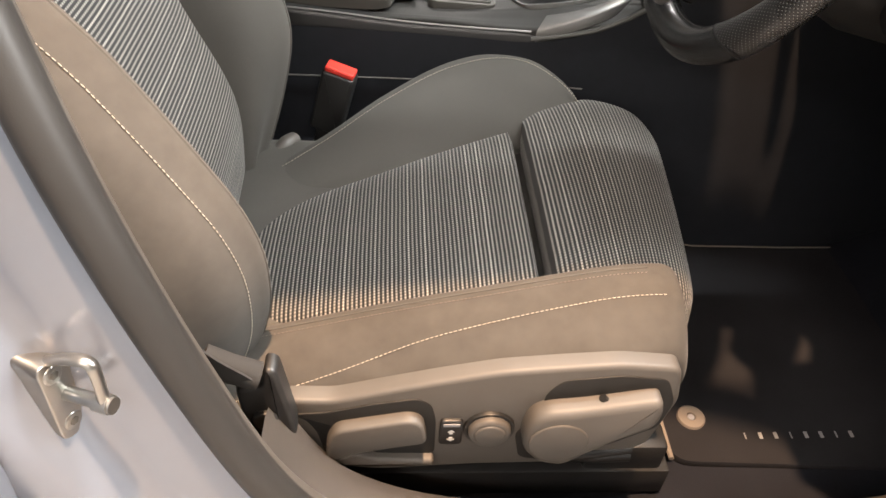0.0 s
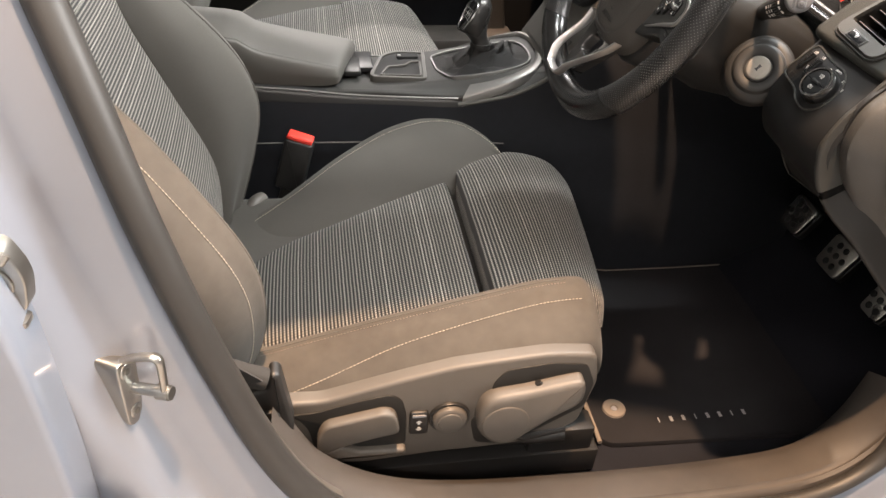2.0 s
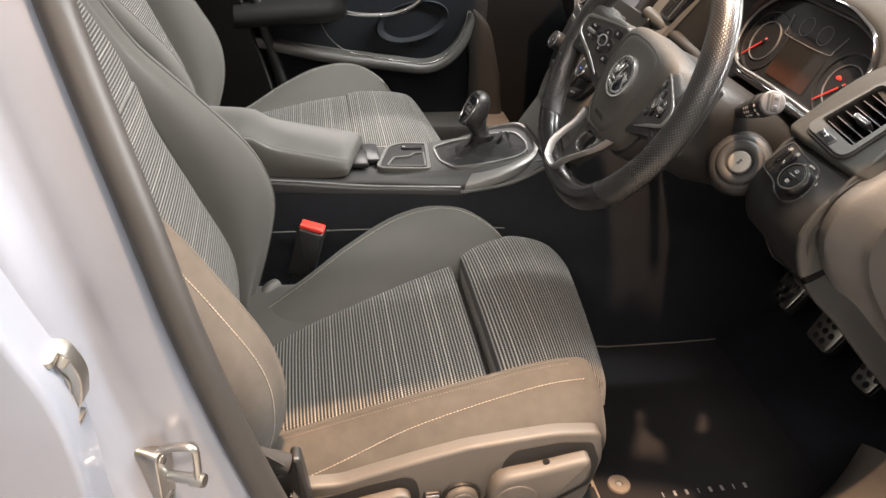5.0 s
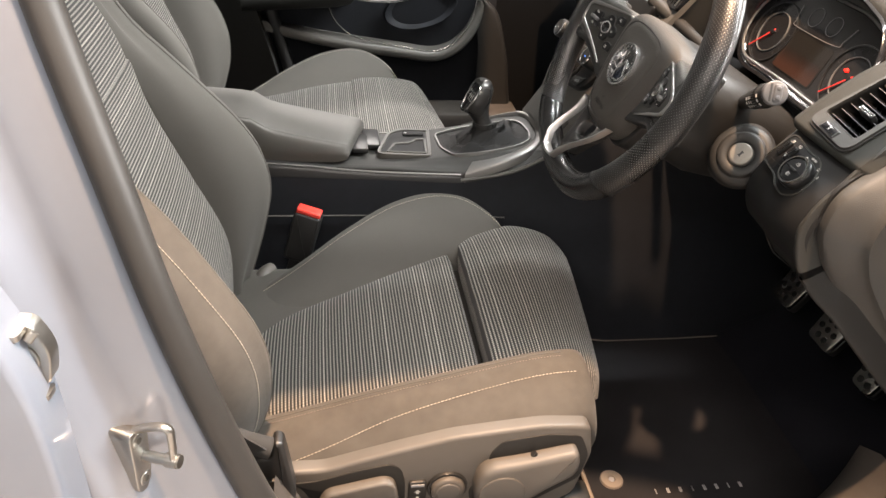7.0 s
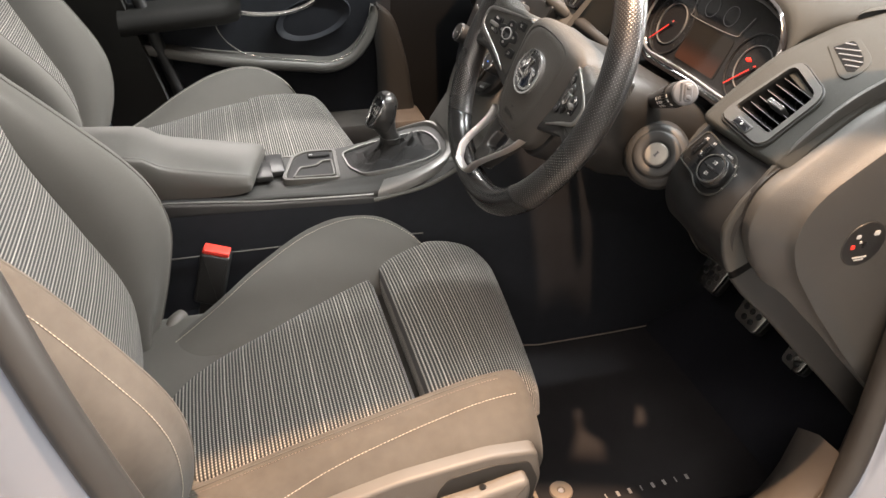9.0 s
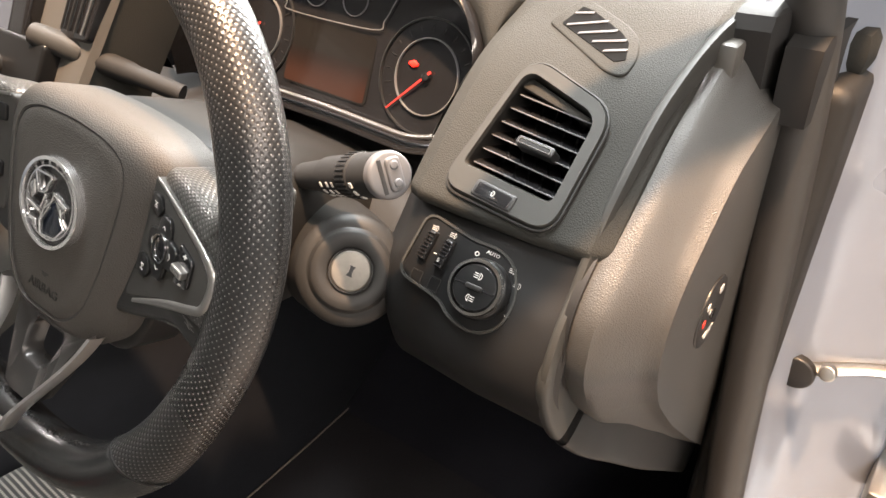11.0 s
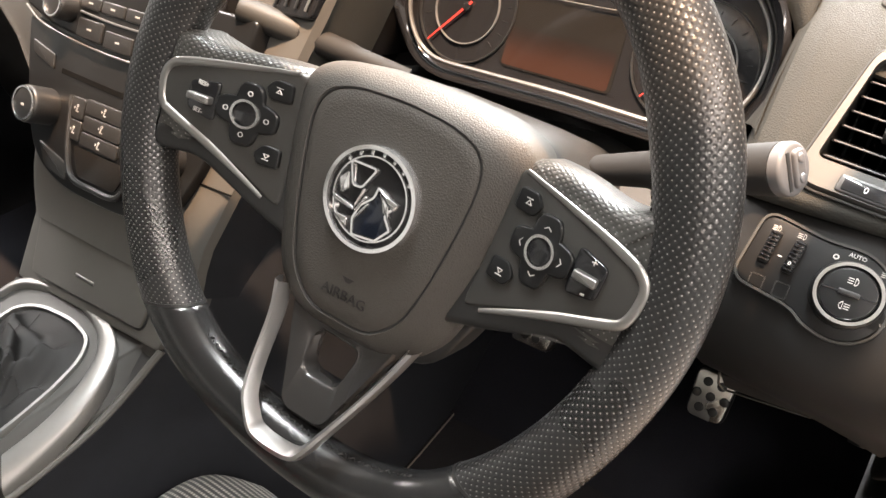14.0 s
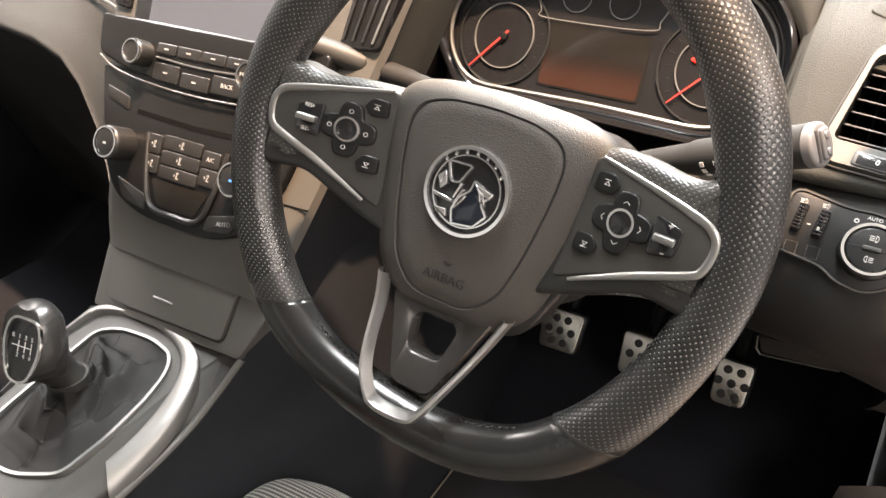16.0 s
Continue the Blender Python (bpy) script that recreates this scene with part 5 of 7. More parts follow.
# lower spoke: silver V with a dark window
vo = [(-0.048, -0.080), (-0.035, -0.120), (-0.0222, -0.149), (-0.012, -0.1585), (0.011, -0.1585), (0.0215, -0.149), (0.035, -0.120), (0.050, -0.080)]
vi = [(-0.0412, -0.082), (-0.0297, -0.120), (-0.0178, -0.1460), (-0.010, -0.1520), (0.009, -0.1520), (0.0168, -0.1460), (0.0297, -0.120), (0.0432, -0.082)]
vo, vi = cr([(x, y, 0) for x, y in vo], 48), cr([(x, y, 0) for x, y in vi], 48)
rows = []
for a, b in zip(vo, vi):
    up = 0.0135 * val([(0.09, 0), (0.140, 1)], min(0.140, max(0.09, -a.y)))
    rows.append([(a.x, a.y, -0.007 + up), (a.x, a.y, -0.002 + up), (a.x * 0.8 + b.x * 0.2, a.y * 0.8 + b.y * 0.2, 0.0025 + up), (a.x * 0.4 + b.x * 0.6, a.y * 0.4 + b.y * 0.6, 0.0030 + up), (b.x, b.y, -0.003 + up), (b.x, b.y, -0.007 + up)])
vsp = w("lower_spoke", loft(rows, False, False), BRIGHT, None, "satin silver V-shaped lower spoke", sunk=True)
wi = rounded([(-0.016, -0.098), (0.016, -0.098), (0.012, -0.122), (-0.012, -0.122)], 0.007)
wo = rounded([(-0.040, -0.080), (0.040, -0.080), (0.014, -0.146), (-0.014, -0.146)], 0.007)
w("spoke_web", ringband(wo, wi, -0.020, -0.006, 0.002), KNOBP, vsp, sunk=True)

# column shroud, ignition, stalks
col = thing("steering_column", (0.55, -0.40, 0.80), "grey plastic steering column shroud with ignition lock", "steering column")
CM = axes((0.4160, -0.3815, 0.8999), (0.0166, -0.9949, -0.0995), (0.408, -0.084, 0.909))
rings = []
for d, wx, t, b in ((-0.056, 0.056, 0.030, -0.060), (-0.064, 0.070, 0.038, -0.074), (-0.090, 0.080, 0.044, -0.088), (-0.150, 0.082, 0.044, -0.094), (-0.21, 0.076, 0.038, -0.085), (-0.30, 0.06, 0.030, -0.06)):
    rings.append([CM @ Vector((*q, d)) for q in rounded([(-wx, t * 0.5), (-wx * 0.7, t), (wx * 0.7, t), (wx, t * 0.4), (wx * 1.05, b * 0.5), (wx * 0.6, b), (-wx * 0.6, b), (-wx, b * 0.5)], 0.02)])
part("shroud", loft(rings), SHROUD, col, "grey plastic column shroud", angle=60)
IM = axes((0.5330, -0.5060, 0.822), (0.72, -0.69, -0.05), (0.40, 0.35, 0.85))
pod = part("lock_pod", loft([[IM @ Vector((r * math.cos(a) + ox, r * math.sin(a) * 1.05 - 0.20 * min(0, z + 0.02), z)) for a in (j / 40 * 2 * math.pi for j in range(40))] for r, z, ox in ((0.040, -0.11, -0.016), (0.041, -0.055, -0.008), (0.038, -0.022, 0), (0.0370, -0.014, 0), (0.0350, -0.0085, 0), (0.0290, -0.0065, 0))]), SHROUD, col, "round ignition lock housing", angle=60)
part("lock_collar", loft([[(r * math.cos(j / 44 * 2 * math.pi), r * math.sin(j / 44 * 2 * math.pi), z) for j in range(44)] for r, z in ((0.0140, -0.0070), (0.0146, -0.0034), (0.0165, -0.0022), (0.0215, -0.0016), (0.0255, -0.0018), (0.0270, -0.0030), (0.0276, -0.0058), (0.0296, -0.0068))], True, False), SHROUD, pod, m=IM, angle=60)
part("lock_rim", ring(0.0136, 0.0148, -0.010, -0.0006, 44, 0.0006), SHROUD, pod, "raised lock rim", m=IM)
lock = part("lock_face", disc(0.0137, -0.010, 0.000, 0.0018, 40), LOCKP, pod, "worn steel key lock", m=IM)
part("key_slot", prism([(-0.0022, -0.0036), (0.0022, -0.0036), (0.0012, -0.0012), (0.0012, 0.0016), (0.0020, 0.0036), (-0.0020, 0.0036), (-0.0012, 0.0016), (-0.0012, -0.0012)], 0.0002, 0.0008), PANELB, lock, m=IM @ pose(0, 0, 0, 0, 0, -28))

rs = thing("wiper_stalk", (0.52, -0.55, 0.91), "black wiper stalk with a grey push end and white marks", "stalk")
tip, root = Vector((0.5190, -0.556, 0.9165)), Vector((0.555, -0.450, 0.865))
ax_d = (tip - root).normalized()
SM = Matrix.Translation(tip) @ (ax_d.to_track_quat("Z", "Y").to_matrix().to_4x4())
rad = [(-0.125, 0.0095), (-0.085, 0.0112), (-0.080, 0.0126), (-0.045, 0.0133), (-0.044, 0.0140), (-0.030, 0.0140), (-0.029, 0.0132), (-0.016, 0.0136), (-0.004, 0.0140)]
rad = [(z, r * 0.96) for z, r in rad]
part("arm", loft([[SM @ Vector((r * math.cos(a), r * math.sin(a), z)) for a in (j / 28 * 2 * math.pi for j in range(28))] for z, r in rad]), STALKB, rs, angle=30)
for i in range(30):
    a = i / 30 * 2 * math.pi
    part("knurl", box(-0.0005, 0.0005, 0.0130, 0.0140, -0.043, -0.031, 0), BLACKP, rs, m=SM @ Matrix.Rotation(a, 4, "Z"))
endc = part("end_button", disc(0.0134, -0.0035, 0.003, 0.0022, 36), STALKP, rs, "grey end button", m=SM)
bar = rounded(rect(-0.0045, 0.0045, -0.0095, 0.0095), 0.003)
part("rocker", prism(bar, 0.001, 0.0052, 0.0015), STALKP, endc, m=SM @ pose(0.002, 0, 0, 0, 0, 0))
part("rocker_slot", prism(rect(-0.0066, -0.0042, -0.0095, 0.0095), 0.001, 0.0034), BLACKP, endc, m=SM)
for yy in (-0.005, 0.005):
    part("dimple", disc(0.0026, 0.004, 0.0062, 0.001, 14, x=0.002, y=yy), STALKP, endc, m=SM)
for z in (-0.070, -0.060, -0.052, -0.024):
    for k in range(3):
        a = radians(100 + 24 * k)
        part("white_mark", box(-0.0016, 0.0016, 0.0118 if z < -0.05 else 0.0126, 0.0128 if z < -0.05 else 0.0136, z - 0.0014, z + 0.0014, 0), WHITE, rs, m=SM @ Matrix.Rotation(a, 4, "Z"))
ls = thing("indicator_stalk", (0.57, -0.20, 0.90), "black indicator stalk with a grey twist end", "stalk")
lt, lr = Vector((0.532, -0.172, 0.915)), Vector((0.588, -0.30, 0.868))
LM = Matrix.Translation(lt) @ ((lt - lr).normalized().to_track_quat("Z", "Y").to_matrix().to_4x4())
part("arm", loft([[LM @ Vector((r * math.cos(a), r * math.sin(a), z)) for a in (j / 24 * 2 * math.pi for j in range(24))] for z, r in ((-0.13, 0.0075), (-0.09, 0.0080), (-0.085, 0.0090), (-0.045, 0.0100))]), STALKB, ls, angle=30)
part("end_cap", loft([[LM @ Vector((r * math.cos(a), r * math.sin(a), z)) for a in (j / 24 * 2 * math.pi for j in range(24))] for z, r in ((-0.046, 0.0104), (-0.006, 0.0100), (0.000, 0.0088), (0.001, 0.006))]), DECKP, ls, "grey twist end")
for k in range(3):
    part("white_mark", box(-0.003, 0.003, 0.0098, 0.0105, -0.062 + 0.005 * k, -0.060 + 0.005 * k, 0), WHITE, ls, m=LM @ Matrix.Rotation(radians(70), 4, "Z"))


# ---------------------------------------------------------------- dashboard
dash = thing("dashboard", (0.75, 0, 0.60), "grained grey dashboard with satin trim", "dashboard")


def across(profiles, name, mat, label="", parent=None, angle=50, n=5, fine=1, hole=None):
    """A skin over profiles (y, [(x, z), ...]) that run from the windscreen down; hole: leave out where it says so."""
    rows = [[Vector((x.x, y, x.y)) for x in cr([(a, b, 0) for a, b in pr], n * len(pr))] for y, pr in profiles]
    rows = [[p.lerp(q, k / fine) for p, q in zip(a, b)] for a, b in zip(rows, rows[1:]) for k in range(fine)] + [rows[-1]]
    s = loft(rows, False, False)
    if hole:
        s.f = [f for f in s.f if not hole(sum((s.v[i] for i in f), Vector()) / len(f))]
    return part(name, s, mat, parent or dash, label, angle=angle)


# outer pod that carries the air vent
POD = [(1.12, 0.985), (0.86, 0.988), (0.74, 0.974), (0.68, 0.957), (0.640, 0.940), (0.605, 0.915), (0.572, 0.886), (0.565, 0.876), (0.572, 0.868), (0.60, 0.865)]
pods = []
for y, dx, dz in ((-0.668, 0.030, -0.012), (-0.664, 0.012, -0.004), (-0.655, 0.003, -0.001), (-0.62, 0, 0), (-0.57, 0, 0), (-0.538, 0.001, 0.0), (-0.528, 0.006, -0.001), (-0.522, 0.018, -0.003), (-0.518, 0.040, -0.010)):
    pods.append((y, [(x + dx * (1 if x < 0.7 else 0.3), z + dz) for x, z in POD]))
VM = axes((0.5985, -0.5975, 0.9105), (0, -1, 0), (0.749, 0, 0.663))


V_IN = rounded([(-0.036, -0.019), (0.0265, -0.0255), (0.0290, 0.0295), (-0.0245, 0.047)], [0.004, 0.005, 0.010, 0.010], 7)


def in_vent(p):
    q = VM.inverted() @ p
    return inside(q, inset(V_IN, -0.003))


across(pods, "vent_pod", SOFT, "grained grey pod round the side vent", n=14, fine=14, hole=in_vent)
# panel under it with the switches
LOW = [(0.64, 0.880), (0.590, 0.878), (0.570, 0.868), (0.556, 0.852), (0.540, 0.834), (0.529, 0.812), (0.528, 0.788), (0.540, 0.762), (0.562, 0.733), (0.590, 0.703), (0.612, 0.694), (0.64, 0.702), (0.72, 0.668), (0.90, 0.650)]
lows = []
for y, dx, dz in ((-0.660, 0.012, 0.0), (-0.655, 0.002, 0), (-0.60, 0, 0), (-0.54, 0.004, 0), (-0.51, 0.030, -0.004), (-0.50, 0.075, -0.03), (-0.40, 0.13, -0.055), (-0.28, 0.12, -0.055), (-0.20, 0.05, -0.05), (-0.14, 0.02, -0.04)):
    lift = 0.030 * min(1, max(0, (y + 0.66) / 0.12))
    lows.append((y, [(x + dx, z + dz + lift * min(1, max(0, (0.762 - z) / 0.06))) for x, z in LOW]))
across(lows, "lower_panel", LOWP, "dark satin lower dash panel")
FL = axes((0.5785, -0.580, 0.7300), (0, -1, 0.10), (-0.60, 0, 0.80))
part("service_flap", prism(rounded([(-0.028, -0.016), (0.028, -0.020), (0.028, 0.018), (-0.028, 0.020)], 0.004), -0.010, 0.0025, 0.0012), LOWP, dash, "small dark flap under the light switch", m=FL)
part("flap_lip", tube([FL @ Vector(p) for p in ((-0.029, 0.020, 0.001), (-0.031, -0.006, 0.003), (-0.028, -0.017, 0.004), (0.010, -0.0185, 0.003), (0.028, -0.0205, 0.002), (0.0285, -0.004, 0.002))], 0.0009, 6), PODG, dash, "raised lip round the flap")
# top pad over the instruments and across to the passenger
tops = []
for y, lift, back in ((-0.53, 0.0, 0.06), (-0.50, 0.004, 0.10), (-0.44, 0.006, 0.14), (-0.36, 0.006, 0.16), (-0.28, 0.006, 0.14), (-0.21, 0.003, 0.08), (-0.17, 0.0, 0.03), (0.0, -0.008, 0.03), (0.2, -0.010, 0.03), (0.45, -0.012, 0.04), (0.70, -0.02, 0.06)):
    tops.append((y, [(1.12, 0.985), (0.96, 0.988 + lift * 0.4), (0.80 + back * 0.6, 0.985 + lift), (0.690 + back, 0.982 + lift), (0.678 + back, 0.972 + lift), (0.692 + back, 0.962 + lift), (0.76 + back * 0.6, 0.955 + lift * 0.5)]))
across(tops, "top_pad", SOFT, "grained grey dash top")

# end cap on the door side, with the crease and the airbag switch
cap_side = [(0.596, 0.866), (0.650, 0.906), (0.716, 0.925), (0.748, 0.918), (0.765, 0.60), (0.770, 0.566), (0.700, 0.640), (0.634, 0.715), (0.590, 0.772), (0.574, 0.808), (0.578, 0.842)]
cap_in = [(0.560, 0.862), (0.640, 0.925), (0.715, 0.965), (0.775, 0.95), (0.80, 0.58), (0.785, 0.538), (0.700, 0.612), (0.622, 0.692), (0.560, 0.770), (0.542, 0.812), (0.547, 0.845)]
oo = rounded(cap_in, 0.014, 4)
ii = rounded(cap_side, 0.014, 4)
rings = [[(p.x + 0.003, -0.655, p.y) for p in oo], [(p.x, -0.661, p.y) for p in oo], [(p.x, -0.672, p.y) for p in oo]]
for u, d in ((0.10, 0.004), (0.30, 0.009), (0.55, 0.0145), (0.80, 0.0205), (0.90, 0.0240), (0.96, 0.0280), (1.0, 0.0310), (1.10, 0.0316)):
    rings.append([(p.x + (q.x - p.x) * u, -0.672 - d, p.y + (q.y - p.y) * u) for p, q in zip(oo, ii)])
cap = part("end_cap", loft(rings), CAPP, dash, "grained grey dash end cap", angle=35)
part("cap_gap", loft([[(p.x, y, p.y) for p in inset([Vector(q) for q in oo][::1] if area2([Vector(q) for q in oo]) > 0 else [Vector(q) for q in oo][::-1], -0.002)] for y in (-0.654, -0.659)]), BLACKP, cap)
AM = axes((0.660, -0.7036, 0.800), (1, 0, 0), (0, 0, 1))
ab = part("airbag_switch", disc(0.026, -0.003, 0.0012, 0.0008, 40), BLACKP, cap, "round black airbag switch with white and red marks", m=AM)
part("switch_slot", disc(0.004, 0.001, 0.0022, 0.0004, 16), GLOSSP, ab, m=AM)
for (x, y, sx, sy, mt) in ((0.012, 0.012, 0.0035, 0.0028, WHITE), (-0.010, 0.010, 0.0028, 0.0022, WHITE), (-0.013, -0.002, 0.0026, 0.0026, RED), (0.0, -0.0155, 0.009, 0.0009, WHITE), (0.0, -0.0185, 0.006, 0.0008, WHITE), (-0.005, 0.003, 0.0014, 0.0014, WHITE)):
    part("mark", prism(rounded(rect(x - sx, x + sx, y - sy, y + sy), min(sx, sy) * 0.7), 0.001, 0.0017), mt, ab, m=AM)
# lower bolster strip that runs under the end cap
strip = cr([(0.549, -0.652, 0.838), (0.530, -0.652, 0.814), (0.5295, -0.653, 0.790), (0.540, -0.657, 0.758), (0.560, -0.667, 0.730), (0.588, -0.678, 0.704), (0.640, -0.684, 0.650), (0.700, -0.686, 0.590), (0.770, -0.686, 0.518)], 60)
SECTION = [(0.034, -0.0058), (0.012, -0.0060), (0.003, -0.0052), (0.0006, -0.0035), (0.0, -0.001), (0.0012, 0.0025), (0.008, 0.0045), (0.034, 0.006)]


def strip_row(i, grow=0.0):
    p = strip[i]
    d = (strip[min(i + 1, 60)] - strip[max(i - 1, 0)]).normalized()
    o = Vector((-d.z, 0, d.x)) * (1 if d.z < 0 else -1)
    return cr([p + o * (a + grow) + Vector((0, b, 0)) for a, b in SECTION], 28)


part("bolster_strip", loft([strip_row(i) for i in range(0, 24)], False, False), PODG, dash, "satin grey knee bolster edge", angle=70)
# lower run in a darker plastic, its shaded look put into the colour
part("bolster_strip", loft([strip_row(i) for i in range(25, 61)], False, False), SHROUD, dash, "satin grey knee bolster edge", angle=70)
part("strip_joint", loft([strip_row(i, 0.0018) for i in (23, 24, 25)], False, False), SLOT, dash, "narrow joint in the bolster edge", angle=70)
# raised rib along the pod's outer edge, and the post by the windscreen pillar
rib = cr([(0.5345, -0.653, 0.792), (0.531, -0.653, 0.812), (0.541, -0.653, 0.836), (0.556, -0.653, 0.855), (0.572, -0.653, 0.877), (0.604, -0.655, 0.913), (0.642, -0.657, 0.943), (0.690, -0.664, 0.969), (0.735, -0.676, 0.981)], 60)
rows = []
for i, p in enumerate(rib):
    d = (rib[min(i + 1, 60)] - rib[max(i - 1, 0)]).normalized()
    n = Vector((-d.z, 0, d.x))
    rows.append([p + Vector((0, a, 0)) + n * b for a, b in ((0.003, -0.004), (0.002, 0.0008), (0, 0.0018), (-0.003, 0.0016), (-0.0045, -0.002), (-0.005, -0.014))])
part("edge_band", loft(rows, False, False), PODG, dash, "satin grey band along the pod's outer edge", angle=60)
foot = part("pillar_foot", loft([[(x0, -0.668, z), (x0 + 0.004, -0.690, z), (x0 + 0.050, -0.700, z), (x0 + 0.060, -0.668, z)] for x0, z in ((0.706, 0.915), (0.702, 0.945), (0.698, 0.970), (0.702, 0.978), (0.712, 0.980))]), STALKB, dash, "dark plastic windscreen pillar foot", angle=25)
part("pillar_flap", loft([[(x0, -0.698, z), (x0 + 0.002, -0.7185, z), (x0 + 0.05, -0.722, z), (x0 + 0.05, -0.698, z)] for x0, z in ((0.714, 0.912), (0.708, 0.950), (0.710, 0.962), (0.722, 0.966))]), STALKB, foot, angle=25)
# unseen filler under the windscreen, added to block the spot's streak on the carpet
part("dash_end_filler", box(0.778, 1.12, -0.735, -0.52, 0.925, 0.958, 0.010), SOFT, dash, "grained dash end filler that keeps the spot off the footwell")
part("pillar_clip", box(0.686, 0.704, -0.678, -0.664, 0.938, 0.964, 0.003), SMOOTHP, foot, "small grey clip")

# side air vent
vent = thing("air_vent", (0.60, -0.60, 0.90), "grey framed side air vent with black louvres and a chrome tab", "air vent")
v_o = rounded([(-0.046, -0.038), (0.034, -0.045), (0.0385, 0.036), (-0.026, 0.058)], [0.016, 0.016, 0.018, 0.018], 7)
v_i = rounded([(-0.036, -0.019), (0.0265, -0.0255), (0.0290, 0.0295), (-0.0245, 0.047)], [0.004, 0.005, 0.010, 0.010], 7)
fr = part("vent_frame", ringband(v_o, v_i, -0.010, 0.0030, 0.0042), PODG, vent, "satin grey vent frame", m=VM)
part("frame_gap", tube([VM @ Vector((p.x, p.y, 0.0004)) for p in inset([Vector(q) for q in v_o], -0.0006)], 0.0009, 6, True), SHROUD, vent, "narrow dark joint round the frame")
throat = [Vector(p) for p in v_i]
part("vent_throat", loft([[VM @ Vector((p.x, p.y, z)) for p in throat] for z in (0.0, -0.046)], True, False), BLACKP, vent)
part("vent_brow", prism([(-0.0270, 0.0385), (0.0225, 0.0265), (0.0245, 0.0300), (-0.0235, 0.0455)], -0.0075, -0.0035, 0.0006), SOFT, vent, "grey wedge above the louvres", m=VM)
part("vent_back", prism(throat, -0.048, -0.0455), GLOSSP, vent, m=VM)
for i in range(6):
    v = -0.0125 + 0.0098 * i
    l0, r0 = -0.0345 + 0.0017 * i * 1.0, 0.0275
    part("louvre", loft([[(l0, v - 0.004, -0.004), (l0, v - 0.0030, -0.0034), (l0, v + 0.010, -0.026), (l0, v + 0.009, -0.0266)], [(r0, v - 0.0098, -0.004), (r0, v - 0.0088, -0.0034), (r0, v + 0.0042, -0.026), (r0, v + 0.0032, -0.0266)]]), GLOSSP, vent, m=VM)
    part("louvre_edge", tube([VM @ Vector((l0 + 0.001, v - 0.0036, -0.0034)), VM @ Vector((r0 - 0.001, v - 0.0094, -0.0034))], 0.0005, 6), STALKP, vent, "thin pale louvre edge")
for i in range(6):
    x = -0.026 + 0.0100 * i
    part("guide_vane", prism(rect(x - 0.0007, x + 0.0007, -0.026, 0.048 - 0.0035 * i), -0.044, -0.022), BLACKP, vent, m=VM)
part("tab", prism(rounded(rect(-0.013, 0.013, -0.0032, 0.0032), 0.0025), -0.006, 0.0045, 0.001), BLACKP, vent, m=VM @ pose(0.003, 0.0020, 0, 0, 0, -5))
part("tab_trim", ringband(rounded(rect(-0.0112, 0.0112, -0.0018, 0.0018), 0.001), rounded(rect(-0.0105, 0.0105, -0.0012, 0.0012), 0.0006), 0.004, 0.0051, 0.0003), DIMCHROME, vent, m=VM @ pose(0.003, 0.0020, 0, 0, 0, -5))
tw = part("flow_wheel", prism(rounded(rect(-0.0145, 0.0145, -0.0052, 0.0052), 0.002), -0.002, 0.0062, 0.001), BLACKP, vent, "smooth black flow control", m=VM @ pose(-0.0075, -0.0335, -0.0022, 0, 0, -6))
part("wheel_plate", prism(rounded(rect(-0.0120, 0.0120, -0.0036, 0.0036), 0.001), 0.006, 0.0066, 0.0003), GLOSSP, tw, m=VM @ pose(-0.0075, -0.0335, -0.0022, 0, 0, -6))
letters("0", 0.0050, VM @ pose(-0.0075, -0.0335, 0.0047, 0, 0, -6), tw)
# small demister vent on the pod's top
DM = axes((0.6829, -0.601, 0.9583), (0.0, -1, 0), (0.93, 0, 0.36))
dv_o = rounded([(-0.0426, -0.0033), (0.014, -0.0355), (0.0260, -0.0362), (0.0272, -0.0192), (0.0194, -0.0009), (0.0075, 0.0086), (-0.0261, 0.0244), (-0.0345, 0.0228)], [0.005, 0.008, 0.006, 0.01, 0.006, 0.01, 0.005, 0.005])
dv_i = rounded([(-0.0331, -0.0029), (0.0150, -0.0262), (0.0209, -0.0226), (0.0157, -0.0077), (0.0070, 0.0), (-0.0196, 0.0144), (-0.0279, 0.0164)], 0.0015)
dem = thing("demister_vent", (0.673, -0.590, 0.955), "small grey side window vent with black slots", "air vent")
part("frame", prism(dv_o, -0.006, 0.0012, 0.0012), SOFT, dem, m=DM)
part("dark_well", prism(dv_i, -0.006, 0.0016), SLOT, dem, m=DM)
for xa, ya, xb, yb in ((-0.0295, 0.0085, -0.0180, 0.0120), (-0.0290, -0.0037, -0.0055, 0.0068), (-0.0180, -0.0090, 0.0042, 0.0001), (-0.0060, -0.0137, 0.0135, -0.0068), (0.0045, -0.0197, 0.0180, -0.0144)):
    part("slat", prism([(xa, ya - 0.0010), (xb, yb - 0.0010), (xb, yb + 0.0010), (xa, ya + 0.0010)], 0.0010, 0.0023, 0.0003), STALKP, dem, "pale slat", m=DM)

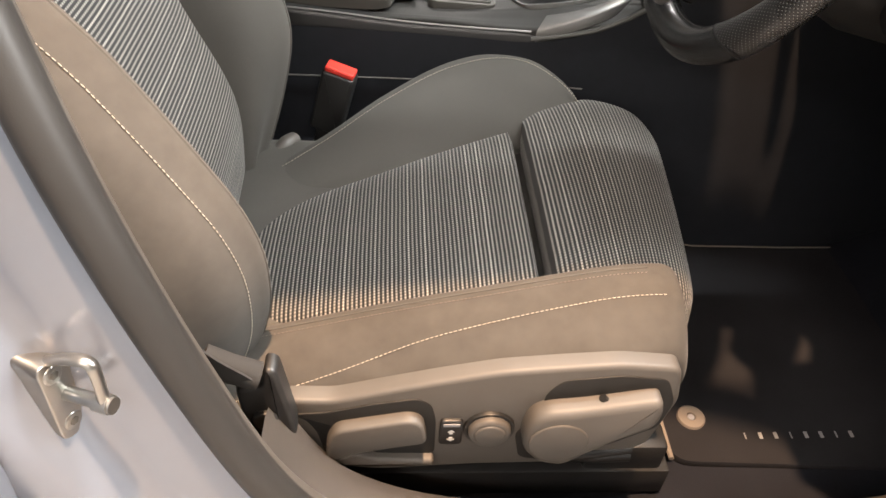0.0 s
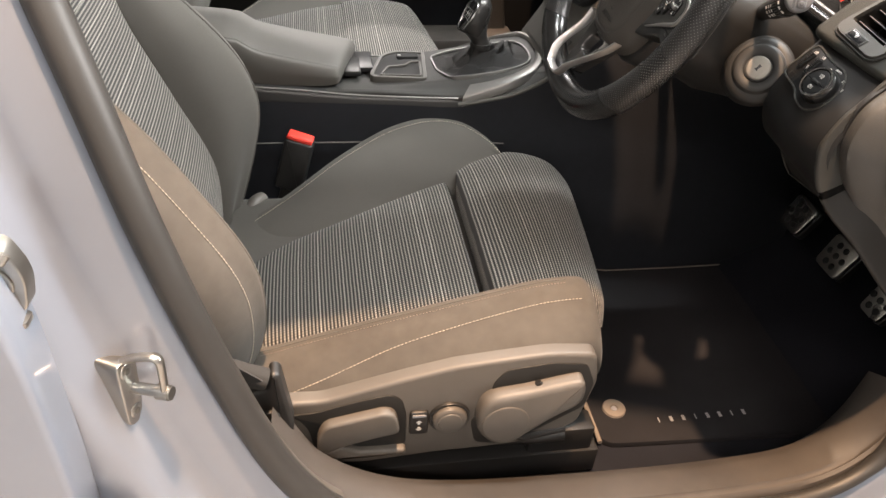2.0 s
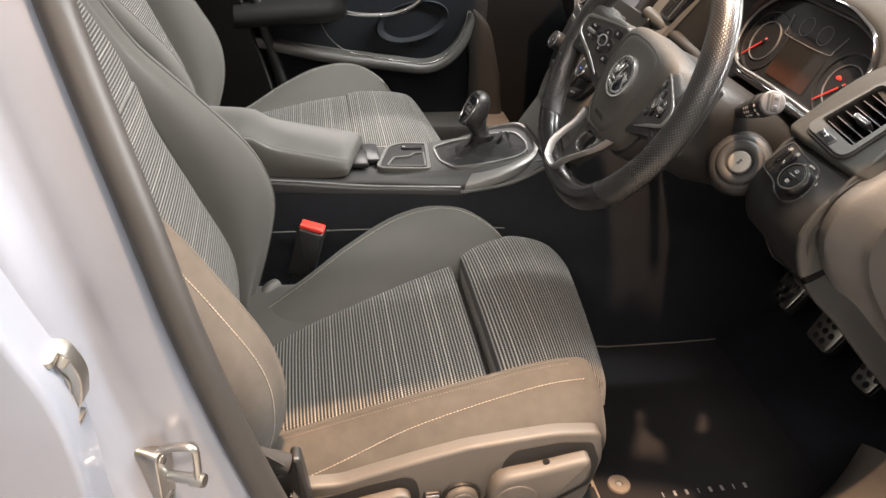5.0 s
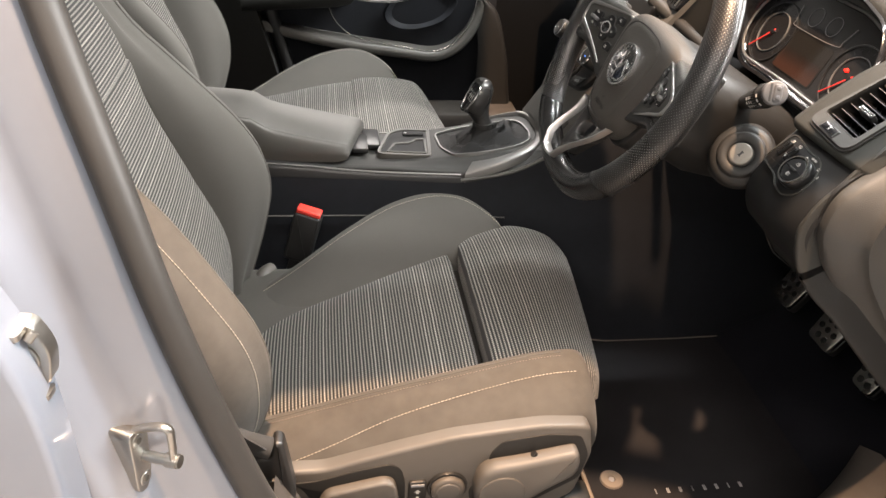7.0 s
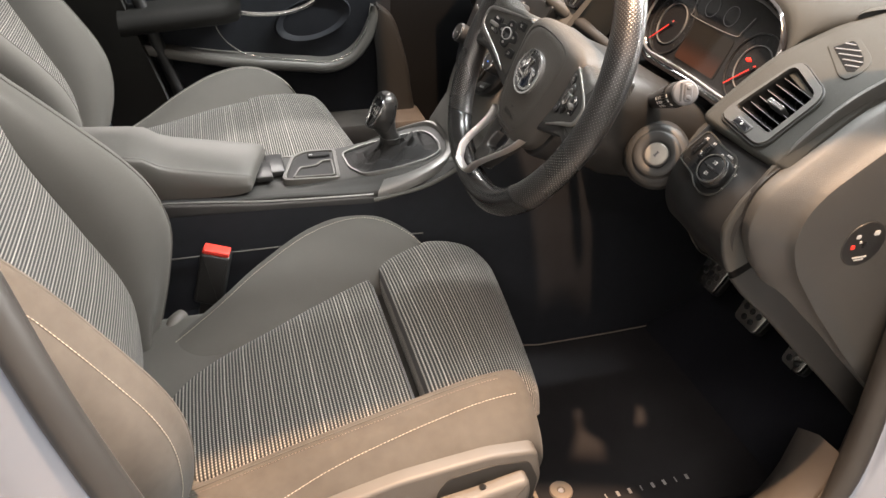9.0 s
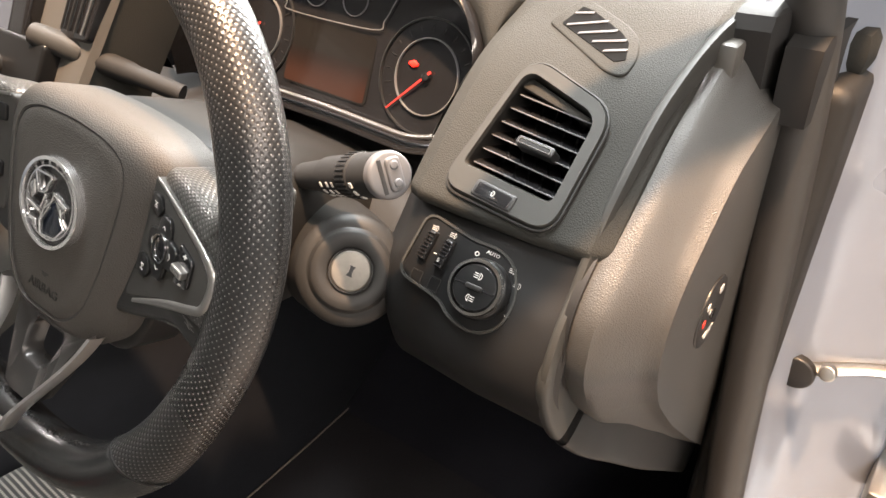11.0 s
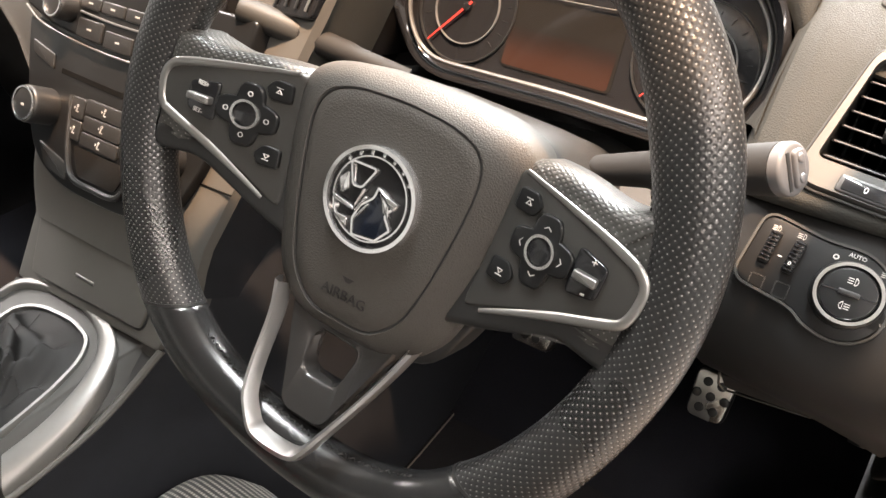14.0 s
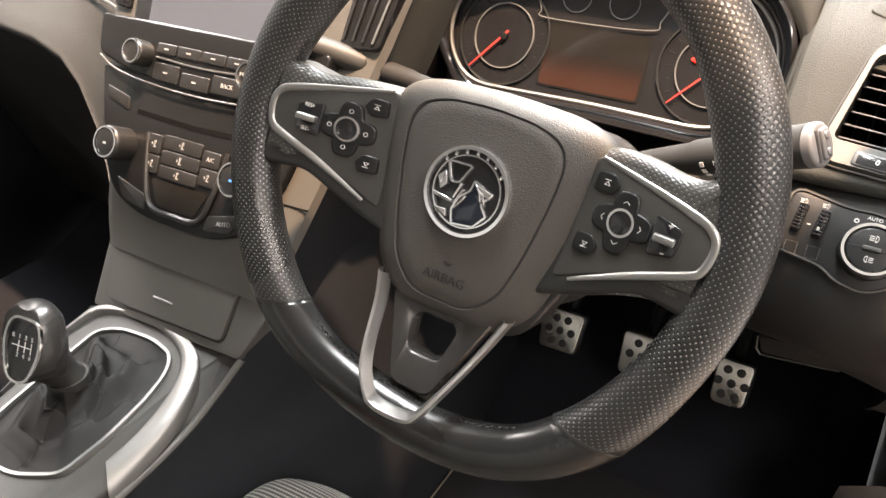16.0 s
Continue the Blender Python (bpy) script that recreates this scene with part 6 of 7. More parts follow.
# light switch panel
LMX = axes((0.5535, -0.5880, 0.8480), (0.02, -1, -0.03), (0.64, 0, 0.77)) @ Matrix.Diagonal((0.90, 0.88, 0.9, 1))
lp = thing("light_switch_panel", (0.55, -0.59, 0.845), "black light switch panel with a chrome-ringed rotary knob", "switch panel")
po = rounded([(-0.050, -0.022), (-0.012, -0.028), (-0.002, -0.036), (0.018, -0.040), (0.034, -0.030), (0.038, -0.010), (0.030, 0.010), (0.016, 0.018), (-0.006, 0.017), (-0.044, 0.024)], 0.009, 5)
po = po if area2([Vector(p) for p in po]) > 0 else po[::-1]
part("bezel", ringband(inset([Vector(p) for p in po], -0.0020), po, -0.008, 0.0030, 0.0014), PODG, lp, m=LMX)
part("face", prism(po, -0.008, 0.0018, 0.0008), PANELB, lp, m=LMX)
kc2 = (0.0135, -0.0105)
kb = part("rotary_knob", disc(0.0205, 0.001, 0.0115, 0.003, 48, x=kc2[0], y=kc2[1]), PANELB, lp, "rotary light knob with two fog buttons", m=LMX)
part("knob_ring", ring(0.0166, 0.0192, 0.009, 0.0155, 56, 0.0020, *kc2), CHROME, kb, "chrome ring", m=LMX)
part("fog_button", disc(0.0156, 0.010, 0.0148, 0.001, 44, x=kc2[0], y=kc2[1]), PANELB, kb, m=LMX)
part("button_split", prism(rect(kc2[0] - 0.0152, kc2[0] + 0.0152, kc2[1] - 0.0005, kc2[1] + 0.0005), 0.0148, 0.0152), GLOSSP, kb, m=LMX)
part("button_grip", prism(rounded(rect(kc2[0] - 0.006, kc2[0] + 0.006, kc2[1] - 0.0016, kc2[1] + 0.0016), 0.001), 0.0148, 0.0168, 0.0006), BLACKP, kb, m=LMX)


def lamp_sign(x, y, m, parent, size=0.004, z=0.0150):
    """The usual sign of a lamp: a D with beams."""
    part("lamp_sign", ringband([(x + size * (0.2 + 0.5 * max(0, math.cos(a))), y + size * 0.62 * math.sin(a)) for a in (i / 20 * 2 * math.pi for i in range(20))],
                               [(x + size * (0.27 + 0.36 * max(0, math.cos(a))), y + size * 0.46 * math.sin(a)) for a in (i / 20 * 2 * math.pi for i in range(20))], z, z + 0.0004, 0.0001), WHITE, parent, m=m)
    for k in (-1, 0, 1):
        part("beam_mark", prism(rect(x - size * 0.75, x, y + k * size * 0.36 - 0.00022, y + k * size * 0.36 + 0.00022), z, z + 0.0004), WHITE, parent, m=m)


lamp_sign(kc2[0], kc2[1] + 0.0078, LMX, kb)
lamp_sign(kc2[0], kc2[1] - 0.0078, LMX @ Matrix.Translation((2 * kc2[0], 0, 0)) @ Matrix.Diagonal((-1, 1, 1, 1)), kb)
letters("AUTO", 0.0036, LMX @ pose(kc2[0] - 0.002, kc2[1] + 0.0245, 0.0022, 0, 0, -2), lp)
for a, kind in ((122, "o"), (52, "d"), (28, "d"), (-22, "s")):
    c = Vector((kc2[0] + 0.0248 * math.cos(radians(a)), kc2[1] + 0.0245 * math.sin(radians(a)), 0))
    if kind == "d":
        lamp_sign(c.x, c.y, LMX, lp, 0.0034, 0.0018)
    else:
        part("dial_mark", ring(0.0010, 0.0017, 0.0018, 0.0023, 18, 0.0001, c.x, c.y), WHITE, lp, m=LMX)
for x in (-0.036, -0.021):
    tb = part("thumbwheel", prism(rounded(rect(x - 0.0035, x + 0.0035, -0.012, 0.010), 0.002), -0.002, 0.0060, 0.0025), PANELB, lp, "ribbed thumbwheel", m=LMX @ pose(0, 0, 0, 0, 0, -6))
    for k in range(8):
        part("wheel_rib", box(x - 0.0030, x + 0.0030, -0.0105 + 0.0026 * k, -0.0098 + 0.0026 * k, 0.005, 0.0072, 0), GLOSSP, tb, m=LMX @ pose(0, 0, 0, 0, 0, -6))
    part("blank", ringband(rounded(rect(x - 0.0045, x + 0.0045, -0.026, -0.016), 0.001), rounded(rect(x - 0.0038, x + 0.0038, -0.0253, -0.0167), 0.001), 0.001, 0.0022, 0.0003), BLACKP, lp, m=LMX)
    lamp_sign(x, 0.0155, LMX, lp, 0.0034, 0.0018)
letters("0", 0.004, LMX @ pose(-0.022, -0.004, 0.0074), lp)
part("dash_mark", prism(rect(-0.0300, -0.0275, -0.0012, -0.0004), 0.0016, 0.0024), WHITE, lp, m=LMX)

# instrument cluster
KM = axes((0.670, -0.356, 0.909), (0.0, -1, -0.015), (0.406, 0, 0.914))
ic = thing("instrument_cluster", (0.69, -0.356, 0.86), "instrument cluster with chrome rim, two dials and an amber display", "instrument cluster")
co = rounded([(-0.131, -0.014), (-0.116, -0.040), (-0.094, -0.0520), (-0.060, -0.0515), (0.020, -0.0500), (0.110, -0.0520), (0.139, -0.042), (0.154, -0.010), (0.150, 0.024), (0.126, 0.052), (0.070, 0.066), (-0.060, 0.066), (-0.106, 0.050), (-0.130, 0.018)], 0.016, 5)
co = co if area2([Vector(p) for p in co]) > 0 else co[::-1]
part("face", prism(co, -0.012, -0.008), GLOSSP, ic, "dark instrument face", m=KM)
part("chrome_rim", tube([KM @ Vector((p[0], p[1], 0.0)) for p in co], 0.0019, 8, True), SILVER, ic, "thin chrome rim")
rim_o = [Vector(q) for q in co]


def cowl_ring(d, lift):
    """The cluster's outline grown by d; the upper part of the hood stands further forward."""
    return [KM @ Vector((p.x, p.y, -0.012 + lift * (0.25 + 0.75 * val([(-0.05, 0), (0.02, 1)], min(0.02, max(-0.05, p.y)))))) for p in inset(rim_o, -d)]


part("cowl", loft([cowl_ring(0, 0), cowl_ring(0.002, 0.014), cowl_ring(0.006, 0.030), cowl_ring(0.010, 0.038), cowl_ring(0.013, 0.036), cowl_ring(0.014, 0.020)], True, False), GLOSSP, ic, "gloss black cowl", angle=60)
for cx, na in ((-0.080, 229), (0.1050, 227)):
    dl = part("dial", ring(0.0280, 0.0290, -0.009, -0.0060, 56, 0.0004, cx, -0.006), DIALM, ic, "dial with a white ring and a red needle", m=KM)
    part("dial_edge", ring(0.0425, 0.0440, -0.009, -0.006, 56, 0.0006, cx, -0.006), BLACKP, dl, m=KM)
    DC = KM @ Matrix.Translation((cx, -0.006, 0))
    for k in range(17):
        a = radians(232 - k * 17)
        part("tick", box(0.0350 if k % 2 else 0.0335, 0.0385, -0.0003, 0.0003, -0.0082, -0.0076, 0), SHROUD, dl, m=DC @ Matrix.Rotation(a, 4, "Z"))
    part("needle", prism([(-0.006, -0.0009), (0.042, -0.0004), (0.042, 0.0004), (-0.006, 0.0009)], -0.006, -0.0048), NEEDLE, dl, "red needle", m=DC @ Matrix.Rotation(radians(na), 4, "Z"))
    part("needle_cap", disc(0.0036, -0.008, -0.0045, 0.001), GLOSSP, dl, m=DC)
part("display", prism(rounded([(-0.040, -0.042), (0.054, -0.042), (0.052, 0.012), (-0.038, 0.012)], 0.006), -0.009, -0.0072), LCD, ic, "dark display glass", m=KM)
part("amber_field", prism(rounded(rect(-0.038, 0.051, -0.0405, -0.012), 0.003), -0.0075, -0.0070), ORANGE, ic, "amber lit lower display", m=KM)
part("display_edge", tube(cr([(-0.056, 0.042, -0.006), (-0.050, 0.022, -0.006), (-0.042, 0.015, -0.006), (0.046, 0.017, -0.006), (0.056, 0.026, -0.006), (0.064, 0.046, -0.006)], 40), 0.0005, 6), DIALM, ic, m=KM)
for cx in (-0.020, 0.022):
    part("small_gauge", ring(0.0125, 0.0132, -0.009, -0.0068, 30, 0.0003, cx, 0.036), STALKP, ic, m=KM)
part("warning_lamp", disc(0.0026, -0.009, -0.0062, 0.0006, 16, x=0.091, y=0.001), WARN, ic, "small lit red warning lamp", m=KM)
for dx in (-0.004, 0.0, 0.004):
    part("warning_lamp", disc(0.0014, -0.009, -0.0062, 0.0004, 12, x=0.091 + dx * 0.7, y=0.0008), WARN, ic, m=KM)
edge_a = cr([(0.596, -0.524, 0.898), (0.622, -0.524, 0.920), (0.660, -0.526, 0.944), (0.710, -0.528, 0.966), (0.770, -0.526, 0.980), (0.860, -0.50, 0.994), (0.905, -0.42, 1.002), (0.91, -0.30, 1.002), (0.86, -0.20, 0.994), (0.80, -0.17, 0.985)], 54)
edge_b = cr([KM @ Vector(p) for p in ((0.148, -0.052, 0.004), (0.163, -0.034, 0.010), (0.171, -0.008, 0.020), (0.168, 0.028, 0.024), (0.142, 0.062, 0.024), (0.085, 0.079, 0.024), (0.0, 0.081, 0.024), (-0.075, 0.079, 0.024), (-0.126, 0.062, 0.024), (-0.151, 0.026, 0.020))], 54)
rows = []
for a, b in zip(edge_a, edge_b):
    rows.append([b.lerp(a, k) + Vector((0, 0, lift)) for k, lift in ((0, -0.014), (0, -0.003), (0.03, 0.0025), (0.10, 0.006), (0.25, 0.009), (0.5, 0.010), (0.75, 0.006), (0.95, 0.001), (1.05, -0.004))])
part("hood_flank", loft(rows, False, False), SOFT, dash, "grained grey hood round the instruments", angle=60)
part("hood_cheek", loft([[(0.655, -0.155, 0.86), (0.650, -0.165, 0.90), (0.655, -0.170, 0.96), (0.69, -0.17, 1.00)], [(0.640, -0.192, 0.85), (0.636, -0.198, 0.90), (0.646, -0.200, 0.955), (0.69, -0.195, 1.00)], [(0.70, -0.200, 0.84), (0.70, -0.208, 0.90), (0.70, -0.208, 0.95), (0.72, -0.20, 0.99)]], False, False), GLOSSP, dash, "gloss black cheek beside the instruments")
part("lower_cowl", loft([[(0.61, y, 0.795), (0.635, y, 0.815), (0.665, y, 0.822), (0.70, y, 0.815)] for y in (-0.20, -0.30, -0.42, -0.49)], False, False), SHROUD, dash)

# ---------------------------------------------------------------- centre stack
SX = axes((0.478, -0.056, 0.800), (0, -1, 0), (0.046, 0, 0.086))
stack = thing("centre_stack", (0.48, -0.05, 0.70), "centre stack with black climate and radio controls in grey trim", "centre stack")
# grey surround that widens to the dash and falls to the console
rows = []
flank = []
for v, hl, hr, d in ((-0.10, 0.104, 0.118, -0.016), (-0.075, 0.106, 0.122, -0.010), (-0.055, 0.108, 0.126, -0.007), (-0.02, 0.113, 0.137, -0.006), (0.03, 0.125, 0.151, -0.006), (0.08, 0.138, 0.164, -0.006), (0.14, 0.150, 0.178, -0.008), (0.20, 0.158, 0.188, -0.012)):
    rows.append([(-hl - 0.085, v, d - 0.15), (-hl - 0.030, v, d - 0.045), (-hl - 0.004, v, d - 0.016), (-hl + 0.004, v, d - 0.003), (-hl + 0.014, v, d), (0, v, d + 0.001), (hr - 0.014, v, d), (hr - 0.004, v, d - 0.002), (hr, v, d - 0.008)])
    flank.append([(hr - 0.001, v, d - 0.008), (hr + 0.001, v, d - 0.020), (hr + 0.003, v, d - 0.06), (hr + 0.004, v, d - 0.16)])
part("knee_cheek", loft(flank[:6], False, False), TUNNEL, stack, "dark side of the stack towards the knees", m=SX)
part("hood_side", loft([[q if k < 2 else (q[0] + 0.004, q[1], q[2] + (0.025 if k == 2 else 0.10)) for k, q in enumerate(r)] for r in flank[4:]], False, False), SOFT, stack, "grey side of the hood beside the screen", m=SX)
part("surround_joint", tube([SX @ Vector((x, -0.008 + 0.03 * (x - 0.1), -0.0058)) for x in (0.104, 0.118, 0.1385)], 0.0008, 6), SLOT, stack, "thin joint in the surround")
part("surround", loft(rows, False, False), SMOOTHP, stack, "satin grey stack surround", m=SX)
pan = rounded([(-0.129, 0.074), (-0.119, 0.030), (-0.104, -0.014), (-0.086, -0.042), (-0.045, -0.058), (0.045, -0.058), (0.086, -0.042), (0.104, -0.014), (0.119, 0.030), (0.129, 0.074)], [0.004, 0.02, 0.03, 0.02, 0.03, 0.03, 0.02, 0.03, 0.02, 0.004], 6)
part("climate_panel", prism(pan, -0.012, 0.003, 0.002), PANELB, stack, "black climate control panel", m=SX)
rad_o = rounded([(-0.134, 0.084), (-0.07, 0.068), (0.07, 0.068), (0.134, 0.084), (0.138, 0.122), (-0.138, 0.122)], [0.01, 0.07, 0.07, 0.01, 0.006, 0.006], 6)
radio = part("radio_panel", prism(rad_o, -0.012, 0.008, 0.003), PANELB, stack, "black radio panel", m=SX)
part("chrome_line", tube([SX @ p for p in cr([(-0.135, 0.082, 0.004), (-0.105, 0.0715, 0.007), (-0.055, 0.0655, 0.008), (0, 0.0635, 0.008), (0.055, 0.0655, 0.008), (0.105, 0.0715, 0.007), (0.135, 0.082, 0.004)], 40)], 0.0010, 8), RINGM, stack)
scr = part("screen_frame", prism(rounded([(-0.098, 0.112), (0.098, 0.112), (0.102, 0.205), (-0.102, 0.205)], 0.008), -0.02, 0.005, 0.003), GLOSSP, stack, "gloss black screen frame", m=SX)
part("screen", prism(rounded([(-0.076, 0.119), (0.076, 0.119), (0.078, 0.200), (-0.078, 0.200)], 0.003), 0.004, 0.0056), SCREEN, scr, "grey blank screen", m=SX)
for sx in (-1, 1):
    q0, q1, q2, q3 = (0.134, 0.172, 0.188, 0.142) if sx > 0 else (0.116, 0.138, 0.150, 0.120)
    sv = part("side_vent", prism(rounded([(sx * q0, 0.130), (sx * q1, 0.132), (sx * q2, 0.21), (sx * q3, 0.21)], 0.005), -0.02, -0.0035, 0.002), GLOSSP, stack, "narrow upright centre vent with bright slats", m=SX)
    for k in range(4):
        u = (k + 0.5) / 4
        part("vent_slat", tube([SX @ Vector((sx * (q0 + (q1 - q0) * u), 0.137, -0.002)), SX @ Vector((sx * (q3 + (q2 - q3) * u), 0.207, -0.002))], 0.0011, 6), RINGM if k == 3 else BLACKP, sv)
    kr = part("radio_knob", disc(0.0120, 0.004, 0.024, 0.003, 36, x=sx * 0.0700, y=0.0905), BLACKP, radio, "radio knob with chrome edge", m=SX)
    part("knob_trim", ring(0.0095, 0.0112, 0.0215, 0.0250, 36, 0.0006, sx * 0.0700, 0.0905), CHROME, kr, m=SX)
    kk = part("climate_knob", disc(0.0160, 0.002, 0.026, 0.003, 40, x=sx * 0.0790, y=0.004), BLACKP, stack, "black climate knob with chrome edge", m=SX)
    part("knob_trim", ring(0.0128, 0.0148, 0.0235, 0.0275, 40, 0.0008, sx * 0.0790, 0.004), CHROME, kk, m=SX)
    part("knob_cap", disc(0.0126, 0.0240, 0.0268, 0.0006, 36, x=sx * 0.0790, y=0.004), BLACKP, kk, m=SX)
    part("knob_mark", prism(rect(sx * 0.079 - 0.0018, sx * 0.079 + 0.0018, 0.002, 0.004), 0.0268, 0.0272), WHITE if sx < 0 else glow("blue_mark", (0.08, 0.25, 0.9), 0.5), kk, m=SX)
    part("seat_heat_button", prism(rounded([(sx * 0.082, -0.026), (sx * 0.040, -0.036), (sx * 0.038, -0.050), (sx * 0.068, -0.046)], 0.003), 0.002, 0.0050, 0.001), BLACKP, stack, m=SX)
    part("top_button", prism(rounded([(sx * 0.082, 0.036), (sx * 0.112, 0.044), (sx * 0.117, 0.056), (sx * 0.084, 0.049)], 0.003), 0.002, 0.0045, 0.001), BLACKP, stack, m=SX)
letters("AUTO", 0.0058, SX @ pose(0.061, -0.039, 0.0055, 0, 0, 10), stack, SYMBOL)
for x0, x1, y0, y1, word in ((-0.054, -0.030, 0.094, 0.104, ""), (-0.028, 0.000, 0.094, 0.104, ""), (0.002, 0.030, 0.094, 0.104, ""), (0.032, 0.056, 0.094, 0.104, ""), (-0.054, -0.022, 0.070, 0.086, ""), (-0.018, 0.016, 0.068, 0.082, ""), (0.020, 0.056, 0.070, 0.086, "BACK")):
    b = part("radio_button", prism(rounded(rect(x0, x1, y0, y1), 0.002), 0.006, 0.0098, 0.001), BLACKP, radio, m=SX)
    if word:
        letters(word, 0.0055, SX @ pose((x0 + x1) / 2, (y0 + y1) / 2, 0.0102), b, SYMBOL)
    else:
        part("button_mark", prism(rect((x0 + x1) / 2 - 0.0026, (x0 + x1) / 2 + 0.0026, (y0 + y1) / 2 - 0.0007, (y0 + y1) / 2 + 0.0007), 0.0098, 0.0102), SYMBOL, b, m=SX)
part("radio_trim", tube([SX @ p for p in cr([(-0.054, 0.0905, 0.009), (0, 0.0885, 0.009), (0.056, 0.0905, 0.009)], 16)], 0.0010, 6), SILVER, radio)
letters("MENU", 0.0050, SX @ pose(0.0700, 0.0905, 0.0245), radio, SYMBOL)
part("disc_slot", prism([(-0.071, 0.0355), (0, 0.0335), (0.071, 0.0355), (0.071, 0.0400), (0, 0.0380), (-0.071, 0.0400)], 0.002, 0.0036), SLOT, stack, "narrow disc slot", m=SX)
for i, (x0, x1, y0, y1) in enumerate(((-0.047, -0.030, 0.004, 0.022), (-0.028, 0.020, 0.011, 0.024), (0.022, 0.043, 0.005, 0.020), (-0.047, -0.030, -0.014, 0.003), (-0.028, 0.020, -0.003, 0.010), (0.022, 0.043, -0.012, 0.004), (-0.028, 0.020, -0.016, -0.004))):
    b = part("climate_button", prism(rounded(rect(x0, x1, y0, y1), 0.0025), 0.002, 0.0060, 0.001), BLACKP, stack, m=SX)
    if i == 2:
        letters("A/C", 0.0055, SX @ pose((x0 + x1) / 2, (y0 + y1) / 2, 0.0064), b, SYMBOL)
    else:
        cx, cy = (x0 + x1) / 2, (y0 + y1) / 2
        part("figure_mark", ring(0.0007, 0.0013, 0.0060, 0.0064, 12, 0.0001, cx + 0.0008, cy + 0.0022), SYMBOL, b, m=SX)
        part("figure_mark", prism([(cx - 0.0002, cy + 0.0006), (cx + 0.0012, cy + 0.0008), (cx + 0.0004, cy - 0.0020), (cx + 0.0026, cy - 0.0022), (cx + 0.0026, cy - 0.0030), (cx - 0.0008, cy - 0.0030)], 0.0060, 0.0064), SYMBOL, b, m=SX)
        part("arrow_mark", prism([(cx - 0.0032, cy - 0.0012), (cx - 0.0018, cy), (cx - 0.0032, cy + 0.0012)], 0.0060, 0.0064), SYMBOL, b, m=SX)
part("climate_display", prism(rounded([(-0.036, -0.018), (0.036, -0.018), (0.024, -0.042), (-0.024, -0.042)], 0.005), 0.002, 0.0042), LCD, stack, "dark climate display", m=SX)
part("display_bezel", tube([SX @ p for p in cr([(-0.050, 0.022, 0.004), (-0.042, -0.020, 0.005), (-0.030, -0.044, 0.005), (0.0, -0.047, 0.005), (0.030, -0.044, 0.005), (0.042, -0.020, 0.005), (0.050, 0.022, 0.004)], 40)], 0.0028, 8), BLACKP, stack)
# flap below
FM = axes((0.436, -0.040, 0.682), (0, -1, 0), (0.036, 0, 0.056))
part("lower_fascia", prism(rounded([(-0.0915, -0.040), (0.104, -0.034), (0.124, 0.012), (0.132, 0.085), (-0.092, 0.085)], 0.004), -0.03, -0.002, 0.002), SMOOTHP, stack, "satin grey lower fascia", m=FM)
flap = part("storage_flap", prism(rounded([(-0.069, -0.0285), (0.082, -0.0243), (0.089, 0.034), (-0.079, 0.034)], 0.007), -0.006, 0.002, 0.0015), SMOOTHP, stack, "closed grey storage flap", m=FM)
part("flap_gap", tube([FM @ Vector((p.x, p.y, -0.0016)) for p in inset([Vector(q) for q in rounded([(-0.069, -0.0285), (0.082, -0.0243), (0.089, 0.034), (-0.079, 0.034)], 0.007)], -0.001)], 0.0012, 6, True), BLACKP, stack)
part("flap_grip", prism(rounded(rect(-0.010, 0.016, -0.0098, -0.0070), 0.0012), 0, 0.0030, 0.001), SILVER, flap, m=FM)
# console side that falls to the footwell
side_top = cr([(-0.45, -0.112, 0.605), (0.10, -0.118, 0.590), (0.27, -0.1235, 0.584), (0.32, -0.128, 0.594), (0.36, -0.133, 0.605), (0.395, -0.138, 0.624), (0.424, -0.146, 0.649), (0.452, -0.156, 0.686), (0.500, -0.176, 0.724), (0.56, -0.190, 0.74), (0.70, -0.190, 0.72), (0.90, -0.185, 0.70)], 60)
part("side_seam", tube([(p.x, p.y - 0.0135, 0.527) for p in side_top[:22]], 0.0012, 6), SMOOTHP, con)
part("tunnel_side", loft([[p, (p.x, p.y - 0.008, p.z - 0.05), (p.x, p.y - 0.020, 0.45), (p.x + 0.01, p.y - 0.022, 0.28)] for p in side_top], False, False), TUNNEL, con, "dark console side falling to the footwell", angle=60)

# passenger side of the dashboard
pas = []
for y, dx, dz in ((0.050, -0.090, -0.165), (0.065, -0.082, -0.160), (0.09, -0.060, -0.145), (0.12, -0.036, -0.115), (0.15, -0.016, -0.080), (0.18, -0.004, -0.040), (0.21, 0.002, -0.016), (0.26, 0.008, -0.004), (0.36, 0.02, 0.0), (0.50, 0.04, 0.0), (0.66, 0.06, 0.0)):
    pas.append((y, [(0.74 + dx * 0.3, 0.972), (0.66 + dx * 0.6, 0.946), (0.61 + dx * 0.8, 0.912 + dz * 0.15), (0.575 + dx, 0.882 + dz * 0.6), (0.556 + dx, 0.864 + dz), (0.551 + dx, 0.854 + dz), (0.562 + dx, 0.842 + dz), (0.62 + dx, 0.80 + dz)]))
across(pas, "passenger_panel", PASSP, "curved satin grey passenger dash panel")
part("trim_line", tube(cr([(0.566, 0.105, 0.900), (0.588, 0.16, 0.900), (0.603, 0.24, 0.901), (0.636, 0.5, 0.901)], 16), 0.002, 6), SILVER, dash)
glo = []
for y in (0.055, 0.13, 0.20, 0.36, 0.50, 0.70):
    k = max(0, (y - 0.10)) * 0.10
    glo.append((y, [(0.64 + k, 0.84), (0.615 + k, 0.81), (0.62 + k, 0.76), (0.66 + k, 0.66), (0.70 + k, 0.55), (0.75 + k, 0.44), (0.90 + k, 0.40)]))
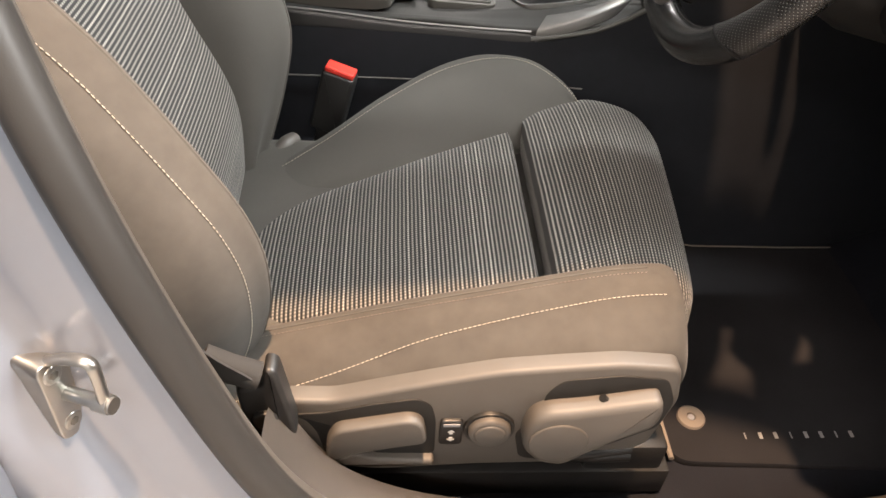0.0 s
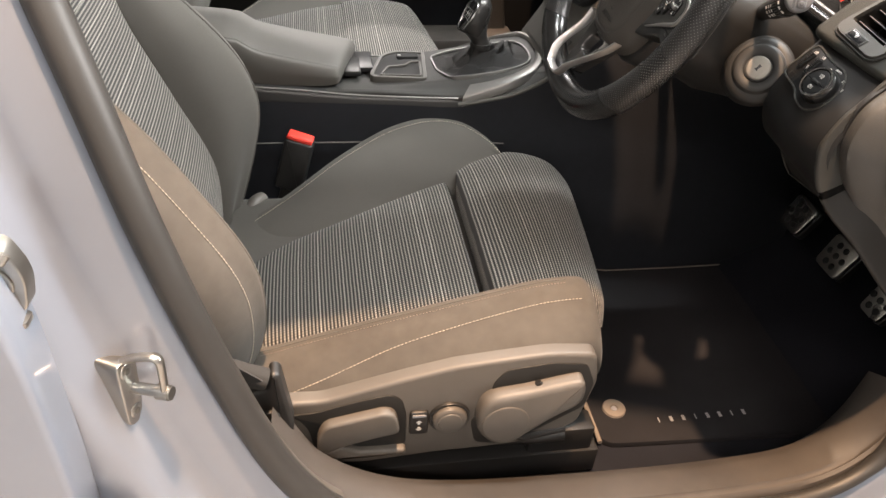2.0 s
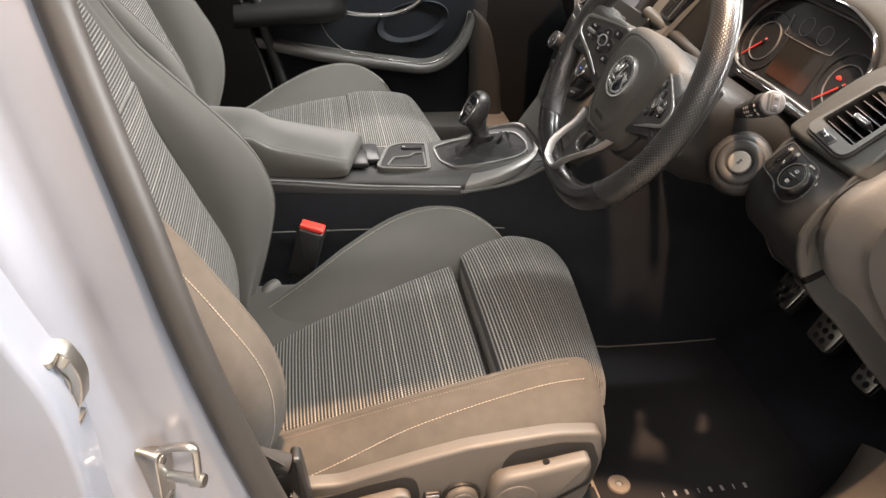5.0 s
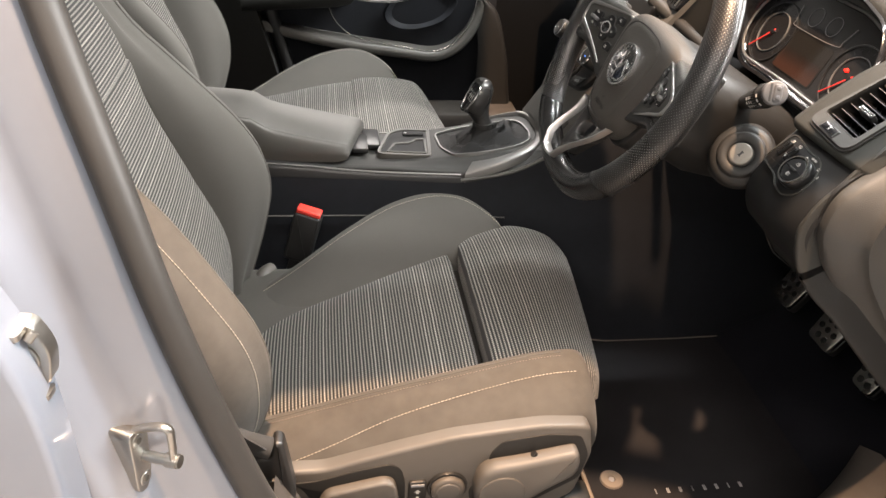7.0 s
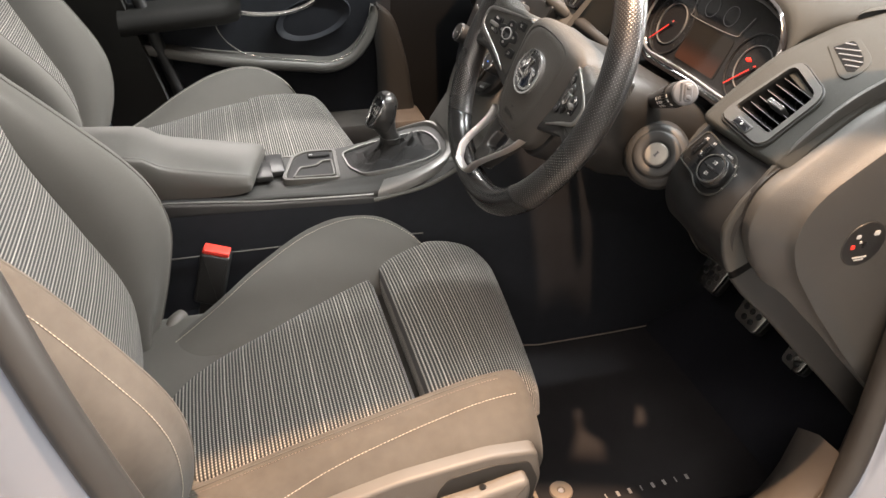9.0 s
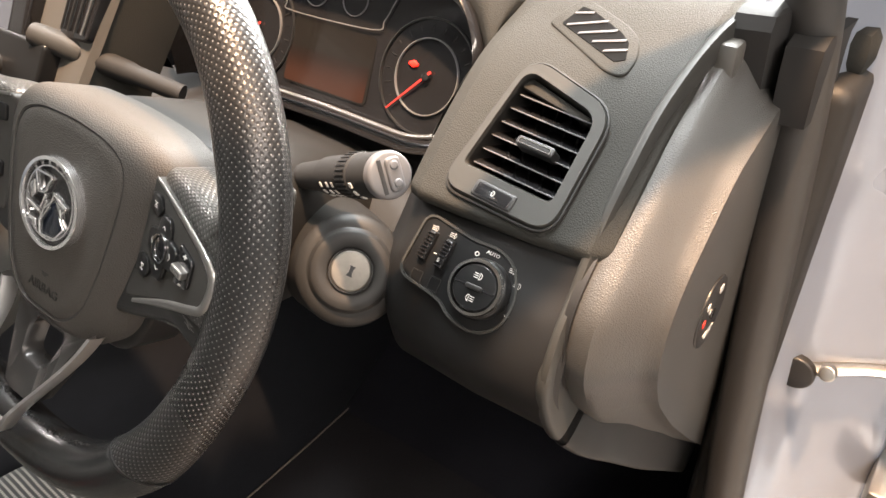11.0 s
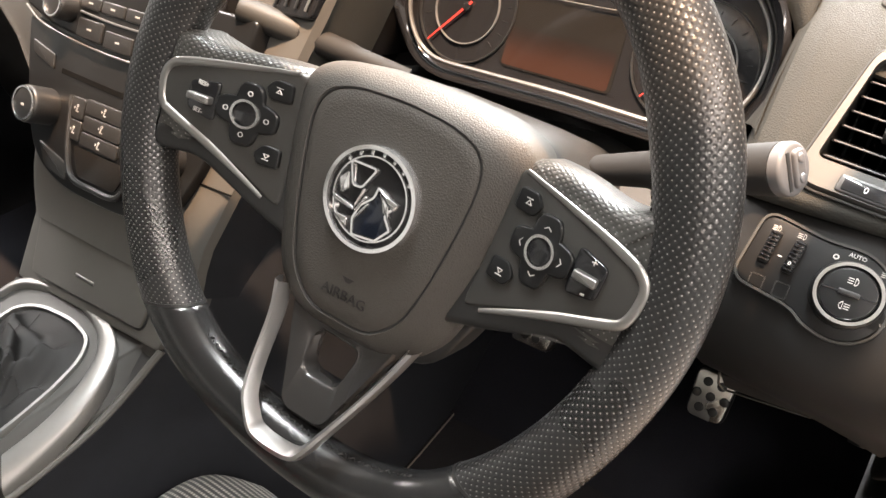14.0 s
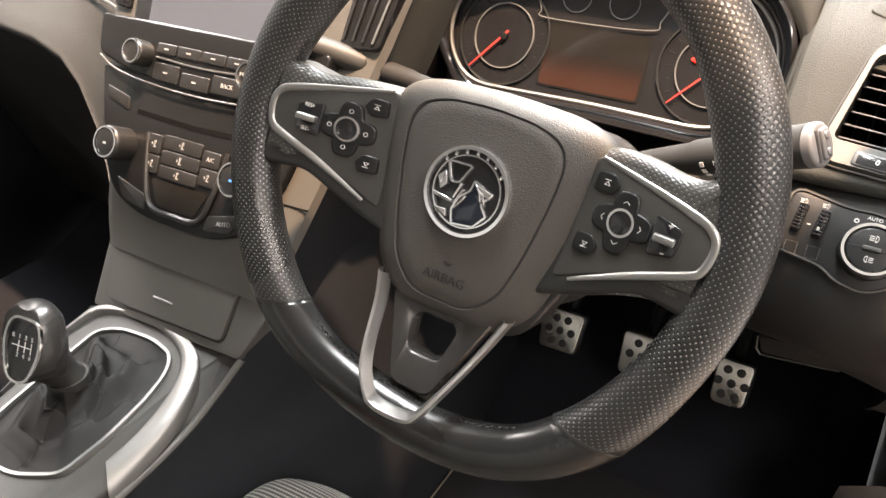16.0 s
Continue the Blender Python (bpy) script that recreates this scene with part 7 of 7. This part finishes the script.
across(glo, "glovebox", BLACKP, "black glovebox face")

# ---------------------------------------------------------------- footwell
fm = thing("floor_mat", (0.65, -0.39, 0.290), "black velour footwell mat with pale edging and pale bars", "floor mat")
mo = rounded([(0.420, -0.600), (0.78, -0.615), (0.90, -0.600), (0.925, -0.30), (0.86, -0.185), (0.80, -0.154), (0.43, -0.172)], 0.03, 5)
mo = mo if area2([Vector(p) for p in mo]) > 0 else mo[::-1]
part("velour_top", prism(mo, 0.286, 0.2945, 0.003), MAT, fm)
part("edging", ringband(mo, inset([Vector(p) for p in mo], 0.007), 0.286, 0.2965, 0.002), MAT, fm)
part("back_edging", tube([(0.4225, -0.596, 0.2955), (0.4225, -0.40, 0.2955), (0.427, -0.19, 0.2955)], 0.0035, 8), EDGE, fm, "pale stitched edging")
part("side_edging", tube([(0.440, -0.182, 0.2962), (0.500, -0.204, 0.2962), (0.56, -0.2165, 0.2962), (0.70, -0.2175, 0.2962), (0.86, -0.214, 0.2962)], 0.0012, 6), EDGE, fm, "thin pale edge of the mat")
ey = part("fixing_eyelet", ring(0.005, 0.0175, 0.293, 0.2985, 32, 0.0015, 0.463, -0.538), EDGE, fm, "round fixing eyelet")
part("eyelet_pin", disc(0.0045, 0.293, 0.2975, 0.001, 16, x=0.463, y=-0.538), GREYP, ey)
for i in range(8):
    x = 0.524 + 0.0195 * i
    part("pale_bar", box(x - (0.0008 if i in (0, 3, 6) else 0.0022), x + (0.0008 if i in (0, 3, 6) else 0.0022), -0.569 + 0.0003 * i, -0.560 + 0.0003 * i, 0.2935, 0.2956, 0.0004), SYMBOL, fm)

ped = thing("clutch_pedal", (0.86, -0.30, 0.46), "steel-faced clutch pedal with round rubber studs", "pedal", "pedals")


def pedal(t, c, wd, ht, tilt):
    wd, ht = wd * 0.86, ht * 0.86
    PM = axes(c, (0, -1, 0), (tilt, 0, 1))
    o = rounded([(-wd * 0.44, -ht / 2), (wd * 0.44, -ht / 2), (wd / 2, ht / 2), (-wd / 2, ht / 2)], 0.009)
    part("face", prism(o, -0.006, 0.002, 0.002), STEEL, t, "brushed steel pedal face", m=PM)
    part("rubber_back", prism(inset([Vector(p) for p in o], -0.002), -0.018, -0.006, 0.003), BLACKP, t, m=PM)
    for j, n in enumerate((2, 3, 2)):
        for i in range(n):
            part("stud", disc(0.0054, 0.0, 0.0036, 0.001, 14, x=(i - (n - 1) / 2) * 0.0158, y=(1 - j) * 0.0158), BLACKP, t, m=PM)
    part("arm", tube([PM @ Vector((0, 0, -0.015)), PM @ Vector((0, 0.06, -0.05)), PM @ Vector((0.0, 0.22, -0.12))], 0.008, 8), BLACKP, t)


pedal(ped, (0.838, -0.297, 0.464), 0.068, 0.066, 0.5)
brk = thing("brake_pedal", (0.86, -0.41, 0.46), "steel-faced brake pedal with round rubber studs", "pedal", "pedals")
pedal(brk, (0.842, -0.409, 0.462), 0.070, 0.066, 0.5)
acc = thing("accelerator_pedal", (0.86, -0.52, 0.46), "steel-faced accelerator pedal with round rubber studs", "pedal", "pedals")
pedal(acc, (0.842, -0.521, 0.467), 0.052, 0.066, 0.5)

# ---------------------------------------------------------------- doors
pd = thing("passenger_door", (0.2, 0.74, 0.30), "closed front passenger door with dark trim, armrest and chrome handle", "car door")
part("inner_panel", loft([[(x, 0.745, 0.30), (x, 0.735, 0.45), (x, 0.725, 0.62), (x, 0.715, 0.80), (x, 0.725, 0.93)] for x in (-0.16, 0.0, 0.1, 0.2, 0.3, 0.4, 0.50)], False, False), TUNNEL, pd, "dark plastic inner door panel")
ar = cr([(-0.12, 0.690, 0.612), (0.0, 0.680, 0.585), (0.12, 0.672, 0.566), (0.25, 0.670, 0.550), (0.33, 0.674, 0.540), (0.386, 0.682, 0.556), (0.425, 0.690, 0.592), (0.445, 0.696, 0.630), (0.455, 0.700, 0.664), (0.454, 0.702, 0.684)], 54)
rows = []
for i, p in enumerate(ar):
    d = (ar[min(i + 1, 54)] - ar[max(i - 1, 0)]).normalized()
    n = Vector((-d.z, 0, d.x))
    k = val([(0, 1), (40, 1), (54, 0.55)], i)
    rows.append([p + n * a * k + Vector((0, b, 0)) for a, b in ((0.013, 0.06), (0.012, 0.002), (0.008, -0.002), (0.0, -0.004), (-0.010, -0.001), (-0.015, 0.008), (-0.017, 0.06))])
part("pull_trim", loft(rows, True, True), SMOOTHP, pd, "grey sweeping pull trim")
part("chrome_line", tube(cr([(0.052, 0.692, 0.690), (0.074, 0.690, 0.632), (0.109, 0.688, 0.596), (0.152, 0.684, 0.580), (0.25, 0.676, 0.566), (0.33, 0.677, 0.556), (0.378, 0.684, 0.570), (0.412, 0.692, 0.602), (0.434, 0.698, 0.640), (0.445, 0.702, 0.690)], 60), 0.0017, 8), DIMCHROME, pd, "thin bright edge of the grip recess")
part("armrest", loft([cr([(x, 0.735, z - 0.012), (x, 0.672, z - 0.008), (x, 0.652, z + 0.004), (x, 0.645, z + 0.022), (x, 0.652, z + 0.040), (x, 0.680, z + 0.050), (x, 0.735, z + 0.055)], 18) for x, z in ((-0.15, 0.655), (-0.02, 0.665), (0.08, 0.672), (0.115, 0.680), (0.125, 0.692))]), SHROUD, pd, "padded dark armrest")
part("grip_recess", loft([[(0.30 + 0.085 * r * math.cos(a * math.pi / 14) + 0.03 * r * math.sin(a * math.pi / 14), y, 0.655 + 0.052 * r * math.sin(a * math.pi / 14)) for a in range(28)] for r, y in ((1.08, 0.722), (1.04, 0.714), (0.98, 0.716), (0.84, 0.7225))], True, False), TUNNEL, pd, "dark bowl round the inner handle", angle=60)
part("handle", tube(cr([(0.10, 0.695, 0.690), (0.16, 0.684, 0.682), (0.24, 0.684, 0.684), (0.30, 0.690, 0.705), (0.335, 0.70, 0.74)], 24), 0.006, 10), CHROME, pd, "chrome inner door handle")
part("trim_end", loft(cross_fill([[(xl, 0.701, z), ((xl + xr) / 2, 0.699, z), (xr - 0.014, 0.699, z), (xr - 0.005, 0.702, z), (xr, 0.712, z), (xr, 0.745, z)] for xl, xr, z in ((0.460, 0.563, 0.400), (0.459, 0.553, 0.46), (0.458, 0.546, 0.513), (0.456, 0.532, 0.570), (0.447, 0.513, 0.632), (0.450, 0.494, 0.664), (0.453, 0.462, 0.690))], 3), False, False), SHROUD, pd, "grey curved front end of the door trim", angle=50)
part("inner_sill", box(0.26, 0.576, 0.62, 0.735, 0.33, 0.401, 0.012), SILLP, pd)
# side panel painted near-black in place of the shade there
part("kick_panel", box(0.50, 1.16, 0.785, 0.797, 0.22, 0.93, 0.004), FOOTSHADE, car, "near-black panel that paints the shade beside the passenger footwell")
trim = part("far_pillar_trim", loft([[(x0 - 0.16, 0.700, z), (x0 - 0.02, 0.682, z), (x0 - 0.004, 0.676, z), (x0, 0.684, z), (x0, 0.730, z)] for x0, z in ((-0.040, 0.34), (-0.060, 0.45), (-0.080, 0.53), (-0.108, 0.632), (-0.150, 0.80), (-0.23, 1.10))], False, False), SHROUD, car, "dark plastic trim of the far door pillar", angle=50)
part("far_door_seal", tube(cr([(-0.012, 0.700, 0.34), (-0.034, 0.698, 0.45), (-0.052, 0.696, 0.53), (-0.078, 0.694, 0.632), (-0.120, 0.690, 0.80), (-0.20, 0.68, 1.10)], 24), 0.015, 12), BLACKP, car, "black rubber seal of the far door")

fd = thing("driver_door", (0.85, -1.1, 0.3), "silver-blue driver's door standing open on its hinges", "car door")
part("inner_panel", box(0.885, 0.945, -1.75, -0.93, 0.28, 0.95, 0.03), BLACKP, fd)
part("door_skin", box(0.948, 0.985, -1.80, -0.925, 0.26, 0.98, 0.02), PAINT, fd)
ck = part("check_strap", tube([(0.800, -0.752, 0.668), (0.830, -0.80, 0.672), (0.885, -0.94, 0.68)], 0.008, 8, flat=0.5), ZINC, fd, "greasy steel check strap")
part("strap_gaiter", disc(0.016, -0.002, 0.006, 0.002, 20), BLACKP, ck, m=axes((0.799, -0.752, 0.668), (0, -1, 0), (0, 0, 1)))
part("strap_bolt", disc(0.007, 0.0, 0.010, 0.002, 12), ZINC, ck, m=axes((0.803, -0.775, 0.676), (0, -1, 0), (0.4, 0, 1)))
for z in (0.55, 0.80):
    part("hinge_leaf", box(0.80, 0.90, -0.935, -0.835, z - 0.02, z + 0.02, 0.005), ZINC, fd)
    part("hinge_pin", tube([(0.83, -0.87, z - 0.03), (0.83, -0.87, z + 0.03)], 0.010, 14), ZINC, fd)
